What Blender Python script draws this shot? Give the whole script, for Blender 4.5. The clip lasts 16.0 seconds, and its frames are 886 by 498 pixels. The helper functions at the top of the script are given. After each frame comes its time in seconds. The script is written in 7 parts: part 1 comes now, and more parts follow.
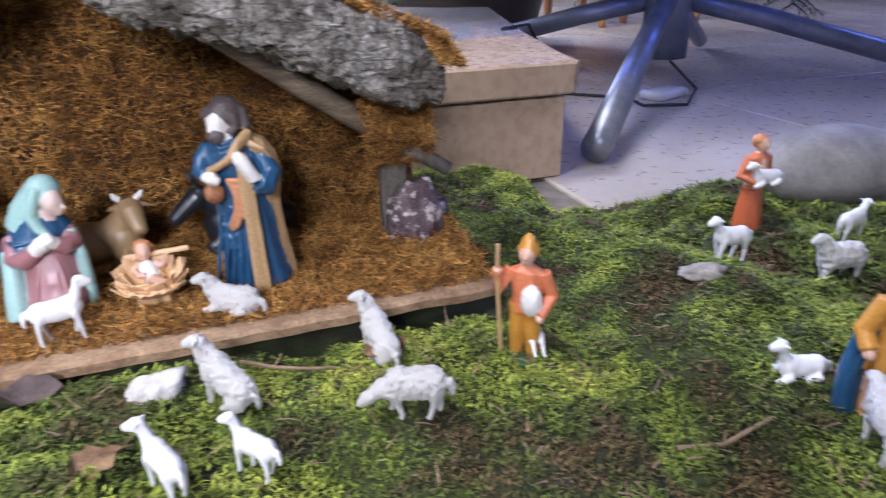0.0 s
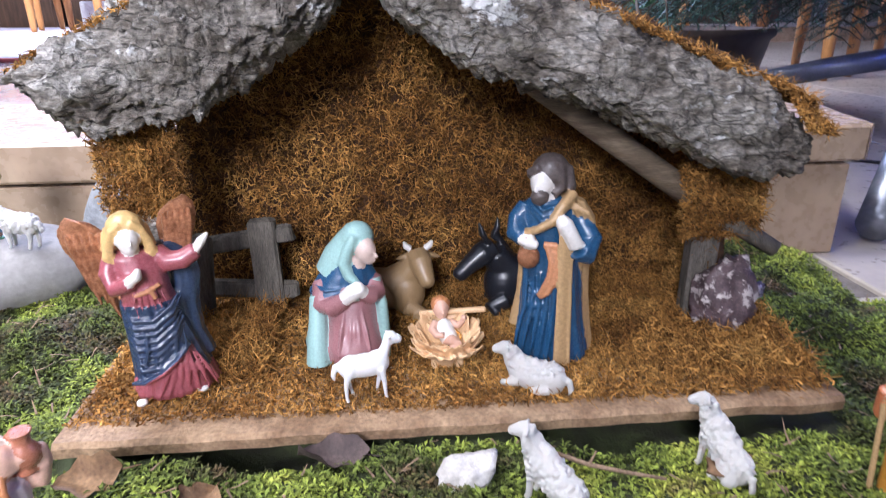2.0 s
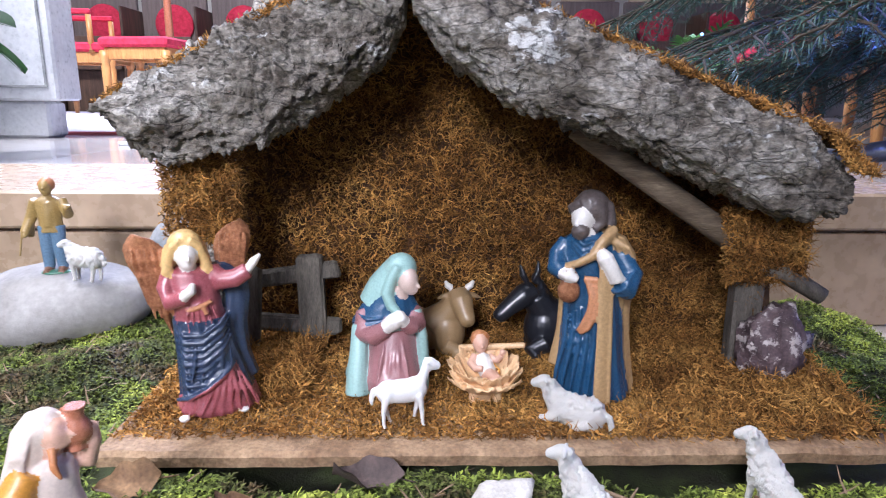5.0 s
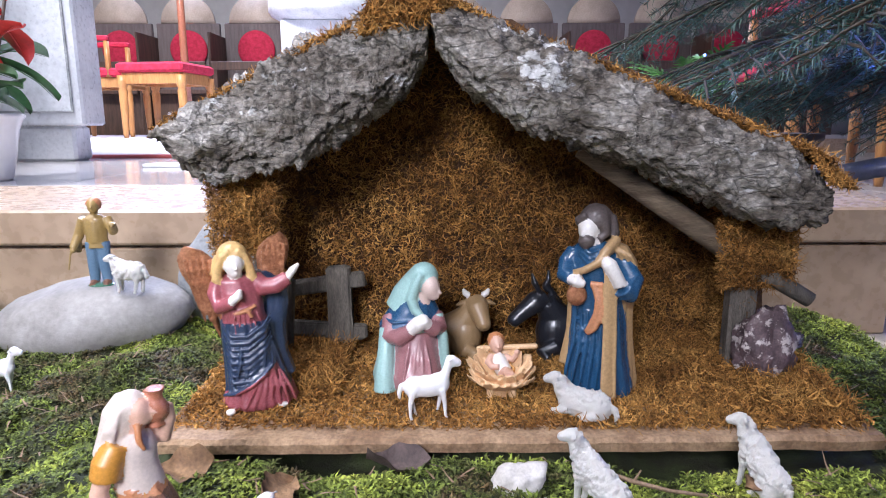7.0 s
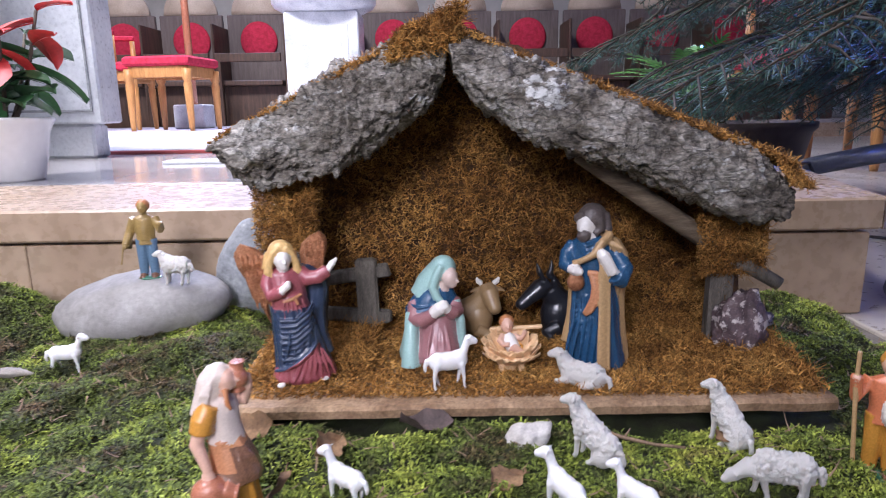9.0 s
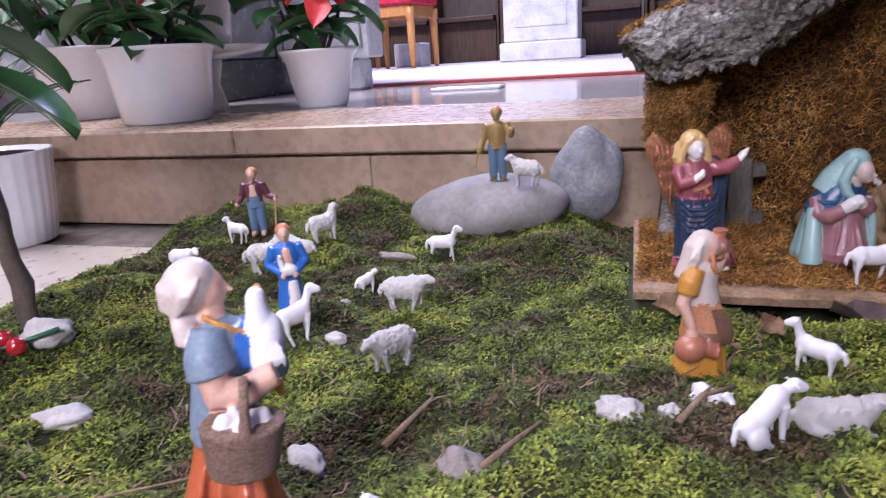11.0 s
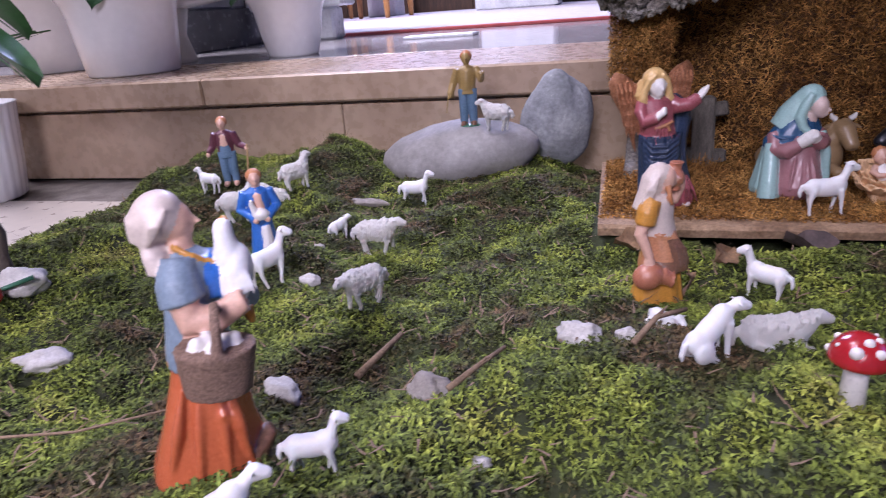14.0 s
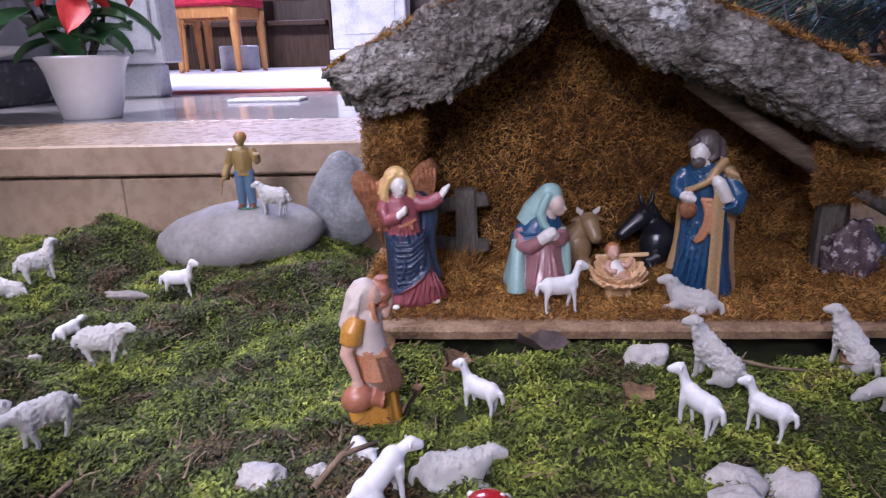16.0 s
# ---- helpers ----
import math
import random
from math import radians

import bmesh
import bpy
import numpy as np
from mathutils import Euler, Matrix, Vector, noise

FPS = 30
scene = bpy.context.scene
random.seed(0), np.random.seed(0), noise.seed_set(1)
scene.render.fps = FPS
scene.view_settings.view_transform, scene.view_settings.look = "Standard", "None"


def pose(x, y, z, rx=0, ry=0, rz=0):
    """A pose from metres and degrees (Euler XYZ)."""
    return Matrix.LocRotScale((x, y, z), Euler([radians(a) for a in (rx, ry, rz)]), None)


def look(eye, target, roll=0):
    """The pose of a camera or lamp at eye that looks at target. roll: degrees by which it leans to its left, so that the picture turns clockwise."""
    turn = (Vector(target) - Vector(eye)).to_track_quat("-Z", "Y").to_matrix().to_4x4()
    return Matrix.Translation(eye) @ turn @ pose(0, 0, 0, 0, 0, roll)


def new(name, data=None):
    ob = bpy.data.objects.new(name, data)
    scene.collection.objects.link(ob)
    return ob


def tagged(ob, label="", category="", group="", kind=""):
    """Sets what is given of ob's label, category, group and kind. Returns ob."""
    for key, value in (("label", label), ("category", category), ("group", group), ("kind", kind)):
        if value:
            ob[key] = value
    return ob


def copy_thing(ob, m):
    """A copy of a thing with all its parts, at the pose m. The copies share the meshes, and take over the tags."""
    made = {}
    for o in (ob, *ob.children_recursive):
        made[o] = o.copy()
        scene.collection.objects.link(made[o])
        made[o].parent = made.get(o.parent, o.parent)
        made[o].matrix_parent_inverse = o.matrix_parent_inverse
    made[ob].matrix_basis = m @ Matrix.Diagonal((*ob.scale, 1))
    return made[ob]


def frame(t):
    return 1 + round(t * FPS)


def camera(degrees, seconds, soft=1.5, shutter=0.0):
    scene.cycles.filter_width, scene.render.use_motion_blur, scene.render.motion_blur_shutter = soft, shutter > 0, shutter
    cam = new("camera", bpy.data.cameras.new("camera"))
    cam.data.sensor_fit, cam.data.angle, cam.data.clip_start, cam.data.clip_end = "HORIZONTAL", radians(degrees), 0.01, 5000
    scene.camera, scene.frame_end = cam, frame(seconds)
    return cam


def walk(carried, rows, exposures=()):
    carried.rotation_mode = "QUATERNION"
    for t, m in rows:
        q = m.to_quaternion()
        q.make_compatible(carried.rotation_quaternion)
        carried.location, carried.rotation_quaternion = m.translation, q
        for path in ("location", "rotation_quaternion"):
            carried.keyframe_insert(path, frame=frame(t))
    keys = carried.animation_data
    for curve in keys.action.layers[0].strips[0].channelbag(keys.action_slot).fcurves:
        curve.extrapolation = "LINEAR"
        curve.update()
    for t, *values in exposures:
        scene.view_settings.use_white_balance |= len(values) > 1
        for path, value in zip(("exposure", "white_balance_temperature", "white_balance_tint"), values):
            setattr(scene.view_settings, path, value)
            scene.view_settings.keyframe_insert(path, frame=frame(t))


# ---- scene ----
from mathutils.bvhtree import BVHTree

cam = camera(70.1, 16.0, soft=1.0, shutter=0.5)
PATH = [
    (0, (0.061, -0.775, 0.289), (0.675, 0.94, -0.536), -0.9),
    (0.5, (0.024, -0.759, 0.295), (0.479, 1.009, -0.522), -1.5),
    (1, (-0.014, -0.74, 0.304), (0.302, 1.071, -0.483), -2.4),
    (1.5, (-0.032, -0.719, 0.3), (0.185, 1.115, -0.467), -1.5),
    (2, (-0.035, -0.699, 0.293), (0.133, 1.164, -0.413), -0.4),
    (2.5, (-0.027, -0.69, 0.289), (0.104, 1.214, -0.31), 0.3),
    (3, (-0.035, -0.696, 0.282), (0.055, 1.226, -0.266), 0.1),
    (3.5, (-0.033, -0.693, 0.272), (0.059, 1.234, -0.258), 0.3),
    (4, (-0.03, -0.693, 0.27), (0.072, 1.244, -0.218), 0.2),
    (4.5, (-0.029, -0.703, 0.265), (0.061, 1.241, -0.197), 0.3),
    (5, (-0.037, -0.719, 0.262), (0.007, 1.231, -0.183), 0.4),
    (5.2, (-0.04, -0.719, 0.264), (-0.004, 1.231, -0.177), 0.3),
    (7.3, (-0.048, -0.777, 0.265), (-0.036, 1.186, -0.118), -0.2),
    (7.5, (-0.051, -0.786, 0.266), (-0.058, 1.175, -0.125), 0.2),
    (8, (-0.051, -0.799, 0.275), (-0.056, 1.159, -0.132), -0.2),
    (8.5, (-0.051, -0.815, 0.279), (-0.036, 1.141, -0.138), -0.7),
    (9, (-0.058, -0.833, 0.285), (-0.051, 1.121, -0.14), -0.9),
    (9.5, (-0.108, -0.86, 0.27), (-0.278, 1.072, -0.219), -1.1),
    (10, (-0.157, -0.871, 0.264), (-0.574, 1.006, -0.285), -2.1),
    (10.2, (-0.177, -0.875, 0.263), (-0.649, 0.989, -0.286), -2.4),
    (12.3, (-0.255, -0.915, 0.242), (-0.856, 0.867, -0.438), -4.4),
    (12.5, (-0.254, -0.917, 0.24), (-0.848, 0.865, -0.449), -4.1),
    (13, (-0.249, -0.915, 0.239), (-0.827, 0.865, -0.466), -4.2),
    (13.5, (-0.239, -0.913, 0.245), (-0.792, 0.87, -0.473), -4.3),
    (14, (-0.22, -0.904, 0.249), (-0.726, 0.891, -0.475), -4.4),
    (14.5, (-0.198, -0.888, 0.255), (-0.627, 0.926, -0.468), -3.9),
    (15, (-0.168, -0.87, 0.258), (-0.484, 0.978, -0.44), -2.9),
    (15.5, (-0.134, -0.848, 0.266), (-0.322, 1.038, -0.371), -1.5),
    (16, (-0.119, -0.846, 0.274), (-0.232, 1.061, -0.319), -1.5),
]
walk(cam, [(t, look(eye, target, roll)) for t, eye, target, roll in PATH],
     [(0.0, 0.1, 5850, 13), (5.0, 0.02, 5850, 12), (9.0, -0.36, 5950, 16), (12.5, -1.0, 5900, 32), (16.0, -0.9, 5800, 27)])

# ---- world and lights ----
world = bpy.data.worlds.new("church_air")
scene.world = world
world.use_nodes = True
world.node_tree.nodes["Background"].inputs[0].default_value = (0.55, 0.6, 0.75, 1)
world.node_tree.nodes["Background"].inputs[1].default_value = 0.2


def lamp(name, eye, target, size, power, color, spread=180):
    data = bpy.data.lights.new(name, "AREA")
    data.shape, data.size, data.size_y = "RECTANGLE", size[0], size[1]
    data.energy, data.color = power, color
    data.spread = math.radians(spread)
    ob = new(name, data)
    ob.matrix_world = look(eye, target)
    return ob


# Key light from an unseen source in front; limited spread dims the right.
lamp("crib_key_light", (-0.38, -1.60, 0.80), (-0.62, -0.25, 0.06), (0.38, 0.38), 9.6, (0.97, 0.94, 0.98), 96)
# Added overhead fill for the left step; no fitting is modelled or seen.
lamp("left_overhead_fill", (-2.4, -1.4, 4.4), (-1.6, -0.2, 0.0), (1.4, 1.4), 58, (0.95, 0.94, 1.0), 90)
# Cool fill added from behind; the north wall has no opening here.
lamp("choir_back_fill", (-2.6, 6.6, 4.6), (-1.4, 0.6, 0.1), (2.2, 1.8), 265, (0.6, 0.67, 1.0), 95)
# Unseen fill added to brighten the pillar front, stool and stalls.
lamp("choir_front_fill", (-2.2, 0.4, 4.6), (-2.0, 2.6, 0.5), (1.2, 1.2), 275, (1.0, 0.97, 0.97), 100)
# Saturated blue fill added from the right to tint floor and step end.
lamp("blue_side_fill", (5.0, 0.4, 2.2), (1.2, 0.4, 0.0), (1.2, 1.2), 42, (0.16, 0.24, 1.0))


# ---- materials ----
def material(name, stops, rough=0.6, scale=40.0, detail=4.0, bump=0.0, bump_scale=None, metal=0.0, spec=0.5, coat=0.0,
             dist=0.002, fine=0.25, stretch=(1, 1, 1), sss=0.0, fine_scale=None, fleck=None, grit=0.6):
    """A surface with colour varied at two scales. stops: (position, rgb) of the large variation."""
    m = bpy.data.materials.new(name)
    m.use_nodes = True
    nt = m.node_tree
    bsdf = nt.nodes["Principled BSDF"]
    link = nt.links.new

    def node(kind, **values):
        n = nt.nodes.new(kind)
        for k, v in values.items():
            n.inputs[k].default_value = v
        return n
    co = nt.nodes.new("ShaderNodeTexCoord")
    mp = node("ShaderNodeMapping", Scale=stretch)
    link(co.outputs["Object"], mp.inputs[0])
    big = node("ShaderNodeTexNoise", Scale=scale, Detail=detail, Roughness=grit)
    link(mp.outputs[0], big.inputs["Vector"])
    ramp = nt.nodes.new("ShaderNodeValToRGB")
    el = ramp.color_ramp.elements
    while len(el) > 1:
        el.remove(el[0])
    el[0].position, el[0].color = stops[0][0], (*stops[0][1], 1)
    for p, c in stops[1:]:
        e = el.new(p)
        e.color = (*c, 1)
    link(big.outputs["Fac"], ramp.inputs[0])
    small = node("ShaderNodeTexNoise", Scale=fine_scale or scale * 9, Detail=3.0)
    link(mp.outputs[0], small.inputs["Vector"])
    mul = nt.nodes.new("ShaderNodeMapRange")
    mul.inputs["To Min"].default_value, mul.inputs["To Max"].default_value = 1 - fine, 1 + fine
    mul.inputs["From Min"].default_value, mul.inputs["From Max"].default_value = 0.25, 0.75
    link(small.outputs["Fac"], mul.inputs["Value"])
    mix = nt.nodes.new("ShaderNodeVectorMath")
    mix.operation = "SCALE"
    link(ramp.outputs[0], mix.inputs[0])
    link(mul.outputs[0], mix.inputs["Scale"])
    colour = mix.outputs[0]
    if fleck:
        fl = node("ShaderNodeTexNoise", Scale=fleck[0], Detail=6.0, Roughness=0.7)
        link(mp.outputs[0], fl.inputs["Vector"])
        r2 = nt.nodes.new("ShaderNodeMapRange")
        r2.inputs["From Min"].default_value, r2.inputs["From Max"].default_value = fleck[1], fleck[1] + 0.05
        link(fl.outputs["Fac"], r2.inputs["Value"])
        mc = nt.nodes.new("ShaderNodeMix")
        mc.data_type = "RGBA"
        link(r2.outputs[0], mc.inputs[0])
        link(colour, mc.inputs[6])
        mc.inputs[7].default_value = (*fleck[2], 1)
        colour = mc.outputs[2]
    link(colour, bsdf.inputs["Base Color"])
    rr = nt.nodes.new("ShaderNodeMapRange")
    rr.inputs["To Min"].default_value, rr.inputs["To Max"].default_value = max(0.02, rough - 0.1), min(1, rough + 0.1)
    link(small.outputs["Fac"], rr.inputs["Value"])
    link(rr.outputs[0], bsdf.inputs["Roughness"])
    bsdf.inputs["Metallic"].default_value = metal
    bsdf.inputs["Specular IOR Level"].default_value = spec
    bsdf.inputs["Coat Weight"].default_value = coat
    bsdf.inputs["Coat Roughness"].default_value = 0.15
    if sss:
        bsdf.inputs["Subsurface Weight"].default_value = sss
        bsdf.inputs["Subsurface Radius"].default_value = (0.003, 0.002, 0.0015)
    if bump:
        bn = node("ShaderNodeTexNoise", Scale=bump_scale or scale * 5, Detail=6.0, Roughness=0.65)
        link(mp.outputs[0], bn.inputs["Vector"])
        b = node("ShaderNodeBump", Strength=bump, Distance=dist)
        link(bn.outputs["Fac"], b.inputs["Height"])
        link(b.outputs[0], bsdf.inputs["Normal"])
    return m


def paint(name, rgb, rough=0.35, var=0.14, coat=0.25):
    """Hand-painted, slightly glossy figurine paint with thin spots."""
    d = tuple(c * (1 - var) for c in rgb)
    l = tuple(min(1, c * (1 + var) + 0.01) for c in rgb)
    return material(name, [(0.3, d), (0.7, l)], rough, 70, 4, 0.25, 500, coat=coat, dist=0.0006, fine=0.08)


MOSS = material("living_moss", [(0.35, (0.12, 0.075, 0.036)), (0.41, (0.075, 0.058, 0.024)), (0.46, (0.066, 0.078, 0.02)), (0.52, (0.115, 0.148, 0.026)), (0.58, (0.195, 0.232, 0.036)), (0.66, (0.27, 0.285, 0.05)), (0.73, (0.17, 0.13, 0.055))],
                0.75, 13, 7, fine=0.55, fine_scale=420, spec=0.25, grit=0.68)
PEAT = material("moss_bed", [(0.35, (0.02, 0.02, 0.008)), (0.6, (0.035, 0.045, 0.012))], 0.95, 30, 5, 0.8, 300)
DRYMOSS = material("dry_moss", [(0.3, (0.17, 0.075, 0.02)), (0.5, (0.37, 0.185, 0.048)), (0.7, (0.56, 0.315, 0.09))], 0.85, 28, 4, fine=0.5, fine_scale=500, spec=0.2)
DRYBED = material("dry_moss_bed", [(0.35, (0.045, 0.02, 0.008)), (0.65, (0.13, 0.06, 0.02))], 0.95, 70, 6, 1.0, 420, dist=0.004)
BARK = material("bark", [(0.34, (0.06, 0.047, 0.036)), (0.43, (0.2, 0.17, 0.138)), (0.53, (0.37, 0.335, 0.29)), (0.63, (0.62, 0.585, 0.54))], 0.75, 20, 12, 1.0, 200, dist=0.006,
                fine=0.6, fine_scale=300, stretch=(0.8, 1, 1.5), grit=0.74, fleck=(24, 0.60, (0.78, 0.77, 0.75)))
WOOD = material("old_wood", [(0.35, (0.16, 0.115, 0.075)), (0.65, (0.3, 0.23, 0.155))], 0.8, 25, 5, 0.7, 160, stretch=(1, 1, 8), fine=0.3)
BOARD = material("base_board", [(0.35, (0.22, 0.13, 0.07)), (0.65, (0.42, 0.28, 0.165))], 0.85, 40, 5, 0.9, 300, fine=0.35)
GREYWOOD = material("grey_wood", [(0.35, (0.085, 0.075, 0.06)), (0.65, (0.19, 0.165, 0.135))], 0.85, 60, 5, 0.9, 330, stretch=(3, 3, 0.6), fine=0.35)
STEP = material("beige_marble", [(0.3, (0.34, 0.235, 0.155)), (0.5, (0.43, 0.31, 0.21)), (0.7, (0.5, 0.375, 0.26))], 0.28, 6, 6, 0.12, 160, fine=0.12, dist=0.0008,
                fine_scale=70, fleck=(95, 0.73, (0.62, 0.55, 0.47)))
SLAB = material("grey_marble_floor", [(0.3, (0.36, 0.335, 0.33)), (0.6, (0.47, 0.445, 0.44))], 0.1, 3, 6, 0.03, 60, fine=0.1, fine_scale=40)
FLOOR = material("floor_tile", [(0.3, (0.42, 0.37, 0.31)), (0.65, (0.56, 0.5, 0.43))], 0.3, 4, 6, 0.08, 90, fine=0.1, fine_scale=50)
JOINT = material("tile_joint", [(0.4, (0.14, 0.12, 0.1)), (0.6, (0.2, 0.175, 0.15))], 0.9, 40)
RIVER = material("river_stone", [(0.3, (0.16, 0.15, 0.14)), (0.5, (0.25, 0.235, 0.22)), (0.7, (0.34, 0.325, 0.31))], 0.7, 14, 6, 0.35, 220, fine=0.16, fine_scale=160, fleck=(60, 0.68, (0.22, 0.2, 0.19)))
GREYSTONE = material("grey_stone", [(0.3, (0.17, 0.18, 0.19)), (0.5, (0.29, 0.3, 0.31)), (0.7, (0.44, 0.45, 0.45))], 0.8, 22, 7, 0.7, 200, fine=0.25, fleck=(45, 0.64, (0.62, 0.62, 0.6)))
AMETHYST = material("purple_rock", [(0.35, (0.07, 0.045, 0.048)), (0.55, (0.15, 0.1, 0.105)), (0.68, (0.22, 0.17, 0.17))], 0.55, 60, 7, 0.9, 180, fine=0.35, fleck=(85, 0.53, (0.62, 0.55, 0.52)))
PEBBLE = material("pale_pebble", [(0.3, (0.42, 0.39, 0.35)), (0.65, (0.62, 0.59, 0.55))], 0.7, 60, 6, 0.5, 400, fine=0.15)
DARKPEB = material("grey_pebble", [(0.3, (0.2, 0.175, 0.15)), (0.65, (0.33, 0.295, 0.26))], 0.7, 70, 6, 0.5, 400, fine=0.2)
SHEEPW = material("white_plastic", [(0.3, (0.74, 0.73, 0.72)), (0.7, (0.84, 0.83, 0.82))], 0.42, 60, 3, 0.2, 400, fine=0.05, sss=0.12)
WOOLW = material("white_wool", [(0.35, (0.68, 0.64, 0.58)), (0.6, (0.83, 0.81, 0.77))], 0.6, 180, 5, 0.7, 420, fine=0.14, sss=0.08)
LEAF = material("dead_leaf", [(0.3, (0.13, 0.07, 0.035)), (0.65, (0.3, 0.18, 0.09))], 0.8, 50, 5, 0.6, 300, fine=0.3)
DARKLEAF = material("dark_dead_leaf", [(0.3, (0.045, 0.03, 0.028)), (0.65, (0.1, 0.068, 0.06))], 0.75, 50, 5, 0.6, 300, fine=0.3)
TWIG = material("twig", [(0.3, (0.13, 0.085, 0.05)), (0.65, (0.28, 0.19, 0.12))], 0.85, 80, 5, 0.6, 300, fine=0.3)
PLASTER = material("wall_plaster", [(0.35, (0.6, 0.58, 0.55)), (0.65, (0.7, 0.68, 0.65))], 0.9, 1.2, 6, 0.2, 60, fine=0.05)
WHITEMARBLE = material("white_marble", [(0.32, (0.48, 0.5, 0.53)), (0.5, (0.66, 0.68, 0.7)), (0.7, (0.78, 0.79, 0.8))], 0.3, 7, 8, 0.1, 90, fine=0.1, fine_scale=90)
DARKMARBLE = material("dark_marble", [(0.4, (0.055, 0.055, 0.06)), (0.62, (0.13, 0.13, 0.135)), (0.68, (0.4, 0.4, 0.4))], 0.25, 4, 8, fine=0.2, stretch=(1, 1, 1.6))
CERAMIC = material("white_ceramic", [(0.3, (0.76, 0.75, 0.74)), (0.7, (0.83, 0.82, 0.81))], 0.22, 8, 3, fine=0.03, coat=0.3)
CHAIRWOOD = material("honey_wood", [(0.3, (0.36, 0.16, 0.05)), (0.65, (0.56, 0.28, 0.1))], 0.4, 12, 4, 0.1, 90, stretch=(3, 3, 0.5), fine=0.15)
STALLWOOD = material("dark_stall_wood", [(0.3, (0.045, 0.026, 0.018)), (0.65, (0.11, 0.062, 0.04))], 0.5, 9, 4, stretch=(4, 4, 0.5), fine=0.2)
REDCLOTH = material("red_velvet", [(0.3, (0.36, 0.012, 0.035)), (0.65, (0.58, 0.03, 0.075))], 0.9, 30, 4, 0.3, 600, fine=0.12)
CARPET = material("pale_carpet", [(0.3, (0.46, 0.43, 0.46)), (0.65, (0.58, 0.55, 0.58))], 0.95, 30, 4, 0.4, 400, fine=0.12)
REDTRIM = material("red_trim", [(0.3, (0.3, 0.05, 0.05)), (0.65, (0.42, 0.09, 0.08))], 0.9, 30)
STEEL = material("grey_painted_steel", [(0.3, (0.17, 0.18, 0.21)), (0.65, (0.26, 0.27, 0.31))], 0.35, 20, 4, metal=0.5, fine=0.1)
CABLE = material("black_cable", [(0.3, (0.012, 0.012, 0.014)), (0.6, (0.03, 0.03, 0.03))], 0.5, 60)
SOIL = material("potting_soil", [(0.3, (0.02, 0.014, 0.01)), (0.65, (0.06, 0.04, 0.028))], 0.95, 90, 5, 1.0, 300)
DARKPOT = material("dark_brown_tub", [(0.3, (0.07, 0.05, 0.042)), (0.65, (0.12, 0.09, 0.075))], 0.55, 12, 4, fine=0.12)
FIR = material("fir_needles", [(0.3, (0.018, 0.05, 0.045)), (0.5, (0.03, 0.085, 0.06)), (0.7, (0.06, 0.13, 0.085))], 0.5, 14, 4, fine=0.3, fine_scale=120)
FIRWOOD = material("fir_bark", [(0.3, (0.03, 0.024, 0.016)), (0.65, (0.075, 0.056, 0.035))], 0.9, 30, 5, 0.6, 120)
GREENLEAF = material("green_leaf", [(0.3, (0.022, 0.075, 0.025)), (0.65, (0.05, 0.145, 0.05))], 0.42, 25, 4, 0.25, 140, fine=0.15)
REDLEAF = material("red_leaf", [(0.3, (0.4, 0.02, 0.02)), (0.65, (0.62, 0.05, 0.045))], 0.5, 25, 4, 0.25, 140, fine=0.12)
STALK = material("plant_stalk", [(0.3, (0.05, 0.035, 0.028)), (0.65, (0.11, 0.085, 0.06))], 0.75, 50, 5, 0.5, 150, fine=0.25)


def cracked(mat, scale, stretch, wide, depth):
    """Adds dark winding cracks between plates, in colour and relief."""
    nt = mat.node_tree
    bsdf, link = nt.nodes["Principled BSDF"], nt.links.new
    co, mp = nt.nodes.new("ShaderNodeTexCoord"), nt.nodes.new("ShaderNodeMapping")
    mp.inputs["Scale"].default_value = stretch
    link(co.outputs["Object"], mp.inputs[0])
    warp, add, k = nt.nodes.new("ShaderNodeTexNoise"), nt.nodes.new("ShaderNodeVectorMath"), nt.nodes.new("ShaderNodeVectorMath")
    warp.inputs["Scale"].default_value, warp.inputs["Detail"].default_value = scale * 0.9, 5.0
    link(mp.outputs[0], warp.inputs["Vector"])
    k.operation = "SCALE"
    k.inputs["Scale"].default_value = 1.1 / scale
    link(warp.outputs["Color"], k.inputs[0])
    link(mp.outputs[0], add.inputs[0])
    link(k.outputs[0], add.inputs[1])
    vor = nt.nodes.new("ShaderNodeTexVoronoi")
    vor.feature = "DISTANCE_TO_EDGE"
    vor.inputs["Scale"].default_value = scale
    link(add.outputs[0], vor.inputs["Vector"])
    rng_node = nt.nodes.new("ShaderNodeMapRange")
    rng_node.inputs["From Max"].default_value = wide
    rng_node.inputs["To Min"].default_value = 0.5
    link(vor.outputs["Distance"], rng_node.inputs["Value"])
    mul = nt.nodes.new("ShaderNodeVectorMath")
    mul.operation = "SCALE"
    link(bsdf.inputs["Base Color"].links[0].from_socket, mul.inputs[0])
    link(rng_node.outputs[0], mul.inputs["Scale"])
    link(mul.outputs[0], bsdf.inputs["Base Color"])
    bump = nt.nodes.new("ShaderNodeBump")
    bump.inputs["Distance"].default_value = depth
    link(rng_node.outputs[0], bump.inputs["Height"])
    link(bsdf.inputs["Normal"].links[0].from_socket, bump.inputs["Normal"])
    link(bump.outputs[0], bsdf.inputs["Normal"])


cracked(BARK, 55, (0.6, 1.0, 1.6), 0.05, 0.0015)


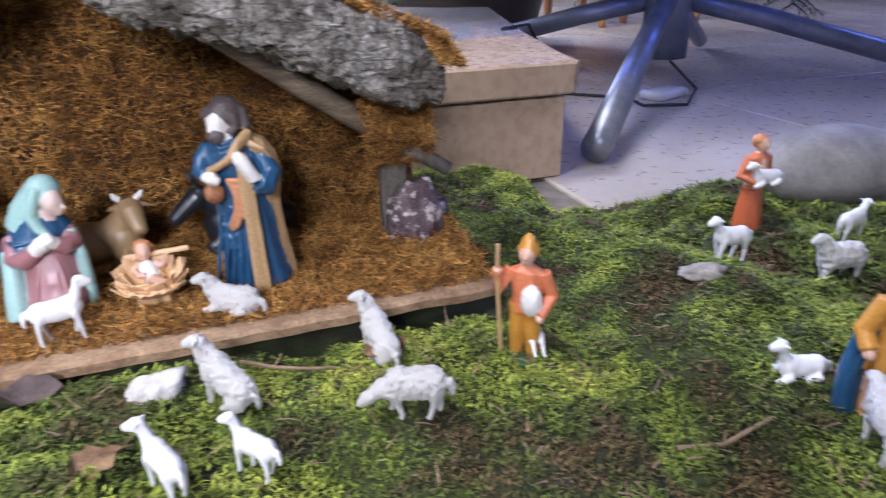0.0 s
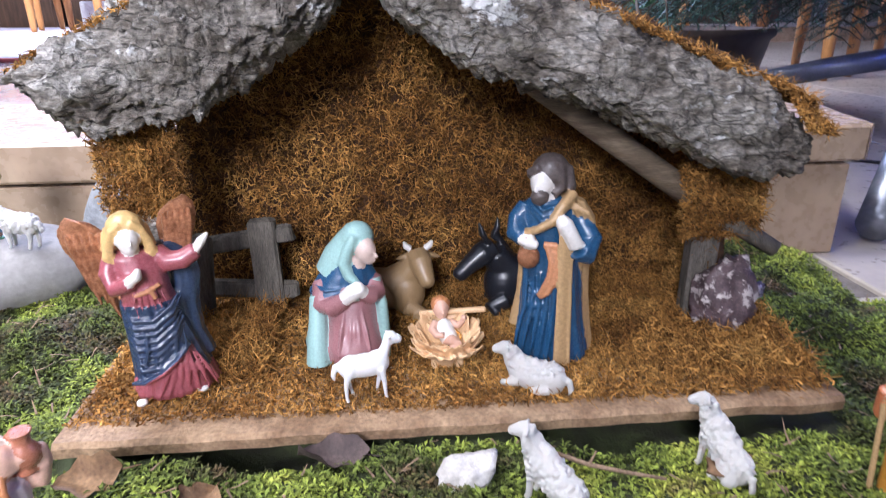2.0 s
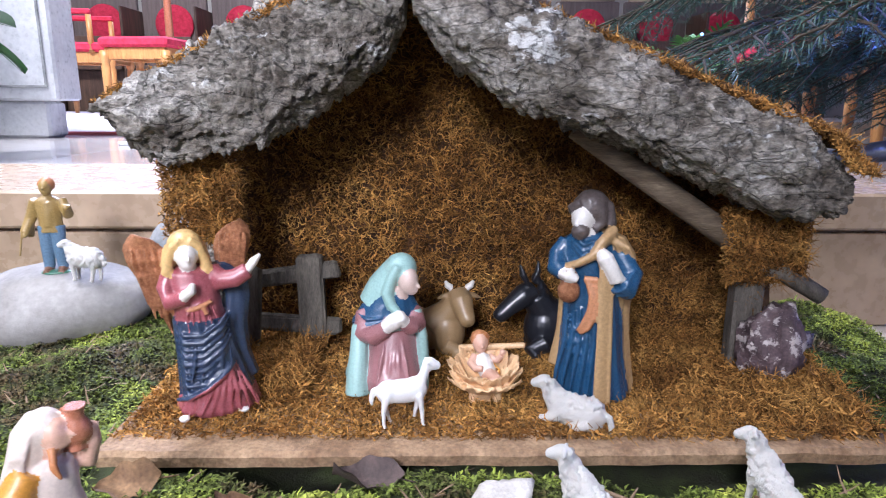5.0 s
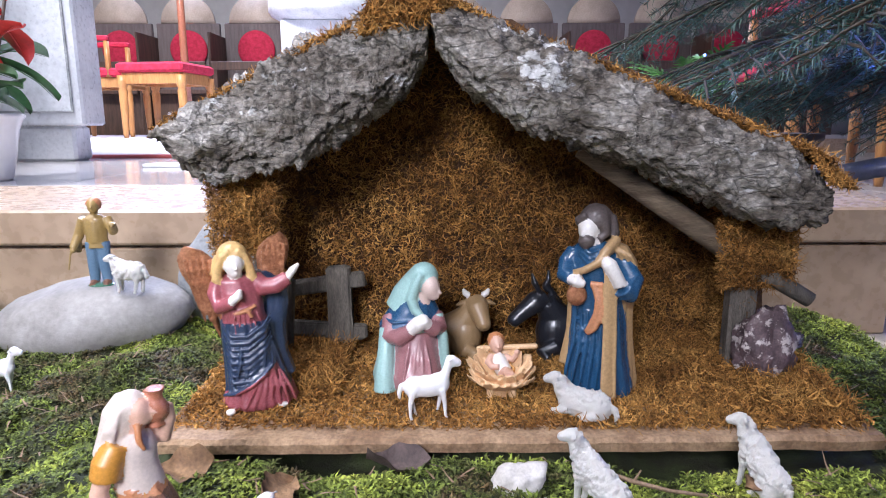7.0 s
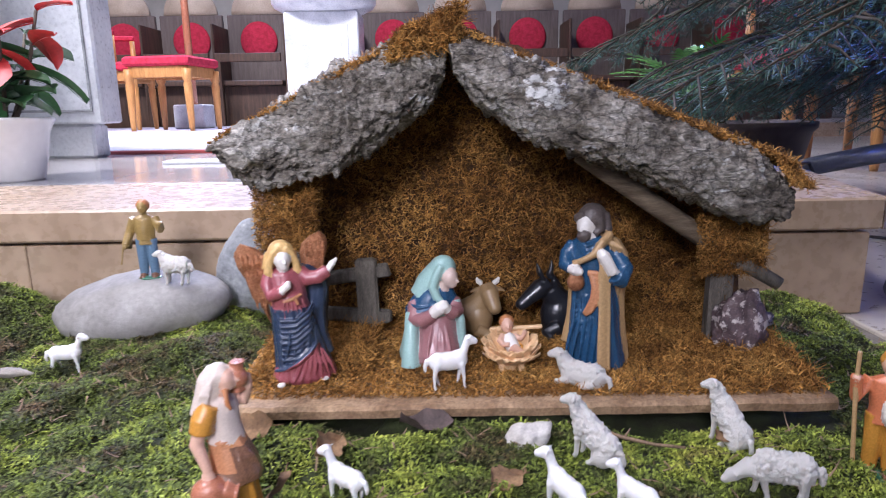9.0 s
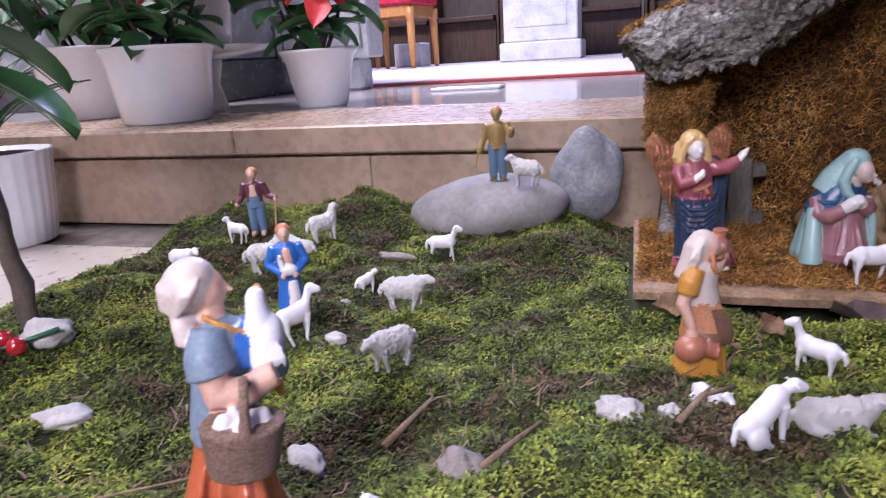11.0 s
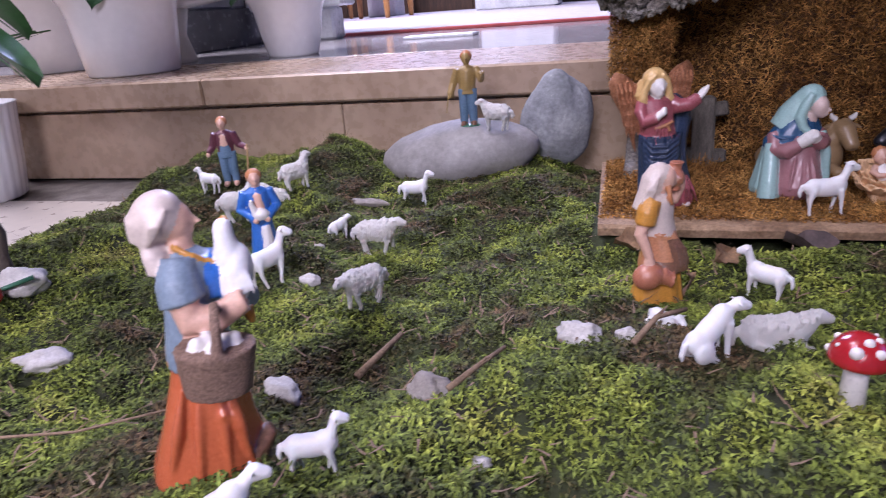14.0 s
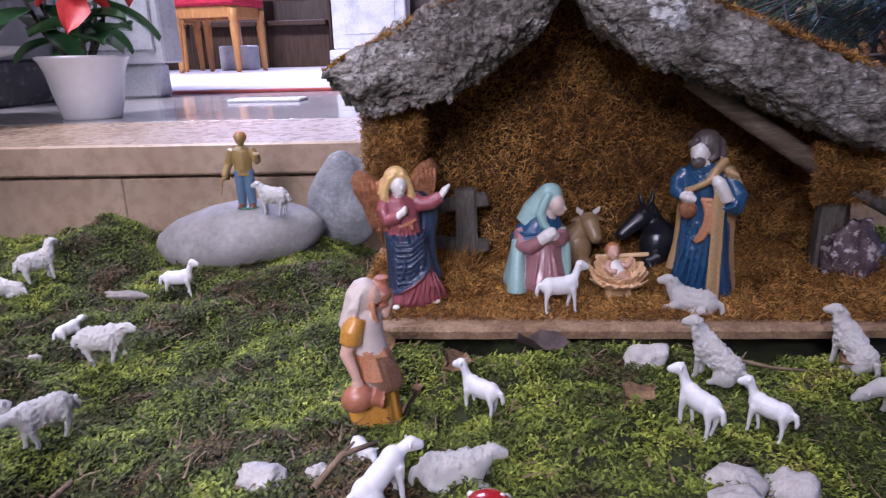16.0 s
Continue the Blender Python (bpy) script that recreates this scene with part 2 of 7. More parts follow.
# ---- mesh helpers ----
class Sculpt:
    """Gathers shapes into one mesh, each with its material."""

    def __init__(self):
        self.v, self.f, self.m, self.mats = [], [], [], []

    def slot(self, mat):
        if mat not in self.mats:
            self.mats.append(mat)
        return self.mats.index(mat)

    def grid(self, rows, mat, close=True, caps=True):
        """rows: equal rings of points, skinned from first to last."""
        base, n, k = len(self.v), len(rows[0]), self.slot(mat)
        for r in rows:
            self.v += [tuple(p) for p in r]
        for i in range(len(rows) - 1):
            for j in range(n if close else n - 1):
                a, b = base + i * n + j, base + i * n + (j + 1) % n
                self.f.append((a, b, b + n, a + n))
                self.m.append(k)
        if caps and close:
            self.f.append(tuple(range(base + n - 1, base - 1, -1)))
            self.m.append(k)
            e = base + (len(rows) - 1) * n
            self.f.append(tuple(range(e, e + n)))
            self.m.append(k)
        return self

    def loft(self, rings, mat, seg=28, folds=0, amp=0.0, phase=0.0, caps=True, second=0.0):
        """rings: (z, x, y, rx, ry[, fold]) ellipses from below up, with pleats."""
        rows = []
        for ring in rings:
            z, x, y, rx, ry = ring[:5]
            f = ring[5] if len(ring) > 5 else 1
            row = []
            for j in range(seg):
                a = 2 * math.pi * j / seg
                k = 1 + amp * f * (1.9 * abs(math.sin(folds * a / 2 + phase + z * 3)) - 1.1 + second * math.sin((2 * folds + 1) * a + 1.7 * phase + z * 5)) if amp else 1.0
                row.append((x + rx * k * math.cos(a), y + ry * k * math.sin(a), z))
            rows.append(row)
        return self.grid(rows, mat, caps=caps)

    def tube(self, pts, radii, mat, seg=10, flat=1.0):
        pts = [Vector(p) for p in pts]
        rows, side = [], None
        for i, p in enumerate(pts):
            d = (pts[min(i + 1, len(pts) - 1)] - pts[max(i - 1, 0)]).normalized()
            if side is None:
                side = d.cross(Vector((0, 0, 1)) if abs(d.z) < 0.9 else Vector((1, 0, 0))).normalized()
            side = (side - d * side.dot(d)).normalized()
            up = d.cross(side)
            r = radii[i] if isinstance(radii, (list, tuple)) else radii
            rows.append([p + side * (r * math.cos(2 * math.pi * j / seg)) + up * (r * flat * math.sin(2 * math.pi * j / seg)) for j in range(seg)])
        return self.grid(rows, mat)

    def ball(self, c, r, mat, rot=None, seg=16, rings=10, bump=0.0, freq=6.0, seed=0.0):
        c = Vector(c)
        r = (r, r, r) if isinstance(r, (int, float)) else r
        q = Euler([radians(a) for a in rot]).to_matrix() if rot else Matrix.Identity(3)
        rows = []
        for i in range(rings + 1):
            a = math.pi * (0.03 + 0.94 * i / rings) - math.pi / 2
            row = []
            for j in range(seg):
                b = 2 * math.pi * j / seg
                n = Vector((math.cos(a) * math.cos(b), math.cos(a) * math.sin(b), math.sin(a)))
                k = 1 + (bump * noise.noise(n * freq + Vector((seed, 0, seed))) if bump else 0)
                row.append(c + q @ Vector((n.x * r[0] * k, n.y * r[1] * k, n.z * r[2] * k)))
            rows.append(row)
        return self.grid(rows, mat)

    def box(self, lo, hi, mat, rot=None, jitter=0.0, bevel=0.0):
        c = (Vector(lo) + Vector(hi)) / 2
        h = (Vector(hi) - Vector(lo)) / 2
        q = Euler([radians(a) for a in rot]).to_matrix() if rot else Matrix.Identity(3)
        b = min(bevel, *(0.45 * abs(x) for x in h)) if bevel else 0
        rows = []
        for z, k in ((-h.z, 1), (-h.z + b, 0), (h.z - b, 0), (h.z, 1)) if b else ((-h.z, 0), (h.z, 0)):
            x, y, e = h.x - b * k, h.y - b * k, b
            if b:
                ring = [(-x + e, -y), (x - e, -y), (x, -y + e), (x, y - e), (x - e, y), (-x + e, y), (-x, y - e), (-x, -y + e)]
            else:
                ring = [(-x, -y), (x, -y), (x, y), (-x, y)]
            rows.append([c + q @ Vector((px + random.uniform(-jitter, jitter), py + random.uniform(-jitter, jitter), z + random.uniform(-jitter, jitter))) for px, py in ring])
        return self.grid(rows, mat)

    def mesh(self, name, smooth=True):
        me = bpy.data.meshes.new(name)
        me.from_pydata(self.v, [], self.f)
        for mat in self.mats:
            me.materials.append(mat)
        me.polygons.foreach_set("material_index", self.m)
        me.polygons.foreach_set("use_smooth", [smooth] * len(self.f))
        me.update()
        return me


def thing(name, sculpt, label, category, group="", kind="", at=None, smooth=True):
    ob = new(name, sculpt.mesh(name, smooth))
    if at:
        ob.matrix_world = at
    return tagged(ob, label, category, group, kind)


def empty_thing(name, at, label, category, group="", kind=""):
    ob = new(name)
    ob.empty_display_size = 0.02
    ob.matrix_world = at
    return tagged(ob, label, category, group, kind)


def part(name, sculpt, parent, label="", smooth=True):
    ob = new(name, sculpt.mesh(name, smooth) if isinstance(sculpt, Sculpt) else sculpt)
    ob.parent = parent
    return tagged(ob, label)


def block(lo, hi, mat, bevel=0.0):
    return Sculpt().box(lo, hi, mat, bevel=bevel)


def strips(name, centres, dirs, ups, length, width, mat, curl=0.5, seg=3, seed=1, wave=0.0):
    """Many thin bent blades as one mesh: centres, growing directions and bending directions are arrays."""
    rng = np.random.default_rng(seed)
    n = len(centres)
    side = np.cross(dirs, ups)
    side /= np.linalg.norm(side, axis=1, keepdims=True) + 1e-9
    ln = length * rng.uniform(0.55, 1.35, (n, 1))
    cl = curl * rng.choice([-1, 1], (n, 1)) * rng.uniform(0.3, 1.2, (n, 1))
    cols = []
    for i in range(seg + 1):
        s = i / seg
        mid = centres + dirs * ln * s + ups * ln * cl * s * s
        if wave:
            mid = mid + side * (ln * wave * np.sin(s * 5.5 + 9 * cl)) + ups * (ln * wave * 0.7 * np.cos(s * 6.5 + 5 * cl))
        w = width * (1 - 0.75 * s)
        cols += [mid - side * w / 2, mid + side * w / 2]
    k = 2 * (seg + 1)
    co = np.stack(cols, 1).reshape(-1, 3)
    base = (np.arange(n) * k)[:, None, None]
    quad = np.array([[2 * i, 2 * i + 1, 2 * i + 3, 2 * i + 2] for i in range(seg)])[None]
    faces = (base + quad).reshape(-1, 4)
    me = bpy.data.meshes.new(name)
    me.vertices.add(len(co))
    me.vertices.foreach_set("co", co.astype(np.float32).ravel())
    me.loops.add(faces.size)
    me.loops.foreach_set("vertex_index", faces.astype(np.int32).ravel())
    me.polygons.add(len(faces))
    me.polygons.foreach_set("loop_start", np.arange(0, faces.size, 4, dtype=np.int32))
    me.materials.append(mat)
    me.update(calc_edges=True)
    return me


def leaflets(name, centres, dirs, ups, length, width, mat, seed=1):
    """Many small pointed leaves as one mesh, two triangles each."""
    r = np.random.default_rng(seed)
    n = len(centres)
    side = np.cross(dirs, ups)
    side /= np.linalg.norm(side, axis=1, keepdims=True) + 1e-9
    ln = length * r.uniform(0.5, 1.4, (n, 1))
    w = width * r.uniform(0.6, 1.3, (n, 1)) / 2
    mid = centres + dirs * ln * 0.45 + ups * ln * 0.18
    co = np.stack([centres, mid - side * w, centres + dirs * ln - ups * ln * 0.15, mid + side * w], 1).reshape(-1, 3)
    me = bpy.data.meshes.new(name)
    me.vertices.add(4 * n)
    me.vertices.foreach_set("co", co.astype(np.float32).ravel())
    me.loops.add(4 * n)
    me.loops.foreach_set("vertex_index", np.arange(4 * n, dtype=np.int32))
    me.polygons.add(n)
    me.polygons.foreach_set("loop_start", np.arange(0, 4 * n, 4, dtype=np.int32))
    me.materials.append(mat)
    me.update(calc_edges=True)
    return me


def island_tone(mat, low, high):
    """Lets each loose piece of a mesh be a little lighter or darker."""
    nt = mat.node_tree
    bsdf = nt.nodes["Principled BSDF"]
    src = bsdf.inputs["Base Color"].links[0].from_socket
    geo, rng_node, mul = nt.nodes.new("ShaderNodeNewGeometry"), nt.nodes.new("ShaderNodeMapRange"), nt.nodes.new("ShaderNodeVectorMath")
    rng_node.inputs["To Min"].default_value, rng_node.inputs["To Max"].default_value = low, high
    mul.operation = "SCALE"
    nt.links.new(geo.outputs["Random Per Island"], rng_node.inputs["Value"])
    nt.links.new(src, mul.inputs[0])
    nt.links.new(rng_node.outputs[0], mul.inputs["Scale"])
    nt.links.new(mul.outputs[0], bsdf.inputs["Base Color"])


island_tone(MOSS, 0.35, 1.9)
island_tone(DRYMOSS, 0.25, 1.6)

# ---- the church round the crib ----
TOP = 0.165
floor_ob = tagged(new("floor"), "pale stone church floor with thin joints", "floor", kind="structure")
part("floor_bed", block((-6, -5, -0.2), (6, 8, -0.006), JOINT), floor_ob)
TILE = 0.6
tile_mesh = block((-TILE / 2 + 0.002, -TILE / 2 + 0.002, -0.03), (TILE / 2 - 0.002, TILE / 2 - 0.002, 0.0), FLOOR, 0.002).mesh("floor_tile", False)
for i in range(-5, 9):
    for j in range(-4, 10):
        if not (j > 0 and i < 0):
            t = new("floor_tile", tile_mesh)
            t.parent, t.location = floor_ob, (0.8 + i * TILE, -0.42 + j * TILE, 0)
for nm, lo, hi in (("wall_north", (-6, 7.6, 0), (6, 7.9, 6)), ("wall_south", (-6, -5.2, 0), (6, -5, 6)),
                   ("wall_west", (-6.2, -5, 0), (-6, 7.6, 6)), ("wall_east", (6, -5, 0), (6.2, 7.6, 6))):
    thing(nm, block(lo, hi, PLASTER), "pale plastered church wall", "wall", kind="structure", smooth=False)
thing("ceiling", block((-6.2, -5.2, 6), (6.2, 7.9, 6.2), PLASTER), "pale plastered church ceiling", "ceiling", kind="structure", smooth=False)

END = 0.535
step = tagged(new("altar_step"), "polished beige marble altar step with a thick nosing slab", "step", kind="structure")
part("core", block((-6, 0.02, 0), (END - 0.02, 7.6, TOP - 0.02), STEP), step, smooth=False)
for x0, x1 in ((-4.2, -2.05), (-2.05, -0.62), (-0.62, END - 0.008)):
    part("riser", block((x0 + 0.0006, 0.006, 0.001), (x1 - 0.0006, 0.03, 0.116), STEP, 0.0015), step, smooth=False)
for x0, x1 in ((-4.2, -1.55), (-1.55, -0.85), (-0.85, END)):
    part("nosing", block((x0 + 0.0005, -0.006, 0.122), (x1 - 0.0005, 0.32, TOP), STEP, 0.003), step, smooth=False)
edge = [(END - 0.62, 0.32), (END - 0.001, 0.32), (0.64, 0.36), (0.84, 0.95), (1.15, 1.9), (1.15, 5.2), (4.8, 5.2), (4.8, 6.4), (END - 0.62, 6.4)]
part("side_core", Sculpt().grid([[(x, y + 0.004, z) for x, y in edge] for z in (0.0, 0.13)], STEP), step, smooth=False)
part("side_slab", Sculpt().grid([[(x, y, z) for x, y in edge] for z in (0.1301, TOP)], SLAB), step, smooth=False)
edge = [(END + 0.0005, -0.004), (END + 0.006, 0.0), (0.56, 0.09), (0.64, 0.355), (END + 0.0005, 0.319)]
part("end_slab", Sculpt().grid([[(x, y, z) for x, y in edge] for z in (0.122, TOP)], STEP), step, smooth=False)
part("side_riser", block((END - 0.03, 0.03, 0.001), (END - 0.008, 0.32, 0.116), STEP, 0.0015), step, smooth=False)
for i in range(8):
    for j in range(6):
        x1, y0 = END - 0.6205 - i * 0.62, 0.3205 + j * 0.62
        part("top_slab", block((x1 - 0.619, y0, 0.13), (x1 - 0.001, y0 + 0.619, TOP), SLAB, 0.001), step, smooth=False)
carpet = tagged(new("carpet"), "pale lilac carpet with a red border on the altar floor", "carpet")
part("carpet_field", block((-3.6, 1.28, TOP), (0.3, 5.6, TOP + 0.012), CARPET, 0.004), carpet, smooth=False)
part("border", block((-3.6, 1.24, TOP), (0.3, 1.279, TOP + 0.010), REDTRIM, 0.003), carpet, smooth=False)


# ---- moss landscape ----
rng = np.random.default_rng(5)
WAVES = [(rng.uniform(8, 60), rng.uniform(0, 6.28), rng.uniform(0, 6.28)) for _ in range(26)]
MOUNDS = [(-0.30, -0.22, 0.09, 0.022), (-0.56, -0.10, 0.11, 0.02), (-0.105, -0.678, 0.072, 0.032), (0.40, -0.40, 0.10, 0.012),
          (-0.70, -0.16, 0.09, 0.012), (0.30, -0.16, 0.12, 0.02), (-0.26, -0.66, 0.03, -0.008), (0.31, -0.52, 0.04, -0.010), (-0.33, -0.50, 0.05, -0.006)]


def inside(x, y):
    """How far inside the moss a place lies, in metres, about."""
    left = x + 0.872
    right = 1.0 - x
    back = np.where(x < 0.40, -0.008 - y, -0.165 - 0.35 * np.clip(x - 0.62, 0, 1) - y)
    front = y + 1.0
    return np.minimum(np.minimum(left, right), np.minimum(back, front)) + 0.012 * np.sin(37 * x + 2) * np.cos(41 * y)


CX, CY, CRES = -1.05, -1.05, 0.004
CLUMP = np.zeros((290, 540))
yy, xx = np.mgrid[0:290, 0:540]
for _ in range(2600):
    ci, cj, r, h = rng.uniform(0, 540), rng.uniform(0, 290), rng.uniform(2.5, 8.5), rng.uniform(0.002, 0.013)
    i0, i1, j0, j1 = max(0, int(ci - 9)), min(540, int(ci + 10)), max(0, int(cj - 9)), min(290, int(cj + 10))
    d2 = ((xx[j0:j1, i0:i1] - ci) ** 2 + (yy[j0:j1, i0:i1] - cj) ** 2) / r ** 2
    CLUMP[j0:j1, i0:i1] = np.maximum(CLUMP[j0:j1, i0:i1], h * np.sqrt(np.clip(1 - d2, 0, 1)))


def clump_z(x, y):
    fx, fy = np.clip((x - CX) / CRES, 0, 537.9), np.clip((y - CY) / CRES, 0, 287.9)
    i, j = fx.astype(int), fy.astype(int)
    u, v = fx - i, fy - j
    return (CLUMP[j, i] * (1 - u) + CLUMP[j, i + 1] * u) * (1 - v) + (CLUMP[j + 1, i] * (1 - u) + CLUMP[j + 1, i + 1] * u) * v


def ground_z(x, y):
    x, y = np.asarray(x, float), np.asarray(y, float)
    e = np.clip(inside(x, y) / 0.07, 0, 1)
    z = 0.037 + clump_z(x, y)
    for f, a, p in WAVES:
        z = z + 0.068 / f * np.sin(f * (x * math.cos(a) + y * math.sin(a)) + p)
    for mx, my, r, h in MOUNDS:
        z = z + h * np.exp(-((x - mx) ** 2 + (y - my) ** 2) / r ** 2)
    under = np.clip(1 - np.maximum(np.maximum(-0.235 - x, x - 0.255), np.maximum(-0.40 - y, y + 0.16)) / 0.03, 0, 1)
    z = z * (1 - under) + np.minimum(z, 0.052) * under
    return z * e ** 0.6 - 0.006 * (1 - e)


moss = empty_thing("moss_landscape", pose(0, 0, 0), "thick uneven green living moss spread over the floor", "moss", kind="stuff")
nx, ny = 400, 210
gx, gy = np.meshgrid(np.linspace(-1.0, 1.02, nx), np.linspace(-1.02, 0.0, ny))
keep = inside(gx, gy) > -0.015
gz = ground_z(gx, gy)
bed = Sculpt()
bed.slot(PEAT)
bed.v = list(zip(gx.ravel().tolist(), gy.ravel().tolist(), gz.ravel().tolist()))
for j in range(ny - 1):
    for i in range(nx - 1):
        if keep[j, i] or keep[j + 1, i + 1]:
            a = j * nx + i
            bed.f.append((a, a + 1, a + nx + 1, a + nx))
            bed.m.append(0)
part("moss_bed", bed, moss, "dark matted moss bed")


def on_board(x, y):
    return (x > -0.235) & (x < 0.25) & (y > -0.392) & (y < -0.165)


def sprigs(name, n, area, size, width, seed, blades=4):
    r = np.random.default_rng(seed)
    x, y = r.uniform(area[0], area[1], n), r.uniform(area[2], area[3], n)
    ok = (inside(x, y) > 0.0) & ~on_board(x, y)
    x, y = x[ok], y[ok]
    z = ground_z(x, y) - 0.001
    c = np.repeat(np.stack([x, y, z], 1), blades, 0)
    m = len(c)
    a = r.uniform(0, 6.283, m)
    lean = r.uniform(0.3, 4.0, m)
    d = np.stack([np.cos(a) * lean, np.sin(a) * lean, np.ones(m)], 1)
    d /= np.linalg.norm(d, axis=1, keepdims=True)
    u = np.stack([-np.cos(a), -np.sin(a), lean], 1)
    u /= np.linalg.norm(u, axis=1, keepdims=True)
    big = 0.7 + 0.5 * np.sin(23 * c[:, :1] + 3) * np.cos(27 * c[:, 1:2]) + 0.35 * np.sin(61 * c[:, :1]) * np.sin(53 * c[:, 1:2])
    c += np.stack([r.normal(0, 0.0012, m), r.normal(0, 0.0012, m), r.uniform(0, 0.0055, m)], 1) * big
    part(name, leaflets(name, c, d, u, size, width, MOSS, seed), moss)["kind"] = "stuff"


sprigs("moss_sprigs", 185000, (-0.90, 0.55, -0.85, 0.0), 0.0040, 0.0018, 11)
sprigs("far_moss_sprigs", 26000, (0.5, 1.0, -0.9, -0.1), 0.009, 0.0024, 12)
sprigs("near_moss_sprigs", 16000, (-0.6, 0.4, -1.0, -0.85), 0.009, 0.002, 13)
sprigs("tall_moss_sprigs", 8000, (-0.90, 0.6, -0.85, 0.0), 0.007, 0.0015, 14)


# dry bits caught in the moss
r = np.random.default_rng(77)
lx, ly = r.uniform(-0.9, 0.6, 2600), r.uniform(-0.85, -0.02, 2600)
ok = (inside(lx, ly) > 0.02) & ~on_board(lx, ly)
lx, ly = lx[ok], ly[ok]
la = r.uniform(0, 6.283, len(lx))
ld = np.stack([np.cos(la), np.sin(la), r.uniform(-0.2, 0.5, len(lx))], 1)
ld /= np.linalg.norm(ld, axis=1, keepdims=True)
lu = np.stack([np.zeros(len(lx)), np.zeros(len(lx)), np.ones(len(lx))], 1)
lu = lu - (lu * ld).sum(1, keepdims=True) * ld
part("moss_litter", strips("moss_litter", np.stack([lx, ly, ground_z(lx, ly) + 0.006], 1), ld, lu, 0.011, 0.0016, TWIG, 0.4, 2, 9), moss, "dry brown bits caught in the moss")["kind"] = "stuff"


# ---- the stable ----
def bark_slab(curves, y0, y1, rough, seed):
    """A thick curved bark rim between an upper and a lower curve, from y0 in front to y1 behind."""
    top, low = curves

    def along(c, s):
        k = s * (len(c) - 1)
        i = min(int(k), len(c) - 2)
        return Vector(c[i]).lerp(Vector(c[i + 1]), k - i)
    s, rows, nu = Sculpt(), [], 190
    for i in range(nu + 1):
        u = i / nu
        a, b = along(top, u), along(low, u)
        end = min(1, 9 * min(u, 1 - u) + 0.35) ** 0.5
        mid, half = (a + b) / 2, (a - b) / 2 * end
        row = []
        for j in range(90):
            t = 2 * math.pi * j / 90
            ce, se = math.cos(t), math.sin(t)
            py = (y0 + y1) / 2 + (y1 - y0) / 2 * math.copysign(abs(ce) ** 0.6, ce)
            p = mid + half * math.copysign(abs(se) ** 0.75, se)
            q = Vector((p.x, py, p.y))
            n = Vector((0.0, ce, se))
            w = 0.95 * noise.fractal(q * 24 + Vector((seed, 0, 0)), 1.0, 2.1, 3)
            warp = 1.3 * noise.noise(q * 30 + Vector((0, seed, 0)))
            w += 1.0 * (0.32 - abs(noise.noise(Vector((u * 7 + 0.4 * warp, t * 3.4 + warp, seed))))) + 0.55 * (0.3 - abs(noise.noise(Vector((u * 13, t * 8 + warp * 2, seed + 4)))))
            w += 0.5 * max(-0.5, min(0.3, 2.2 * noise.noise(q * 62 + Vector((seed, 7, 0))))) + 0.42 * noise.fractal(q * 190, 1.0, 2.0, 3) - 0.35 * max(0.0, 0.12 - abs(noise.noise(q * 75 + Vector((0, 0, seed))))) / 0.12
            row.append(q + n * (rough * 1.5 * w))
        rows.append(row)
    return s.grid(rows, BARK)


stable = empty_thing("nativity_stable", pose(0, 0, 0), "wooden crib stable with bark roof and dry orange moss", "stable")
bd = Sculpt()
rows = []
for i in range(41):
    x = -0.229 + 0.474 * i / 40
    f = -0.388 + 0.003 * noise.noise(Vector((x * 30, 0, 1)))
    rows.append([(x, f, 0.0565), (x, f - 0.0005, 0.063), (x, f + 0.002, 0.066 + 0.0008 * noise.noise(Vector((x * 60, 3, 0)))), (x, -0.17, 0.066), (x, -0.17, 0.0565)])
bd.grid(rows, BOARD)
part("base_board", bd, stable, "rough-sawn pale base board", smooth=False)


def moss_mat(name, corners, n, seed, length=0.011, width=0.0011, lift=0.004, spread=1.0, holes=0.0):
    """Dry moss threads over a four-cornered patch."""
    r = np.random.default_rng(seed)
    c = [np.array(k, float) for k in corners]
    u, v = r.uniform(0, 1, (n, 1)), r.uniform(0, 1, (n, 1))
    p = (1 - u) * (1 - v) * c[0] + u * (1 - v) * c[1] + u * v * c[2] + (1 - u) * v * c[3]
    nor = np.cross(c[1] - c[0], c[3] - c[0])
    nor /= np.linalg.norm(nor)
    t = r.normal(0, 1, (n, 3))
    d = t - (t @ nor)[:, None] * nor * 0.7 + nor * 0.25 * spread
    d /= np.linalg.norm(d, axis=1, keepdims=True)
    ups = np.cross(d, r.normal(0, 1, (n, 3)))
    ups /= np.linalg.norm(ups, axis=1, keepdims=True)
    clump = 0.5 + 0.5 * np.sin(p @ np.array([97.0, 83.0, 131.0]) + seed) * np.sin(p @ np.array([-61.0, 113.0, 71.0]))
    p = p + nor * (lift * r.uniform(0, 1, (n, 1)) * (0.3 + clump[:, None]))
    if holes:
        p, d, ups = p[clump > holes], d[clump > holes], ups[clump > holes]
    return strips(name, p - d * length * 0.35, d, ups, length * 0.85, width * 1.1, DRYMOSS, 0.9, 4, seed, 0.2)


def slab(points, thick, mat, bump=0.003, n=26):
    """A lumpy panel between four corners, in order round, with a thickness vector."""
    a, b, c, d = (Vector(p) for p in points)
    th, rows = Vector(thick), []
    for i in range(n + 1):
        u, row = i / n, []
        for j in range(n + 1):
            p = a.lerp(b, u).lerp(d.lerp(c, u), j / n)
            row.append(p + th.normalized() * bump * -noise.fractal(p * 70, 1, 2, 3))
        row += [a.lerp(b, u).lerp(d.lerp(c, u), 1 - j / 4) + th for j in range(5)]
        rows.append(row)
    return Sculpt().grid(rows, mat)


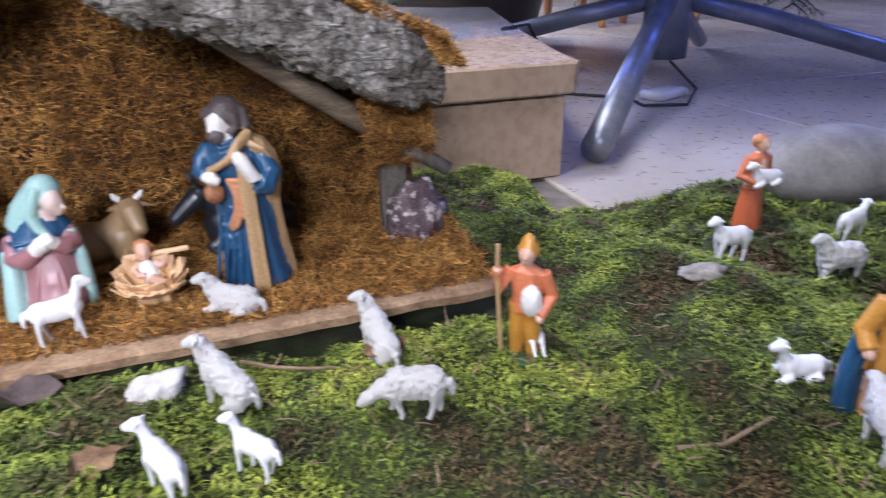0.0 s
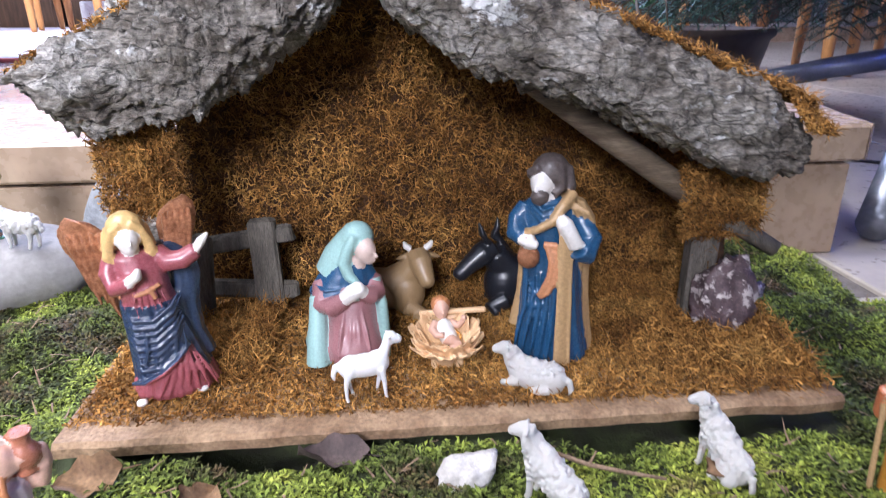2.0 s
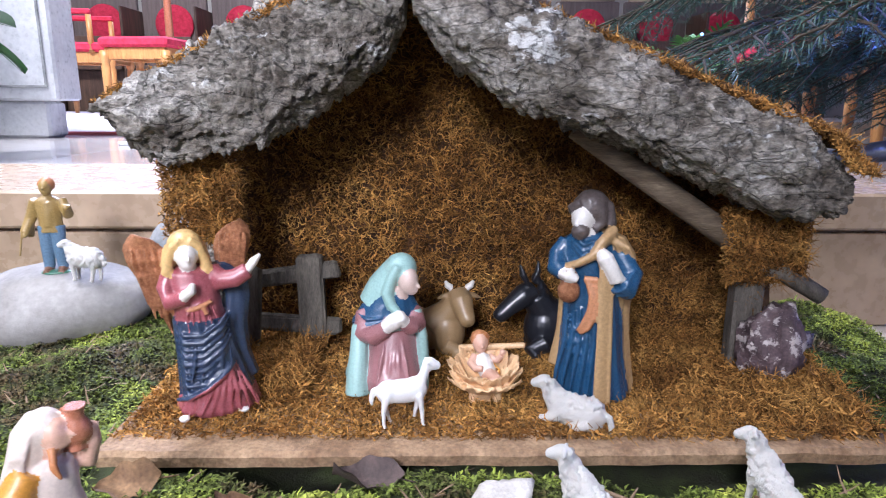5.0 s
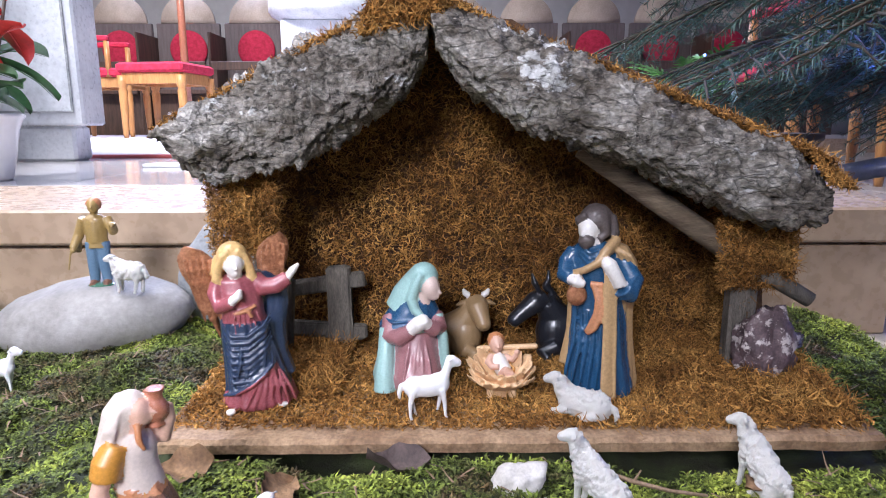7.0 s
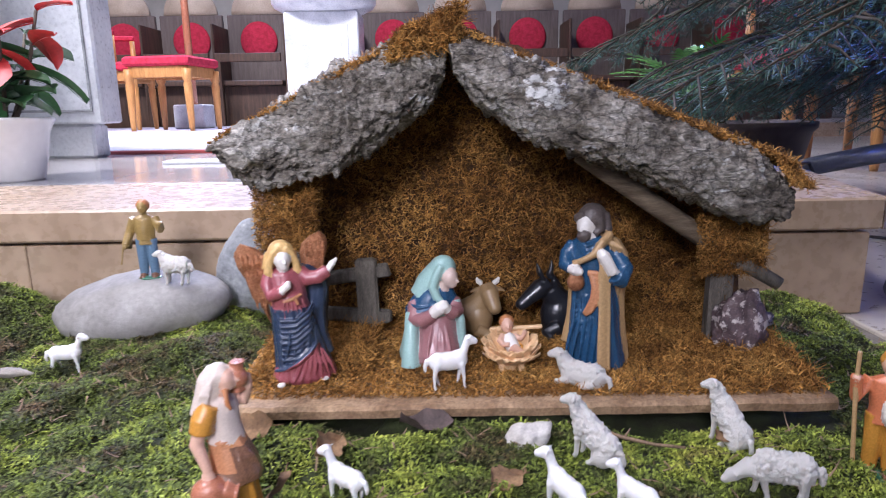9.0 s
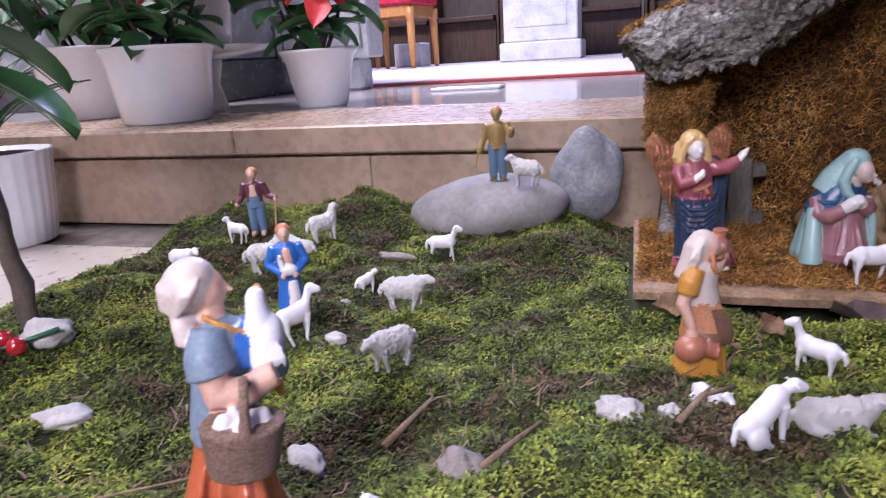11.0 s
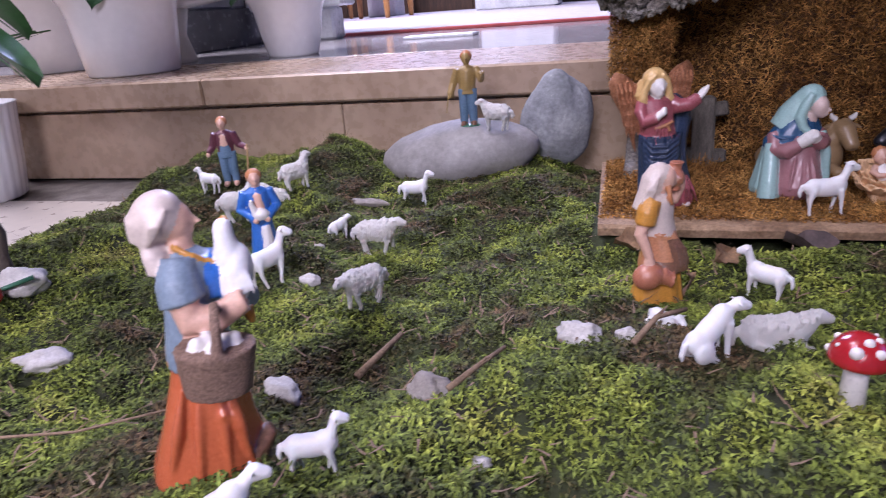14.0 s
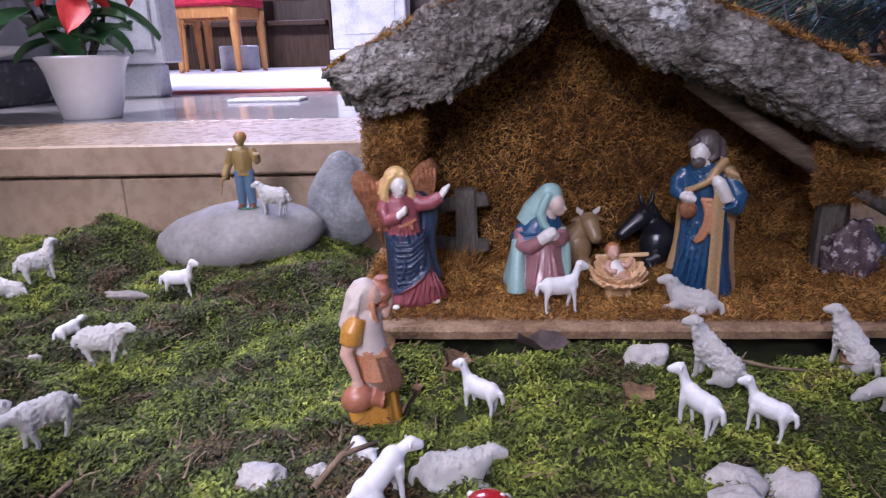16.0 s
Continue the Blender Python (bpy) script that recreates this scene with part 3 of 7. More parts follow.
BACK = -0.195
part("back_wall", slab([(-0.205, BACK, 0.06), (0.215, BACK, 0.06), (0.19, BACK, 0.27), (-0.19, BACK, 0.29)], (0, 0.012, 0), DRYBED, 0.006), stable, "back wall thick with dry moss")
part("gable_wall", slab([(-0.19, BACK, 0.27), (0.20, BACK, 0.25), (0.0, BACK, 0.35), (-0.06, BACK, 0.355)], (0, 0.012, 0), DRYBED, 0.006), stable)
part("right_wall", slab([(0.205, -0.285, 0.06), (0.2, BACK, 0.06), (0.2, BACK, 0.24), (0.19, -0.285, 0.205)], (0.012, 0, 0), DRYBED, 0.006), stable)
left = ([(-0.247, 0.259), (-0.196, 0.289), (-0.138, 0.314), (-0.092, 0.337), (-0.050, 0.352)],
        [(-0.243, 0.254), (-0.200, 0.224), (-0.142, 0.241), (-0.094, 0.270), (-0.053, 0.303)])
right = ([(-0.051, 0.343), (0.019, 0.323), (0.090, 0.294), (0.160, 0.264), (0.220, 0.236)],
         [(-0.045, 0.312), (0.000, 0.270), (0.080, 0.238), (0.150, 0.209), (0.217, 0.190)])
part("bark_rim", bark_slab(left, -0.322, -0.27, 0.0072, 3.0), stable, "thick furrowed grey bark")
part("bark_rim", bark_slab(right, -0.345, -0.275, 0.0052, 9.0), stable, "thick furrowed grey bark")
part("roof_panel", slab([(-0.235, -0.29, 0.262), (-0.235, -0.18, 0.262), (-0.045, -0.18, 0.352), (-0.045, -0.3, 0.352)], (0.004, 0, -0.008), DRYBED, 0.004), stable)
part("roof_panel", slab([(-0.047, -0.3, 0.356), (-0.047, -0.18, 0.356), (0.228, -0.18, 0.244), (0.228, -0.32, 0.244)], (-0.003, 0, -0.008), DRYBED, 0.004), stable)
# posts, beam and fence
ps = Sculpt()
ps.tube([(-0.196, -0.262, 0.06), (-0.192, -0.264, 0.12), (-0.196, -0.264, 0.18), (-0.192, -0.268, 0.25)], [0.013, 0.0115, 0.0125, 0.013], BARK, 14)
part("corner_post", ps, stable, "bark-covered corner post")
ps = Sculpt().box((0.182, -0.292, 0.06), (0.203, -0.276, 0.2), GREYWOOD, jitter=0.001, bevel=0.002)
part("corner_post", ps, stable, "grey wooden corner post", smooth=False)
ps = Sculpt().tube([(0.182, -0.285, 0.155), (0.21, -0.297, 0.15), (0.236, -0.305, 0.134)], [0.008, 0.007, 0.006], GREYWOOD, 9)
part("branch_stub", ps, stable, "broken grey branch end")
ps = Sculpt().tube([(0.066, -0.268, 0.247), (0.12, -0.276, 0.210), (0.178, -0.288, 0.170)], [0.0085, 0.0092, 0.0095], WOOD, 10)
part("roof_beam", ps, stable, "slanting grey-brown round beam")
fence = [((-0.141, -0.236, 0.062), (-0.120, -0.226, 0.146), -2), ((-0.183, -0.252, 0.062), (-0.168, -0.243, 0.140), 3)]
for lo, hi, r in fence:
    part("fence_post", Sculpt().box(lo, hi, GREYWOOD, (0, r, 0), 0.0012, 0.002), stable, smooth=False)
for z, sl in ((0.122, -8), (0.082, 4)):
    part("fence_rail", Sculpt().box((-0.185, -0.233, z), (-0.108, -0.225, z + 0.013), GREYWOOD, (0, sl, 0), 0.001, 0.002), stable, smooth=False)
# dry moss dress
M = [("moss_threads", [(-0.2, BACK - 0.002, 0.06), (0.2, BACK - 0.002, 0.06), (0.19, BACK - 0.002, 0.27), (-0.19, BACK - 0.002, 0.28)], 15000, 0.012, 0.0012, 0.006),
     ("moss_threads", [(-0.19, BACK - 0.002, 0.26), (0.19, BACK - 0.002, 0.24), (0.0, BACK - 0.002, 0.345), (-0.06, BACK - 0.002, 0.35)], 3000, 0.012, 0.0012, 0.006),
     ("floor_moss", [(-0.227, -0.372, 0.066), (0.243, -0.378, 0.066), (0.235, -0.18, 0.069), (-0.222, -0.18, 0.069)], 21000, 0.009, 0.0012, 0.005),
     ("floor_moss", [(-0.222, -0.35, 0.067), (-0.12, -0.33, 0.067), (-0.12, -0.24, 0.074), (-0.222, -0.24, 0.074)], 3500, 0.011, 0.0012, 0.010),
     ("floor_moss", [(0.12, -0.345, 0.067), (0.243, -0.36, 0.067), (0.24, -0.25, 0.08), (0.13, -0.25, 0.074)], 4500, 0.011, 0.0012, 0.011),
     ("wall_moss", [(0.2, BACK, 0.06), (0.202, -0.288, 0.06), (0.187, -0.288, 0.205), (0.196, BACK, 0.25)], 3500, 0.012, 0.0012, 0.006),
     ("wall_moss", [(0.172, -0.291, 0.14), (0.222, -0.298, 0.145), (0.22, -0.302, 0.195), (0.165, -0.292, 0.195)], 2000, 0.010, 0.0012, 0.008),
     ("wall_moss", [(-0.222, -0.272, 0.165), (-0.172, -0.275, 0.165), (-0.17, -0.28, 0.235), (-0.222, -0.28, 0.235)], 2600, 0.011, 0.0012, 0.009),
     ("roof_moss", [(-0.246, -0.314, 0.262), (-0.047, -0.318, 0.358), (-0.045, -0.18, 0.363), (-0.24, -0.18, 0.27)], 9000, 0.007, 0.0012, 0.003),
     ("roof_moss", [(-0.05, -0.332, 0.348), (0.225, -0.338, 0.238), (0.228, -0.18, 0.243), (-0.05, -0.18, 0.357)], 12000, 0.007, 0.0012, 0.003),
     ("roof_moss", [(0.212, -0.35, 0.225), (0.235, -0.345, 0.222), (0.233, -0.3, 0.24), (0.205, -0.34, 0.243)], 700, 0.006, 0.0012, 0.003),
     ("roof_moss", [(-0.10, -0.325, 0.322), (-0.045, -0.33, 0.335), (-0.035, -0.325, 0.365), (-0.09, -0.315, 0.345)], 1500, 0.010, 0.0013, 0.008)]
for k, (nm, cs, n, ln, wd, lf) in enumerate(M):
    ob = part(nm, moss_mat(nm, cs, int(n * 1.5), 40 + k, ln, wd, lf), stable, "tangled dry orange-brown moss")
    ob["kind"] = "stuff"


workshop = bpy.data.scenes.new("workshop")


def moulded(s, voxel, relax=3, wool=0.0, seed=0.0, repaint=None):
    """Casts gathered shapes into one seamless body and paints it as the shapes were painted."""
    raw = bpy.data.objects.new("cast", s.mesh("cast"))
    workshop.collection.objects.link(raw)
    shell = raw.modifiers.new("shell", "REMESH")
    shell.mode, shell.voxel_size = "VOXEL", voxel
    ease = raw.modifiers.new("ease", "SMOOTH")
    ease.factor, ease.iterations = 0.5, relax
    workshop.view_layers[0].update()
    me = bpy.data.meshes.new_from_object(raw.evaluated_get(workshop.view_layers[0].depsgraph))
    old = raw.data
    bpy.data.objects.remove(raw)
    bpy.data.meshes.remove(old)
    me.materials.clear()
    for mat in s.mats:
        me.materials.append(mat)
    if len(s.mats) > 1:
        tree = BVHTree.FromPolygons(s.v, s.f)
        index = []
        for p in me.polygons:
            k = s.m[tree.find_nearest(p.center)[2]]
            if repaint:
                mat = repaint(p.center, s.mats[k])
                k = s.mats.index(mat) if mat in s.mats else k
            index.append(k)
        me.polygons.foreach_set("material_index", index)
    if wool:
        for v in me.vertices:
            p = v.co
            if p.z < 0.3 or p.x > 0.42:
                continue
            q = p * 13 + Vector((seed, seed * 2, 0))
            w = 0.6 - noise.voronoi(q)[0][0] + 0.4 * noise.noise(q * 2.3)
            v.co = p + v.normal * (wool * w)
    me.polygons.foreach_set("use_smooth", [True] * len(me.polygons))
    me.update()
    return me


# ---- sheep ----
def sheep(mat, woolly, stance, neck, head_turn=0.0, seed=0.0, big=1.0):
    """One small cast sheep, one unit high, looking along +x; stance: stand, sit, lie, graze."""
    s = Sculpt()
    w = 0.12 if woolly else 0.02
    f = 6.0 if woolly else 3.0
    drop = {"stand": 0.0, "graze": 0.0, "sit": 0.0, "lie": -0.33}[stance]
    tip = 32 if stance == "sit" else (-4 if stance == "graze" else 0)
    zc = 0.52 + drop - (0.08 if stance == "sit" else 0)
    g = 1.0 if woolly else 0.8
    s.ball((0, 0, zc), (0.44, 0.205 * g, 0.225 * g), mat, (0, -tip, 0), 30, 18, w, f, seed)
    s.ball((0.22, 0, zc + 0.03 + math.sin(radians(tip)) * 0.22), (0.22, 0.195 * g, 0.23 * g), mat, (0, -tip, 0), 22, 14, w, f, seed + 3)
    s.ball((-0.24, 0, zc - math.sin(radians(tip)) * 0.24), (0.225, 0.2 * g, 0.225 * g), mat, None, 22, 14, w, f, seed + 5)
    hip = zc - math.sin(radians(tip)) * 0.3
    sh = zc + math.sin(radians(tip)) * 0.25
    if stance == "graze":
        nb, nh = Vector((0.36, 0, sh + 0.05)), Vector((0.66, 0.03, sh - 0.18))
    else:
        nb = Vector((0.32, 0, sh + 0.08))
        nh = nb + Vector((0.20 * (1.15 - neck * 0.5), 0.0016 * head_turn, 0.265 * neck))
    s.tube([nb - Vector((0.1, 0, 0.12)), nb.lerp(nh, 0.45), nh], [0.17 * g, 0.145 if woolly else 0.088, 0.095 * g], mat, 14)
    a = radians(head_turn)
    fw = Vector((math.cos(a), math.sin(a), -0.85 if stance == "graze" else -0.22)).normalized()
    s.ball(nh + fw * 0.04, (0.125, 0.095, 0.105), mat, (0, 0, head_turn), 16, 10, w * 0.7, f, seed)
    s.tube([nh + fw * 0.03, nh + fw * 0.13, nh + fw * 0.22, nh + fw * 0.245], [0.095, 0.082, 0.058, 0.03], mat, 12)
    sd = Vector((-math.sin(a), math.cos(a), 0))
    for k in (-1, 1):
        e = nh + sd * (0.075 * k) + Vector((0, 0, 0.05))
        s.tube([e, e + sd * (0.06 * k) + Vector((-0.01, 0, -0.01)), e + sd * (0.12 * k) + Vector((-0.02, 0, -0.055))], [0.02, 0.034, 0.012], mat, 8, 0.5)
    if stance in ("stand", "graze"):
        k = 0.09 * math.sin(seed * 3)
        for x, y, dx in ((0.27, 0.1, k), (0.27, -0.1, -k), (-0.28, 0.1, -k * 0.7), (-0.28, -0.1, k)):
            s.tube([(x, y, zc - 0.02), (x + dx * 0.5 + (0.02 if x > 0 else -0.035), y, 0.26), (x + dx, y, 0.06), (x + dx + 0.03, y, 0.0)], [0.105 * g, 0.058 * g, 0.043 * g, 0.05 * g], mat, 10)
    elif stance == "sit":
        for y in (-0.1, 0.1):
            s.tube([(0.28, y, sh - 0.02), (0.31, y, 0.28), (0.33, y, 0.04), (0.37, y, 0.0)], [0.1, 0.055, 0.045, 0.048], mat, 10)
            s.ball((-0.2, y * 1.3, 0.19), (0.21, 0.1, 0.17), mat, (0, 15, 0), 16, 10, w, f, seed)
            s.tube([(-0.1, y * 1.5, 0.12), (0.02, y * 1.6, 0.04), (0.08, y * 1.6, 0.02)], [0.07, 0.05, 0.04], mat, 8)
    else:
        for x, y in ((0.3, 0.14), (0.26, -0.15), (-0.2, 0.17), (-0.24, -0.17)):
            s.tube([(x - 0.08, y, 0.12), (x + 0.08, y * 1.15, 0.06), (x + 0.2, y, 0.035)], [0.08, 0.06, 0.045], mat, 8)
    tb = Vector((-0.43, 0, hip + 0.06))
    s.tube([tb, tb + Vector((-0.08, 0, -0.03)), tb + Vector((-0.12, 0, -0.16)), tb + Vector((-0.1, 0, -0.26))], [0.04, 0.052, 0.05, 0.025], mat, 8)
    return s


def place_sheep(x, y, heading, height, stance, woolly, neck=1.0, turn=0.0, sink=0.002, z=None, label="", group="white sheep in the moss", tip=0.0):
    place_sheep.count += 1
    n = place_sheep.count
    s = sheep(WOOLW if woolly else SHEEPW, woolly, stance, neck, turn, n * 1.37)
    zz = float(ground_z(x, y)) + 0.003 if z is None else z
    ob = tagged(new("sheep_figurine", moulded(s, 0.026, 2, 0.065 if woolly else 0.0, n * 1.7)), label, "sheep figurine", group)
    ob.matrix_world = pose(x, y, zz - sink, random.uniform(-3, 3), tip, heading)
    ob.scale = (height * 0.92, height * 0.94, height) if woolly else (height * 0.82, height * 0.92, height)
    return ob


place_sheep.count = 0
FLOCK = [
    (-0.438, -0.230, 6, 0.043, "stand", 0, 1.1, 0, "smooth white lamb figurine standing on green moss"),
    (-0.428, -0.390, 8, 0.044, "stand", 1, 0.45, -10, "cream woolly ram figurine with curled fleece on moss"),
    (-0.580, -0.243, 55, 0.042, "stand", 1, 1.25, 15, "white woolly sheep figurine with raised head"),
    (-0.600, -0.262, 170, 0.038, "lie", 1, 0.8, 0, "white woolly sheep figurine lying in moss"),
    (-0.608, -0.328, 25, 0.044, "stand", 1, 1.2, 0, "white woolly sheep figurine stretching its neck"),
    (-0.706, -0.336, -6, 0.044, "stand", 0, 0.35, -20, "smooth white horned sheep figurine with lowered head"),
    (-0.700, -0.242, 175, 0.036, "stand", 0, 0.9, 0, "small white lamb figurine beside the shepherd boy"),
    (-0.484, -0.487, 65, 0.045, "stand", 0, 1.25, -40, "white lamb figurine with raised head on moss"),
    (-0.392, -0.512, 236, 0.040, "stand", 1, 0.2, 20, "cream woolly sheep figurine seen grazing in moss"),
    (-0.512, -0.506, -50, 0.036, "graze", 1, 1, 0, "white woolly sheep figurine nibbling moss beside the goose woman"),
    (-0.483, -0.350, 70, 0.032, "stand", 0, 0.3, 0, "half-sunk white lamb figurine in moss"),
    (-0.348, -0.694, 18, 0.034, "stand", 0, 1.15, 10, "smooth white lamb figurine striding over moss"),
    (-0.352, -0.757, 60, 0.036, "stand", 0, 0.5, -30, "smooth white sheep figurine lying in moss"),
    (-0.440, -0.757, 20, 0.040, "lie", 0, 0.2, 0, "smooth white sheep figurine lying low in moss"),
    (-0.505, -0.757, 5, 0.045, "stand", 1, 0.3, -15, "cream woolly ram figurine with long fleece"),
    (-0.186, -0.540, 300, 0.034, "lie", 0, 0.6, 0, "smooth white lamb figurine lying behind a twig"),
    (-0.168, -0.590, 38, 0.039, "sit", 0, 0.35, -20, "smooth white sheep figurine sitting in moss"),
    (-0.133, -0.576, 5, 0.042, "lie", 1, 0.6, 0, "cream woolly sheep figurine lying in moss"),
    (-0.118, -0.484, 146, 0.037, "stand", 0, 1.2, 10, "smooth white lamb figurine with raised head"),
    (0.012, -0.506, 118, 0.040, "stand", 0, 1.2, 40, "slim white lamb figurine seen from behind"),
    (0.045, -0.444, 132, 0.043, "sit", 1, 1.2, 30, "white woolly sheep figurine sitting upright"),
    (0.054, -0.504, 132, 0.036, "stand", 0, 1.1, 20, "smooth white lamb figurine with raised head"),
    (0.138, -0.438, 105, 0.041, "sit", 1, 1.2, 60, "white woolly sheep figurine sitting upright beside the board"),
    (0.143, -0.496, 158, 0.042, "graze", 1, 1, 0, "white woolly sheep figurine grazing with lowered head"),
    (0.456, -0.396, 178, 0.046, "stand", 0, 1.0, 0, "smooth white lamb figurine standing on moss"),
    (0.385, -0.538, 165, 0.044, "lie", 0, 1.2, 0, "white lamb figurine lying tilted in moss"),
    (0.608, -0.387, 10, 0.044, "stand", 0, 0.8, 0, "smooth white lamb figurine near the boulder"),
    (0.540, -0.435, 172, 0.050, "stand", 1, 1.0, 0, "white woolly sheep figurine standing on moss"),
    (0.372, -0.606, 60, 0.046, "stand", 1, 0.4, 0, "white woolly sheep figurine at the drummer's feet"),
]
for x, y, hd, h, st, wo, nk, tn, lb in FLOCK:
    place_sheep(x, y, hd, h, st, wo, nk, tn, 0.005 if st == "lie" else 0.001, label=lb)
place_sheep(-0.053, -0.360, 8, 0.043, "stand", 0, 1.2, 0, 0, 0.068, "smooth white lamb figurine standing on the stable board", "lambs on the board")
place_sheep(0.054, -0.360, 148, 0.046, "lie", 1, 1.0, 15, 0, 0.068, "cream woolly sheep figurine kneeling on the stable board", "lambs on the board")


# ---- stones and litter ----
def stone(name, at, size, mat, label, category, seed, rot=(0, 0, 0), bump=0.12, sharp=0.0, rings=22, group=""):
    s, rows = Sculpt(), []
    for i in range(rings + 1):
        a = math.pi * (0.02 + 0.96 * i / rings) - math.pi / 2
        row = []
        for j in range(rings * 2):
            b = 2 * math.pi * j / (rings * 2)
            n = Vector((math.cos(a) * math.cos(b), math.cos(a) * math.sin(b), math.sin(a)))
            k = 1 + bump * noise.fractal(n * 1.3 + Vector((seed, seed, 0)), 1, 2, 4)
            if sharp:
                k += sharp * (noise.cell(n * 2.2 + Vector((seed, 0, 0))) - 0.5) + sharp * 0.6 * noise.noise(n * 7)
            row.append((n.x * size[0] * k, n.y * size[1] * k, n.z * size[2] * k))
        rows.append(row)
    return thing(name, s.grid(rows, mat), label, category, group, at=pose(*at, *rot))


stone("boulder", (-0.412, -0.115, 0.062), (0.103, 0.06, 0.045), RIVER, "large smooth pale river boulder lying in moss", "stone", 1.0, (0, -6, 0), 0.08)
stone("boulder", (-0.290, -0.066, 0.092), (0.047, 0.030, 0.066), GREYSTONE, "upright grey speckled stone leaning on the step", "stone", 5.0, (8, 14, 0), 0.12)
stone("boulder", (0.735, -0.262, 0.062), (0.105, 0.07, 0.052), RIVER, "large white rounded boulder at the moss edge", "stone", 8.0, (0, 4, 0), 0.07)
stone("amethyst_rock", (0.207, -0.302, 0.095), (0.027, 0.018, 0.034), AMETHYST, "purple rock with white crystal flecks on the board", "stone", 12.0, (0, 6, 10), 0.15, 0.16)
PEBBLES = [(0.003, -0.421, 0.020, 0.014, 0.013, 1, "chalky white stone"), (-0.458, -0.472, 0.010, 0.008, 0.0075, 1, "oval cream pebble"),
           (-0.315, -0.616, 0.013, 0.011, 0.012, 0, "round grey pebble"), (-0.408, -0.615, 0.018, 0.009, 0.008, 1, "flat white stone sliver"),
           (-0.278, -0.662, 0.007, 0.005, 0.005, 1, "small white pebble"), (-0.262, -0.722, 0.019, 0.014, 0.013, 1, "round white pebble"),
           (-0.602, -0.602, 0.020, 0.012, 0.011, 1, "grey-white angular stone"), (-0.688, -0.528, 0.022, 0.014, 0.018, 1, "pale flat-topped stone by the stalk"),
           (-0.488, -0.245, 0.024, 0.009, 0.006, 0, "flat brown stone"), (-0.236, -0.567, 0.014, 0.010, 0.011, 1, "chalky white stone"),
           (-0.208, -0.556, 0.007, 0.006, 0.007, 1, "small white stone"), (0.004, -0.586, 0.017, 0.013, 0.012, 1, "pale round pebble"), (0.016, -0.556, 0.018, 0.013, 0.012, 1, "pale round pebble"), (0.050, -0.545, 0.019, 0.014, 0.012, 1, "pale oval pebble"),
           (0.056, -0.572, 0.017, 0.013, 0.012, 1, "pale round pebble"), (0.024, -0.603, 0.016, 0.012, 0.011, 1, "pale flat pebble"),
           (0.034, -0.577, 0.018, 0.013, 0.013, 1, "pale flat pebble"), (0.400, -0.430, 0.019, 0.011, 0.010, 0, "grey flat pebble"),
           (-0.486, -0.394, 0.006, 0.005, 0.008, 1, "small white stone")]
for k, (x, y, a, b, c, w, lb) in enumerate(PEBBLES):
    stone("pebble", (x, y, float(ground_z(x, y)) + c * 0.3 + 0.002), (a * 0.9, b * 0.9, c * 0.75), PEBBLE if w else DARKPEB, lb + " lying in the moss", "pebble", 20.0 + k,
          (random.uniform(-12, 12), random.uniform(-12, 12), random.uniform(-40, 40)), 0.34, 0.03, 14, "pebbles in the moss")


def dead_leaf(x, y, length, width, rz, mat, label, tilt=20):
    s, rows = Sculpt(), []
    for side in (0, 1):
        for i in range(13):
            u = i / 12
            w = width * (math.sin(math.pi * u) ** 0.7 + 0.03) * (1 + 0.2 * math.sin(17 * u + x * 90))
            row = []
            for j in range(7):
                v = j / 6 - 0.5
                row.append((length * (u - 0.5), w * v, length * 0.10 * math.sin(5 * u + 3 * v + x * 50) + width * 0.8 * v * v - side * 0.0006))
            rows.append(row)
    s.grid(rows[:13], mat, close=False)
    s.grid(rows[13:], mat, close=False)
    s.tube([(length * 0.48, 0, 0), (length * 0.75, 0.001, -0.002)], [0.0006, 0.0004], mat, 5)
    z = float(ground_z(x, y)) + 0.008
    return thing("dead_leaf", s, label, "leaf", "fallen leaves", at=pose(x, y, z, tilt, random.uniform(-10, 10), rz))


dead_leaf(-0.071, -0.402, 0.040, 0.02, 5, DARKLEAF, "dark curled dead leaf on moss below the board", 5)
dead_leaf(-0.200, -0.410, 0.034, 0.022, 20, LEAF, "crumpled pale brown dead leaf on moss", 25)
dead_leaf(-0.138, -0.436, 0.026, 0.02, 60, LEAF, "curled brown dead leaf on moss", 35)
dead_leaf(-0.166, -0.472, 0.032, 0.008, 78, LEAF, "narrow dry brown leaf standing in moss", 70)
dead_leaf(-0.020, -0.489, 0.026, 0.018, 35, LEAF, "reddish brown dead leaf on moss", 10)
dead_leaf(0.140, -0.440, 0.03, 0.02, 15, LEAF, "brown dead leaf on moss beside the board", 10)


def twig(pts, r, label):
    s = Sculpt()
    q = [(x, y, float(ground_z(x, y)) + dz) for x, y, dz in pts]
    s.tube(q, [r * (1 - 0.5 * i / len(q)) for i in range(len(q))], TWIG, 7)
    s.tube([q[1], (q[1][0] + 0.006, q[1][1] + 0.006, q[1][2] + 0.004)], [r * 0.6, r * 0.3], TWIG, 5)
    return thing("twig", s, label, "twig", "twigs in the moss")


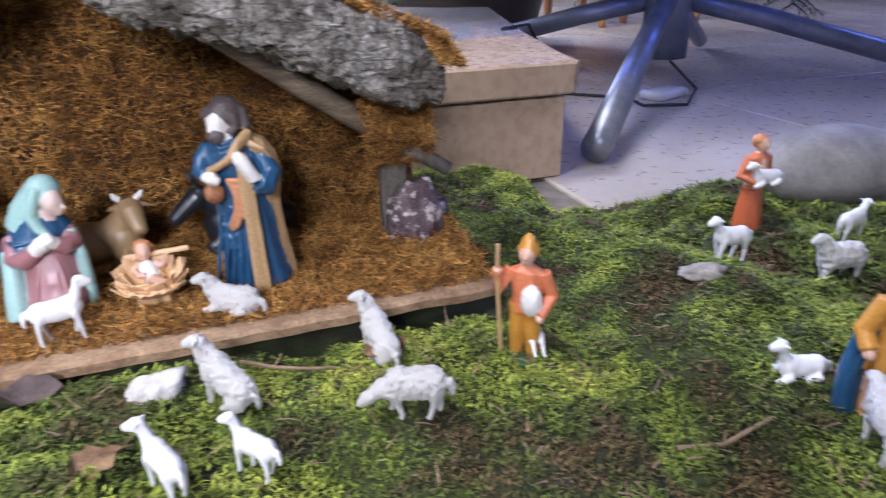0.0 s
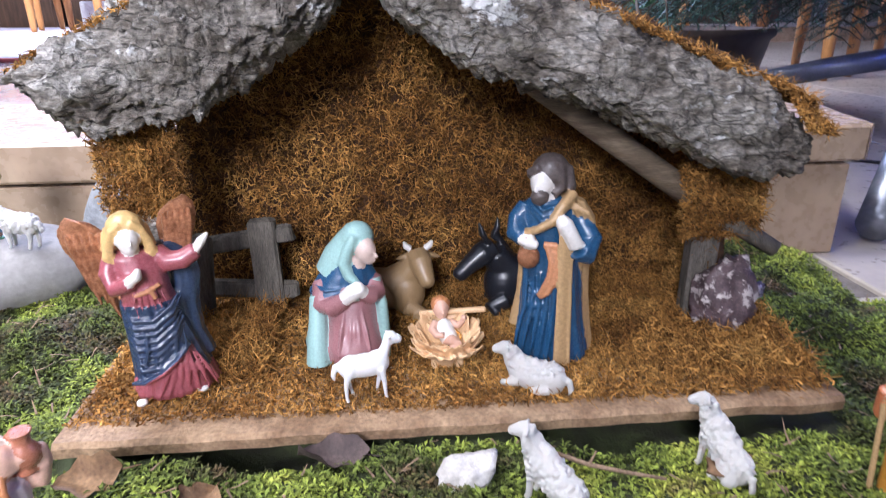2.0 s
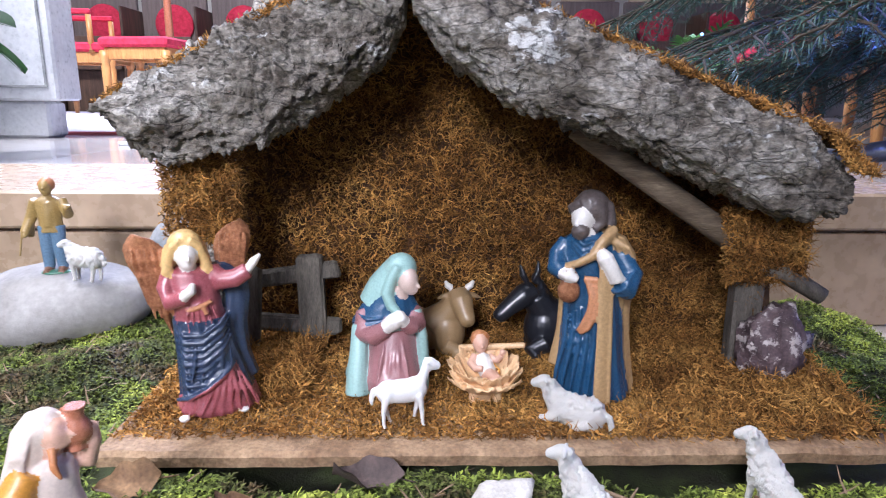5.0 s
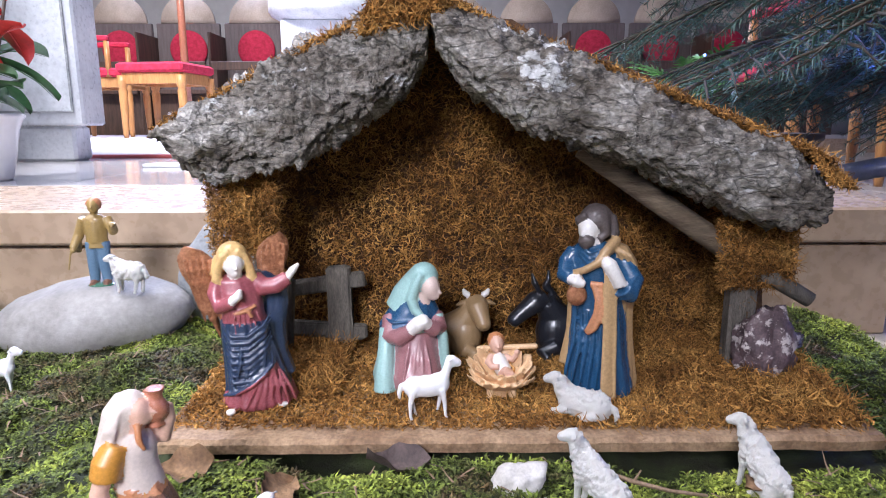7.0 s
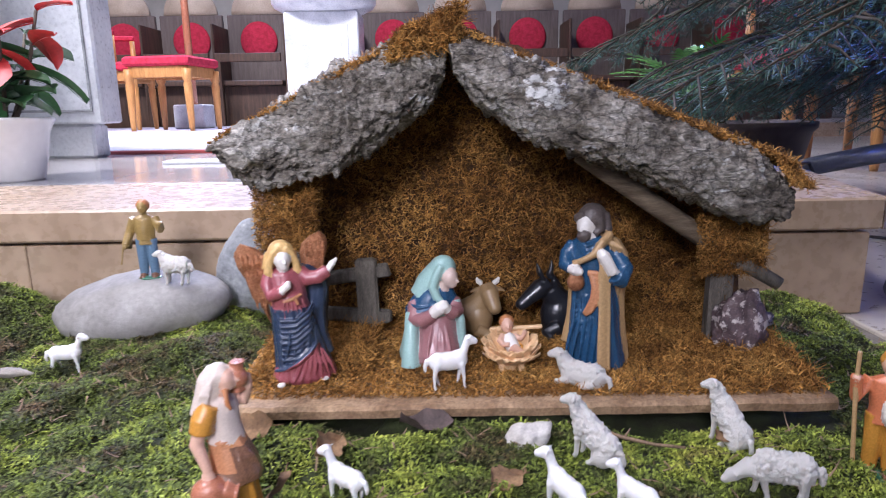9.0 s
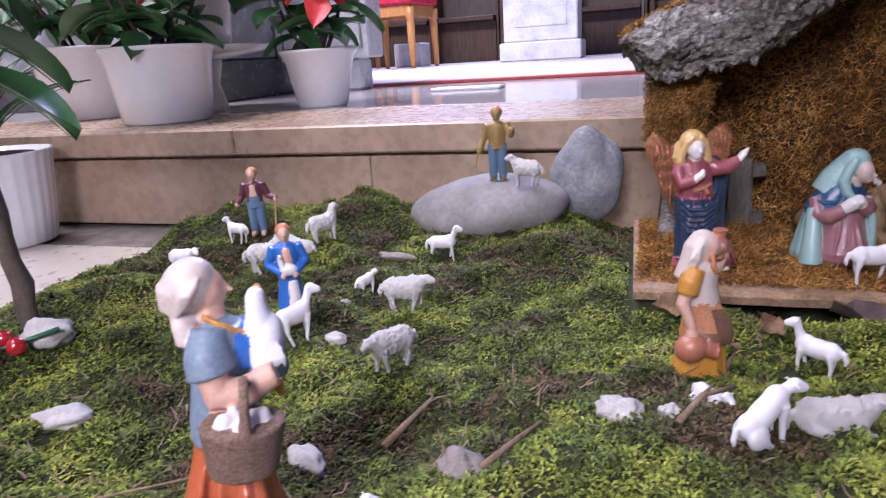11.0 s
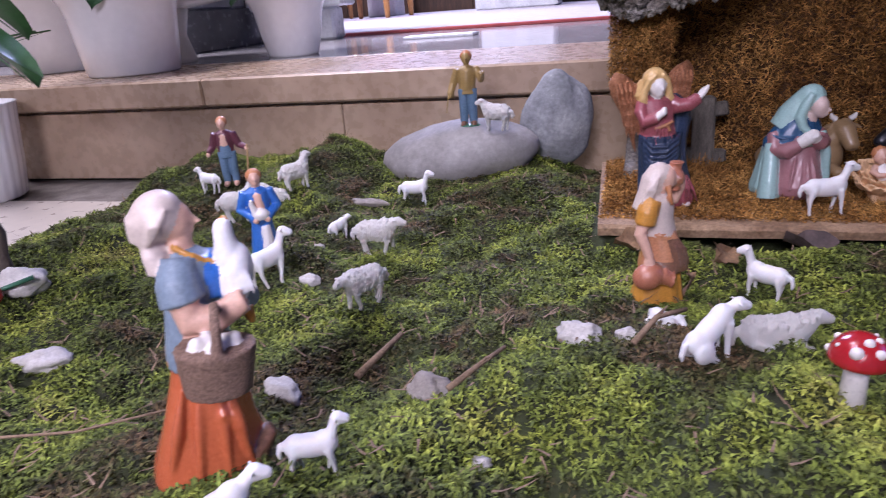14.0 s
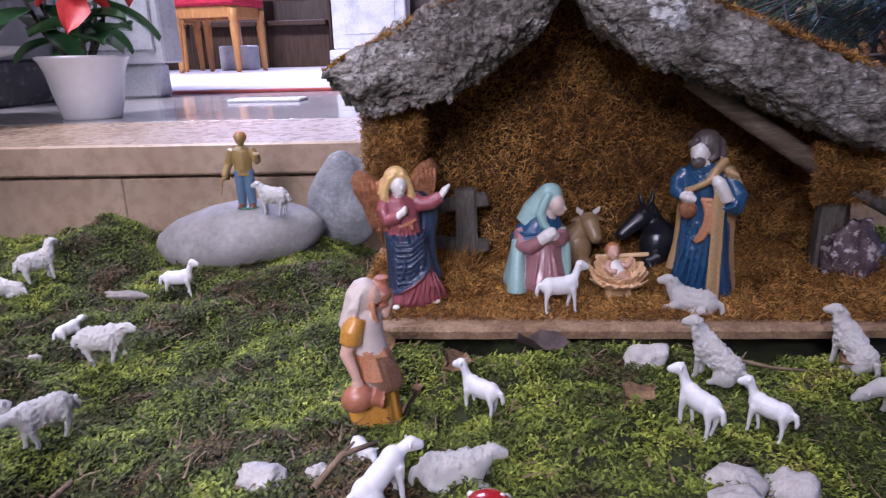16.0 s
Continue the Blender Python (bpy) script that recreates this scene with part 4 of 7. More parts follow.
twig([(0.052, -0.405, 0.01), (0.072, -0.418, 0.012), (0.092, -0.422, 0.01), (0.11, -0.434, 0.008)], 0.0016, "thin reddish twig on moss")
twig([(-0.372, -0.588, 0.006), (-0.364, -0.570, 0.01), (-0.352, -0.552, 0.013)], 0.0027, "broken pale brown stick in moss")
twig([(-0.302, -0.625, 0.006), (-0.290, -0.608, 0.01), (-0.276, -0.590, 0.012)], 0.0019, "thin brown stick in moss")
twig([(-0.56, -0.70, 0.008), (-0.50, -0.68, 0.01), (-0.455, -0.655, 0.012), (-0.43, -0.64, 0.01)], 0.0009, "long thin grey twig on moss")
twig([(-0.205, -0.575, 0.01), (-0.192, -0.563, 0.016), (-0.175, -0.552, 0.018)], 0.002, "dark bent twig in moss")
twig([(-0.66, -0.43, 0.008), (-0.62, -0.42, 0.01), (-0.57, -0.43, 0.01)], 0.0014, "long thin grey twig on moss")
twig([(0.29, -0.545, 0.005), (0.315, -0.555, 0.008), (0.34, -0.562, 0.008)], 0.0018, "dry broken twig in moss")


# ---- painted figures ----
SKIN = paint("skin_paint", (0.66, 0.40, 0.29), 0.4, 0.08)
PALESKIN = paint("pale_skin_paint", (0.66, 0.5, 0.43), 0.35, 0.06)
IVORY = paint("ivory_paint", (0.78, 0.74, 0.69), 0.3, 0.06)
TEAL = paint("teal_paint", (0.34, 0.53, 0.49), 0.32, 0.1)
NAVY = paint("navy_paint", (0.022, 0.04, 0.085), 0.28, 0.25, 0.5)
BLUE = paint("blue_paint", (0.016, 0.075, 0.165), 0.27, 0.2, 0.5)
MAUVE = paint("mauve_paint", (0.33, 0.15, 0.155), 0.28, 0.12, 0.4)
ROSE = paint("rose_paint", (0.33, 0.085, 0.1), 0.28, 0.18, 0.4)
BLOND = paint("blond_paint", (0.66, 0.43, 0.17), 0.4, 0.15)
COPPER = material("copper_paint", [(0.35, (0.3, 0.12, 0.055)), (0.65, (0.52, 0.24, 0.12))], 0.35, 60, 4, 0.6, 260, metal=0.6, fine=0.2)
GREYHAIR = paint("grey_brown_hair_paint", (0.1, 0.078, 0.072), 0.45, 0.25, 0.1)
TAN = paint("tan_paint", (0.47, 0.3, 0.14), 0.4, 0.16, 0.2)
ROPE = paint("rope_paint", (0.5, 0.22, 0.1), 0.45, 0.2, 0.1)
STRAW = paint("straw_cream_paint", (0.72, 0.47, 0.25), 0.4, 0.2, 0.1)
COWHIDE = paint("cow_brown_paint", (0.34, 0.22, 0.105), 0.4, 0.14, 0.2)
BLACKHIDE = paint("black_hide_paint", (0.012, 0.014, 0.02), 0.3, 0.3, 0.5)
ORANGE = paint("orange_paint", (0.5, 0.115, 0.04), 0.25, 0.1, 0.5)
OCHRE = paint("ochre_paint", (0.55, 0.25, 0.035), 0.32, 0.16, 0.3)
BROWN = paint("brown_paint", (0.19, 0.09, 0.05), 0.3, 0.35, 0.4)
CLAY = paint("terracotta_paint", (0.42, 0.155, 0.085), 0.28, 0.16, 0.4)
LINEN = paint("linen_veil_paint", (0.62, 0.52, 0.45), 0.4, 0.08, 0.2)
GREYBLUE = paint("grey_blue_paint", (0.19, 0.25, 0.31), 0.4, 0.16, 0.2)
BASKET = material("wicker_paint", [(0.35, (0.13, 0.075, 0.05)), (0.65, (0.3, 0.19, 0.135))], 0.55, 120, 4, 0.5, 500, fine=0.25)
AZURE = paint("azure_paint", (0.03, 0.15, 0.5), 0.3, 0.15, 0.4)
AUBURN = paint("auburn_hair_paint", (0.5, 0.2, 0.075), 0.4, 0.18, 0.2)
WINE = paint("wine_paint", (0.12, 0.03, 0.045), 0.35, 0.2, 0.3)
JEANS = paint("denim_paint", (0.11, 0.19, 0.28), 0.45, 0.3, 0.1)
GOLD = paint("olive_gold_paint", (0.32, 0.21, 0.065), 0.4, 0.25, 0.3)
GREENB = paint("green_base_paint", (0.03, 0.13, 0.07), 0.4, 0.25, 0.3)
CORAL = paint("coral_paint", (0.62, 0.19, 0.08), 0.35, 0.15, 0.3)
REDGLOSS = paint("red_gloss_paint", (0.4, 0.012, 0.016), 0.15, 0.15, 0.7)


def head(s, c, r, skin, face=(0, -1, 0)):
    """A plain head with nose and chin, looking along face."""
    c, f = Vector(c), Vector(face).normalized()
    s.ball(c, (r * 0.84, r * 0.9, r * 1.08), skin, None, 18, 12)
    s.ball(c + f * r * 0.28 + Vector((0, 0, -r * 0.5)), r * 0.58, skin, None, 12, 8)
    s.tube([c + f * r * 0.78 + Vector((0, 0, r * 0.3)), c + f * r * 1.12 + Vector((0, 0, -r * 0.12)), c + f * r * 0.8 + Vector((0, 0, -r * 0.24))], [r * 0.09, r * 0.17, r * 0.1], skin, 8)
    s.ball(c + f * r * 0.78 + Vector((0, 0, -r * 0.5)), r * 0.16, skin, None, 8, 6)


def place_figure(name, s, x, y, z, rz, h, label, category="figurine", lean=(0, 0), slim=1.0, fine=0.0085, repaint=None, relax=2, taper=0.0, rise=0.0, sway=0.0):
    s.v = [(x0 * (1 - taper * z0) + sway * z0, y0 * (1 - taper * z0), z0 + rise * math.sin(math.pi * max(0.0, min(1.0, z0)))) for x0, y0, z0 in s.v]
    ob = tagged(new(name, moulded(s, fine, relax, repaint=repaint)), label, category)
    ob.matrix_world = pose(x, y, z, lean[0], lean[1], rz)
    ob.scale = (h * slim, h * (0.4 + 0.6 * slim), h)
    return ob


def fold(s, pts, r, mat):
    """A soft cloth pleat that fades out at both ends."""
    s.tube(pts, [r * 0.25] + [r] * (len(pts) - 2) + [r * 0.3], mat, 8, 0.9)


def wing(s, pivot, out, top, width, drop, tip):
    """A curved feathered wing: rows of overlapping quills on a thin shell."""
    rows = []
    px, py, pz = pivot
    for i in range(21):
        u = i / 20
        w = width * (0.50 + 0.5 * math.sin(math.pi * min(1.0, u * 1.6 + 0.12))) * (1 - u ** 2.2 * 0.88)
        if u < 0.12:
            w *= 0.55 + 0.45 * math.sin(math.pi / 2 * u / 0.12)
        cx = px + out * (1 - u) ** 0.9 + tip * u
        z = pz + top - (top + drop) * u
        row = []
        for j in range(16):
            a = 2 * math.pi * j / 16
            v = math.cos(a)
            row.append((cx + w * v, py + 0.03 * v * v - 0.02 * math.sin(math.pi * u) + 0.014 * math.sin(a), z + 0.018 * v * out / abs(out)))
        rows.append(row)
    s.grid(rows, COPPER)
    for r0, n in ((0.16, 5), (0.30, 5), (0.44, 5), (0.58, 4)):
        for k in range(n):
            v = -0.8 + 1.6 * (k + 0.5) / n
            w = width * (1 - r0 ** 2.2)
            cx = px + out * (1 - r0) ** 0.9 + tip * r0
            z = pz + top - (top + drop) * r0
            s.tube([(cx + w * v * 0.95, py - 0.022, z + 0.03), (cx + w * v * 0.92 + 0.2 * (tip - out) * 0.3, py - 0.036, z - 0.03), (cx + w * v * 0.85 + 0.4 * (tip - out) * 0.3, py - 0.026, z - 0.105)], [0.008, 0.014, 0.006], COPPER, 7)


def angel():
    s = Sculpt()
    s.loft([(0.0, 0.01, 0, 0.20, 0.14), (0.03, 0.01, 0, 0.215, 0.15), (0.1, 0.005, 0, 0.19, 0.135), (0.25, -0.02, 0, 0.165, 0.125), (0.42, -0.05, 0, 0.145, 0.12), (0.52, -0.06, 0, 0.135, 0.11)], NAVY, 80, 11, 0.05, 0.4, second=0.7)
    for k in range(9):
        z = 0.53 - 0.036 * k
        fold(s, [(-0.195 + 0.002 * k, -0.02, z - 0.01), (-0.15, -0.10, z - 0.075 - 0.004 * k), (-0.06, -0.132, z - 0.075 - 0.002 * k), (0.03, -0.118, z - 0.02), (0.085, -0.07, z + 0.045)], 0.0125 + 0.003 * math.sin(k * 1.9), NAVY)
    for k in range(5):
        x = -0.11 + 0.045 * k
        fold(s, [(x * 0.9, -0.118, 0.42), (x * 1.0, -0.127, 0.30), (x * 1.1 - 0.02, -0.132, 0.17)], 0.010, NAVY)
    for k in range(7):
        x = -0.10 + 0.045 * k
        fold(s, [(0.045 + 0.35 * x, -0.118, 0.27 - 0.1 * abs(x)), (0.03 + 0.75 * x, -0.135, 0.13), (0.01 + 1.1 * x, -0.145, 0.02)], 0.013, ROSE)
    s.tube([(-0.205, -0.05, 0.095), (-0.15, -0.125, 0.12), (-0.06, -0.155, 0.165), (0.02, -0.15, 0.225), (0.09, -0.11, 0.29)], [0.014, 0.016, 0.016, 0.016, 0.012], NAVY, 9, 0.8)
    s.loft([(0.15, 0.14, 0.035, 0.085, 0.055), (0.3, 0.11, 0.04, 0.07, 0.06), (0.45, 0.105, 0.045, 0.07, 0.055), (0.6, 0.13, 0.05, 0.07, 0.045), (0.7, 0.12, 0.05, 0.07, 0.04), (0.79, 0.03, 0.045, 0.05, 0.035)], NAVY, 36, 6, 0.08, 0.3)
    s.loft([(0.46, -0.06, 0, 0.125, 0.105), (0.55, -0.065, 0, 0.118, 0.1), (0.62, -0.075, 0, 0.12, 0.1), (0.7, -0.09, 0, 0.122, 0.1), (0.77, -0.1, 0, 0.11, 0.08), (0.8, -0.1, 0, 0.05, 0.05)], ROSE, 40, 9, 0.025, second=0.5)
    for k in range(6):
        fold(s, [(-0.12 + 0.022 * k, -0.098, 0.62), (-0.125 + 0.026 * k, -0.105, 0.57), (-0.13 + 0.03 * k, -0.11, 0.51)], 0.007, ROSE)
    s.tube([(-0.13, -0.095, 0.585), (-0.07, -0.112, 0.60), (0.0, -0.098, 0.625)], [0.01, 0.012, 0.01], ROPE, 8, 0.8)
    s.tube([(-0.05, -0.112, 0.60), (-0.03, -0.12, 0.56)], [0.01, 0.006], ROPE, 7)
    s.tube([(-0.1, -0.03, 0.76), (-0.105, -0.035, 0.83)], [0.042, 0.04], IVORY, 10)
    head(s, (-0.107, -0.05, 0.862), 0.066, IVORY, (0.12, -1, -0.12))
    s.ball((-0.108, 0.0, 0.9), (0.087, 0.086, 0.088), BLOND, None, 22, 14, 0.06, 5)
    for k in (-1, 1):
        s.tube([(-0.107 + 0.02 * k, -0.07, 0.945), (-0.107 + 0.062 * k, -0.058, 0.91), (-0.107 + 0.086 * k, -0.04, 0.84), (-0.107 + 0.095 * k, -0.035, 0.78), (-0.107 + 0.075 * k, -0.045, 0.745)], [0.016, 0.02, 0.025, 0.03, 0.012], BLOND, 10)
        s.tube([(-0.107 + 0.06 * k, 0.03, 0.9), (-0.107 + 0.08 * k, 0.04, 0.8), (-0.107 + 0.06 * k, 0.05, 0.72)], [0.04, 0.045, 0.02], BLOND, 10)
    s.tube([(-0.195, -0.01, 0.76), (-0.215, -0.03, 0.70), (-0.195, -0.07, 0.63), (-0.13, -0.12, 0.665)], [0.042, 0.046, 0.046, 0.04], ROSE, 14)
    s.tube([(-0.14, -0.115, 0.66), (-0.095, -0.135, 0.70), (-0.085, -0.13, 0.735)], [0.034, 0.036, 0.016], IVORY, 12, 0.75)
    s.tube([(0.0, 0.0, 0.765), (0.055, -0.04, 0.715), (0.12, -0.065, 0.725), (0.185, -0.075, 0.765)], [0.046, 0.056, 0.05, 0.043], ROSE, 14)
    s.tube([(0.18, -0.075, 0.76), (0.215, -0.08, 0.81), (0.25, -0.08, 0.845)], [0.036, 0.04, 0.014], IVORY, 12, 0.6)
    for k in (0.115, -0.18):
        s.ball((k, -0.125, 0.016), (0.03, 0.03, 0.018), IVORY, None, 12, 8)
    wing(s, (-0.12, 0.075, 0.78), -0.19, 0.17, 0.115, 0.40, -0.07)
    wing(s, (0.06, 0.085, 0.80), 0.08, 0.195, 0.105, 0.34, 0.02)
    return s


def angel_paint(p, mat):
    if mat is NAVY and p.y < 0.02 and p.z < 0.09 + (p.x + 0.2) * 0.62 and p.x < 0.09 + 0.34 * (0.29 - p.z) + (0.1 if p.z < 0.12 else 0):
        return ROSE
    return mat


def joseph():
    s = Sculpt()
    s.loft([(0, 0.015, 0, 0.165, 0.125), (0.03, 0.015, 0, 0.172, 0.13), (0.2, 0.005, 0, 0.148, 0.118), (0.4, 0, 0, 0.135, 0.11), (0.56, -0.01, 0, 0.125, 0.1, 0.5), (0.7, -0.02, 0, 0.13, 0.095, 0.3), (0.765, -0.03, 0, 0.115, 0.08, 0.2), (0.81, -0.03, 0, 0.055, 0.05, 0.2)], BLUE, 72, 9, 0.06, 0.5, second=0.45)
    for k in range(6):
        x = -0.13 + 0.035 * k
        fold(s, [(x * 0.8, -0.108, 0.5 - 0.02 * k), (x * 0.95 + 0.01, -0.118, 0.3), (x * 1.1, -0.128, 0.16), (x * 1.15 - 0.01, -0.135, 0.03)], 0.013, BLUE)
    for k in range(3):
        fold(s, [(-0.13, -0.07, 0.45 - 0.05 * k), (-0.06, -0.12, 0.36 - 0.06 * k), (0.01, -0.115, 0.40 - 0.07 * k)], 0.012, BLUE)
        fold(s, [(-0.11, -0.07, 0.79 - 0.02 * k), (-0.05, -0.1, 0.755 - 0.03 * k), (0.01, -0.08, 0.78 - 0.02 * k)], 0.012, BLUE)
    s.loft([(0.0, 0.075, 0.06, 0.13, 0.085), (0.06, 0.075, 0.06, 0.132, 0.085), (0.3, 0.07, 0.055, 0.105, 0.08), (0.45, 0.07, 0.05, 0.1, 0.08), (0.6, 0.09, 0.04, 0.11, 0.085), (0.7, 0.085, 0.03, 0.095, 0.085), (0.78, 0.06, 0.02, 0.07, 0.06), (0.81, 0.03, 0.01, 0.03, 0.04)], TAN, 56, 8, 0.06, 1.2, second=0.4)
    s.loft([(0.12, -0.15, 0.06, 0.05, 0.05), (0.3, -0.12, 0.06, 0.045, 0.05), (0.55, -0.115, 0.06, 0.04, 0.045)], TAN, 24, 4, 0.08)
    s.tube([(0.03, -0.095, 0.73), (0.055, -0.14, 0.66), (0.06, -0.142, 0.45), (0.062, -0.145, 0.25), (0.068, -0.15, 0.0)], [0.036, 0.036, 0.036, 0.038, 0.043], TAN, 14, 0.4)
    s.tube([(0.085, -0.135, 0.55), (0.092, -0.14, 0.3), (0.1, -0.143, 0.02)], [0.008, 0.010, 0.012], TAN, 8)
    s.tube([(-0.13, -0.09, 0.65), (-0.07, -0.125, 0.675), (-0.01, -0.125, 0.71), (0.03, -0.1, 0.77), (0.07, -0.03, 0.805)], [0.024, 0.032, 0.034, 0.042, 0.05], TAN, 14, 0.6)
    for k in range(3):
        fold(s, [(0.03 + 0.03 * k, -0.07, 0.81 - 0.01 * k), (0.085 + 0.03 * k, -0.07, 0.765 - 0.01 * k), (0.12 + 0.03 * k, -0.05, 0.69)], 0.014, TAN)
    s.tube([(-0.125, 0, 0.75), (-0.165, -0.02, 0.69), (-0.165, -0.07, 0.635), (-0.13, -0.11, 0.625)], [0.046, 0.048, 0.05, 0.04], BLUE, 14)
    s.tube([(-0.14, -0.105, 0.625), (-0.1, -0.145, 0.62), (-0.065, -0.15, 0.605)], [0.033, 0.036, 0.018], IVORY, 12, 0.8)
    s.tube([(0.1, -0.02, 0.72), (0.165, -0.06, 0.62), (0.14, -0.115, 0.57), (0.115, -0.135, 0.6)], [0.045, 0.055, 0.056, 0.05], BLUE, 14)
    for k in range(3):
        fold(s, [(0.1, -0.145, 0.54 + 0.02 * k), (0.145, -0.15, 0.55 + 0.03 * k), (0.185, -0.1, 0.6 + 0.03 * k)], 0.011, BLUE)
    s.tube([(0.105, -0.14, 0.61), (0.075, -0.152, 0.67), (0.045, -0.15, 0.715), (0.03, -0.14, 0.745)], [0.034, 0.034, 0.038, 0.018], IVORY, 12)
    s.tube([(-0.04, -0.125, 0.605), (0.02, -0.135, 0.605)], [0.017, 0.017], ROPE, 9)
    s.ball((-0.105, -0.13, 0.545), (0.052, 0.034, 0.055), COPPER, None, 16, 12, 0.08)
    s.tube([(-0.105, -0.13, 0.6), (-0.1, -0.13, 0.64)], [0.034, 0.03], COPPER, 10)
    for k, off in enumerate((0.0, 0.028)):
        pts = [(-0.02 + off, -0.136, 0.59), (0.0 + off, -0.142, 0.53), (-0.005 + off, -0.145, 0.46), (-0.03 + off * 0.6, -0.145, 0.40 - 0.02 * k), (-0.055 + off * 0.3, -0.14, 0.36 - 0.01 * k)]
        s.tube(pts, [0.014, 0.017, 0.017, 0.016, 0.010], ROPE, 8)
    s.tube([(-0.035, -0.02, 0.78), (-0.04, -0.03, 0.85)], [0.045, 0.042], IVORY, 10)
    head(s, (-0.062, -0.045, 0.868), 0.064, IVORY, (-0.45, -1, -0.22))
    s.ball((-0.03, 0.0, 0.915), (0.083, 0.085, 0.08), GREYHAIR, None, 22, 14, 0.07, 6)
    for k in range(5):
        a = -0.4 + 0.5 * k
        s.tube([(-0.03 - 0.03 * math.cos(a), -0.02, 0.98), (-0.03 + 0.075 * math.sin(a), 0.06 * math.cos(a) * 0.6, 0.92), (-0.02 + 0.08 * math.sin(a), 0.055 * math.cos(a), 0.84), (-0.015 + 0.075 * math.sin(a), 0.05 * math.cos(a), 0.81)], [0.02, 0.03, 0.03, 0.014], GREYHAIR, 9)
    s.tube([(-0.075, -0.075, 0.945), (-0.115, -0.055, 0.915), (-0.12, -0.03, 0.89)], [0.02, 0.022, 0.012], GREYHAIR, 9)
    s.tube([(-0.02, -0.065, 0.945), (0.015, -0.05, 0.90), (0.02, -0.045, 0.85), (-0.01, -0.06, 0.82)], [0.022, 0.028, 0.026, 0.02], GREYHAIR, 9)
    s.ball((-0.07, -0.085, 0.815), (0.042, 0.034, 0.036), GREYHAIR, None, 14, 10, 0.12, 6)
    return s


def mary():
    s = Sculpt()
    s.loft([(0, -0.04, 0.05, 0.27, 0.24), (0.06, -0.04, 0.05, 0.275, 0.24), (0.25, -0.02, 0.06, 0.25, 0.2), (0.42, -0.01, 0.06, 0.225, 0.16), (0.55, 0, 0.04, 0.2, 0.14), (0.66, 0.03, 0.02, 0.14, 0.12), (0.72, 0.06, 0, 0.1, 0.1)], TEAL, 64, 9, 0.035, 0.7)
    s.loft([(0.0, 0.03, -0.14, 0.17, 0.13), (0.05, 0.035, -0.15, 0.205, 0.16), (0.12, 0.04, -0.15, 0.205, 0.165), (0.24, 0.04, -0.12, 0.175, 0.14), (0.38, 0.035, -0.09, 0.16, 0.12), (0.55, 0.04, -0.05, 0.13, 0.1)], MAUVE, 64, 5, 0.03, 0.2)
    for x0, x1, z1 in ((-0.02, -0.08, 0.1), (0.03, 0.0, 0.12), (0.07, 0.08, 0.1), (0.1, 0.15, 0.12), (0.05, 0.04, 0.05)):
        fold(s, [(x0, -0.19, 0.41), (0.5 * (x0 + x1), -0.245, 0.26), (x1, -0.305, z1)], 0.016, MAUVE)
    s.loft([(0.44, -0.01, 0.02, 0.24, 0.155), (0.5, -0.005, 0.02, 0.245, 0.165), (0.6, 0.02, 0.02, 0.205, 0.15), (0.68, 0.04, 0.01, 0.15, 0.12), (0.73, 0.06, 0, 0.1, 0.09)], BLUE, 48, 7, 0.035, 0.9, second=0.4)
    for k in range(4):
        fold(s, [(-0.21, -0.05, 0.56 - 0.04 * k), (-0.14, -0.13, 0.54 - 0.04 * k), (-0.03, -0.15, 0.55 - 0.03 * k)], 0.014, BLUE)
    s.tube([(-0.17, 0.0, 0.56), (-0.16, -0.1, 0.42), (-0.1, -0.17, 0.43), (-0.01, -0.215, 0.50)], [0.06, 0.078, 0.07, 0.055], MAUVE, 16)
    s.tube([(0.2, 0.0, 0.56), (0.21, -0.1, 0.49), (0.165, -0.17, 0.50), (0.12, -0.205, 0.54)], [0.06, 0.07, 0.066, 0.05], MAUVE, 16)
    s.tube([(-0.01, -0.215, 0.51), (0.05, -0.235, 0.56), (0.1, -0.225, 0.615)], [0.052, 0.062, 0.03], IVORY, 12)
    s.tube([(0.12, -0.205, 0.54), (0.08, -0.235, 0.58), (0.09, -0.22, 0.63)], [0.045, 0.055, 0.026], IVORY, 12)
    s.tube([(0.06, -0.15, 0.55), (0.07, -0.18, 0.47)], [0.05, 0.04], TEAL, 10)
    s.tube([(0.08, -0.03, 0.64), (0.1, -0.05, 0.76)], [0.075, 0.06], PALESKIN, 12)
    head(s, (0.152, -0.085, 0.805), 0.088, PALESKIN, (0.8, -0.6, -0.28))
    s.ball((0.10, -0.01, 0.872), (0.118, 0.115, 0.122), TEAL, (0, 20, 0), 28, 16)
    s.tube([(0.10, 0.0, 0.93), (0.04, 0.02, 0.83), (-0.02, 0.04, 0.73), (-0.08, 0.05, 0.60)], [0.08, 0.105, 0.125, 0.13], TEAL, 20)
    s.tube([(0.08, -0.105, 0.92), (0.03, -0.105, 0.82), (0.0, -0.10, 0.72), (0.03, -0.12, 0.63), (0.085, -0.145, 0.58)], [0.03, 0.04, 0.045, 0.036, 0.022], TEAL, 12)
    s.tube([(-0.205, -0.06, 0.48), (-0.205, -0.11, 0.3), (-0.215, -0.15, 0.14), (-0.215, -0.17, 0.0)], [0.055, 0.075, 0.09, 0.105], TEAL, 18, 0.9)
    s.tube([(0.215, -0.05, 0.58), (0.25, -0.1, 0.4), (0.255, -0.12, 0.22), (0.25, -0.13, 0.0)], [0.04, 0.05, 0.055, 0.06], TEAL, 14, 0.8)
    return s


def mary_paint(p, mat):
    return NAVY if mat is TEAL and p.z < 0.16 and p.x < -0.2 and p.y > -0.16 else mat


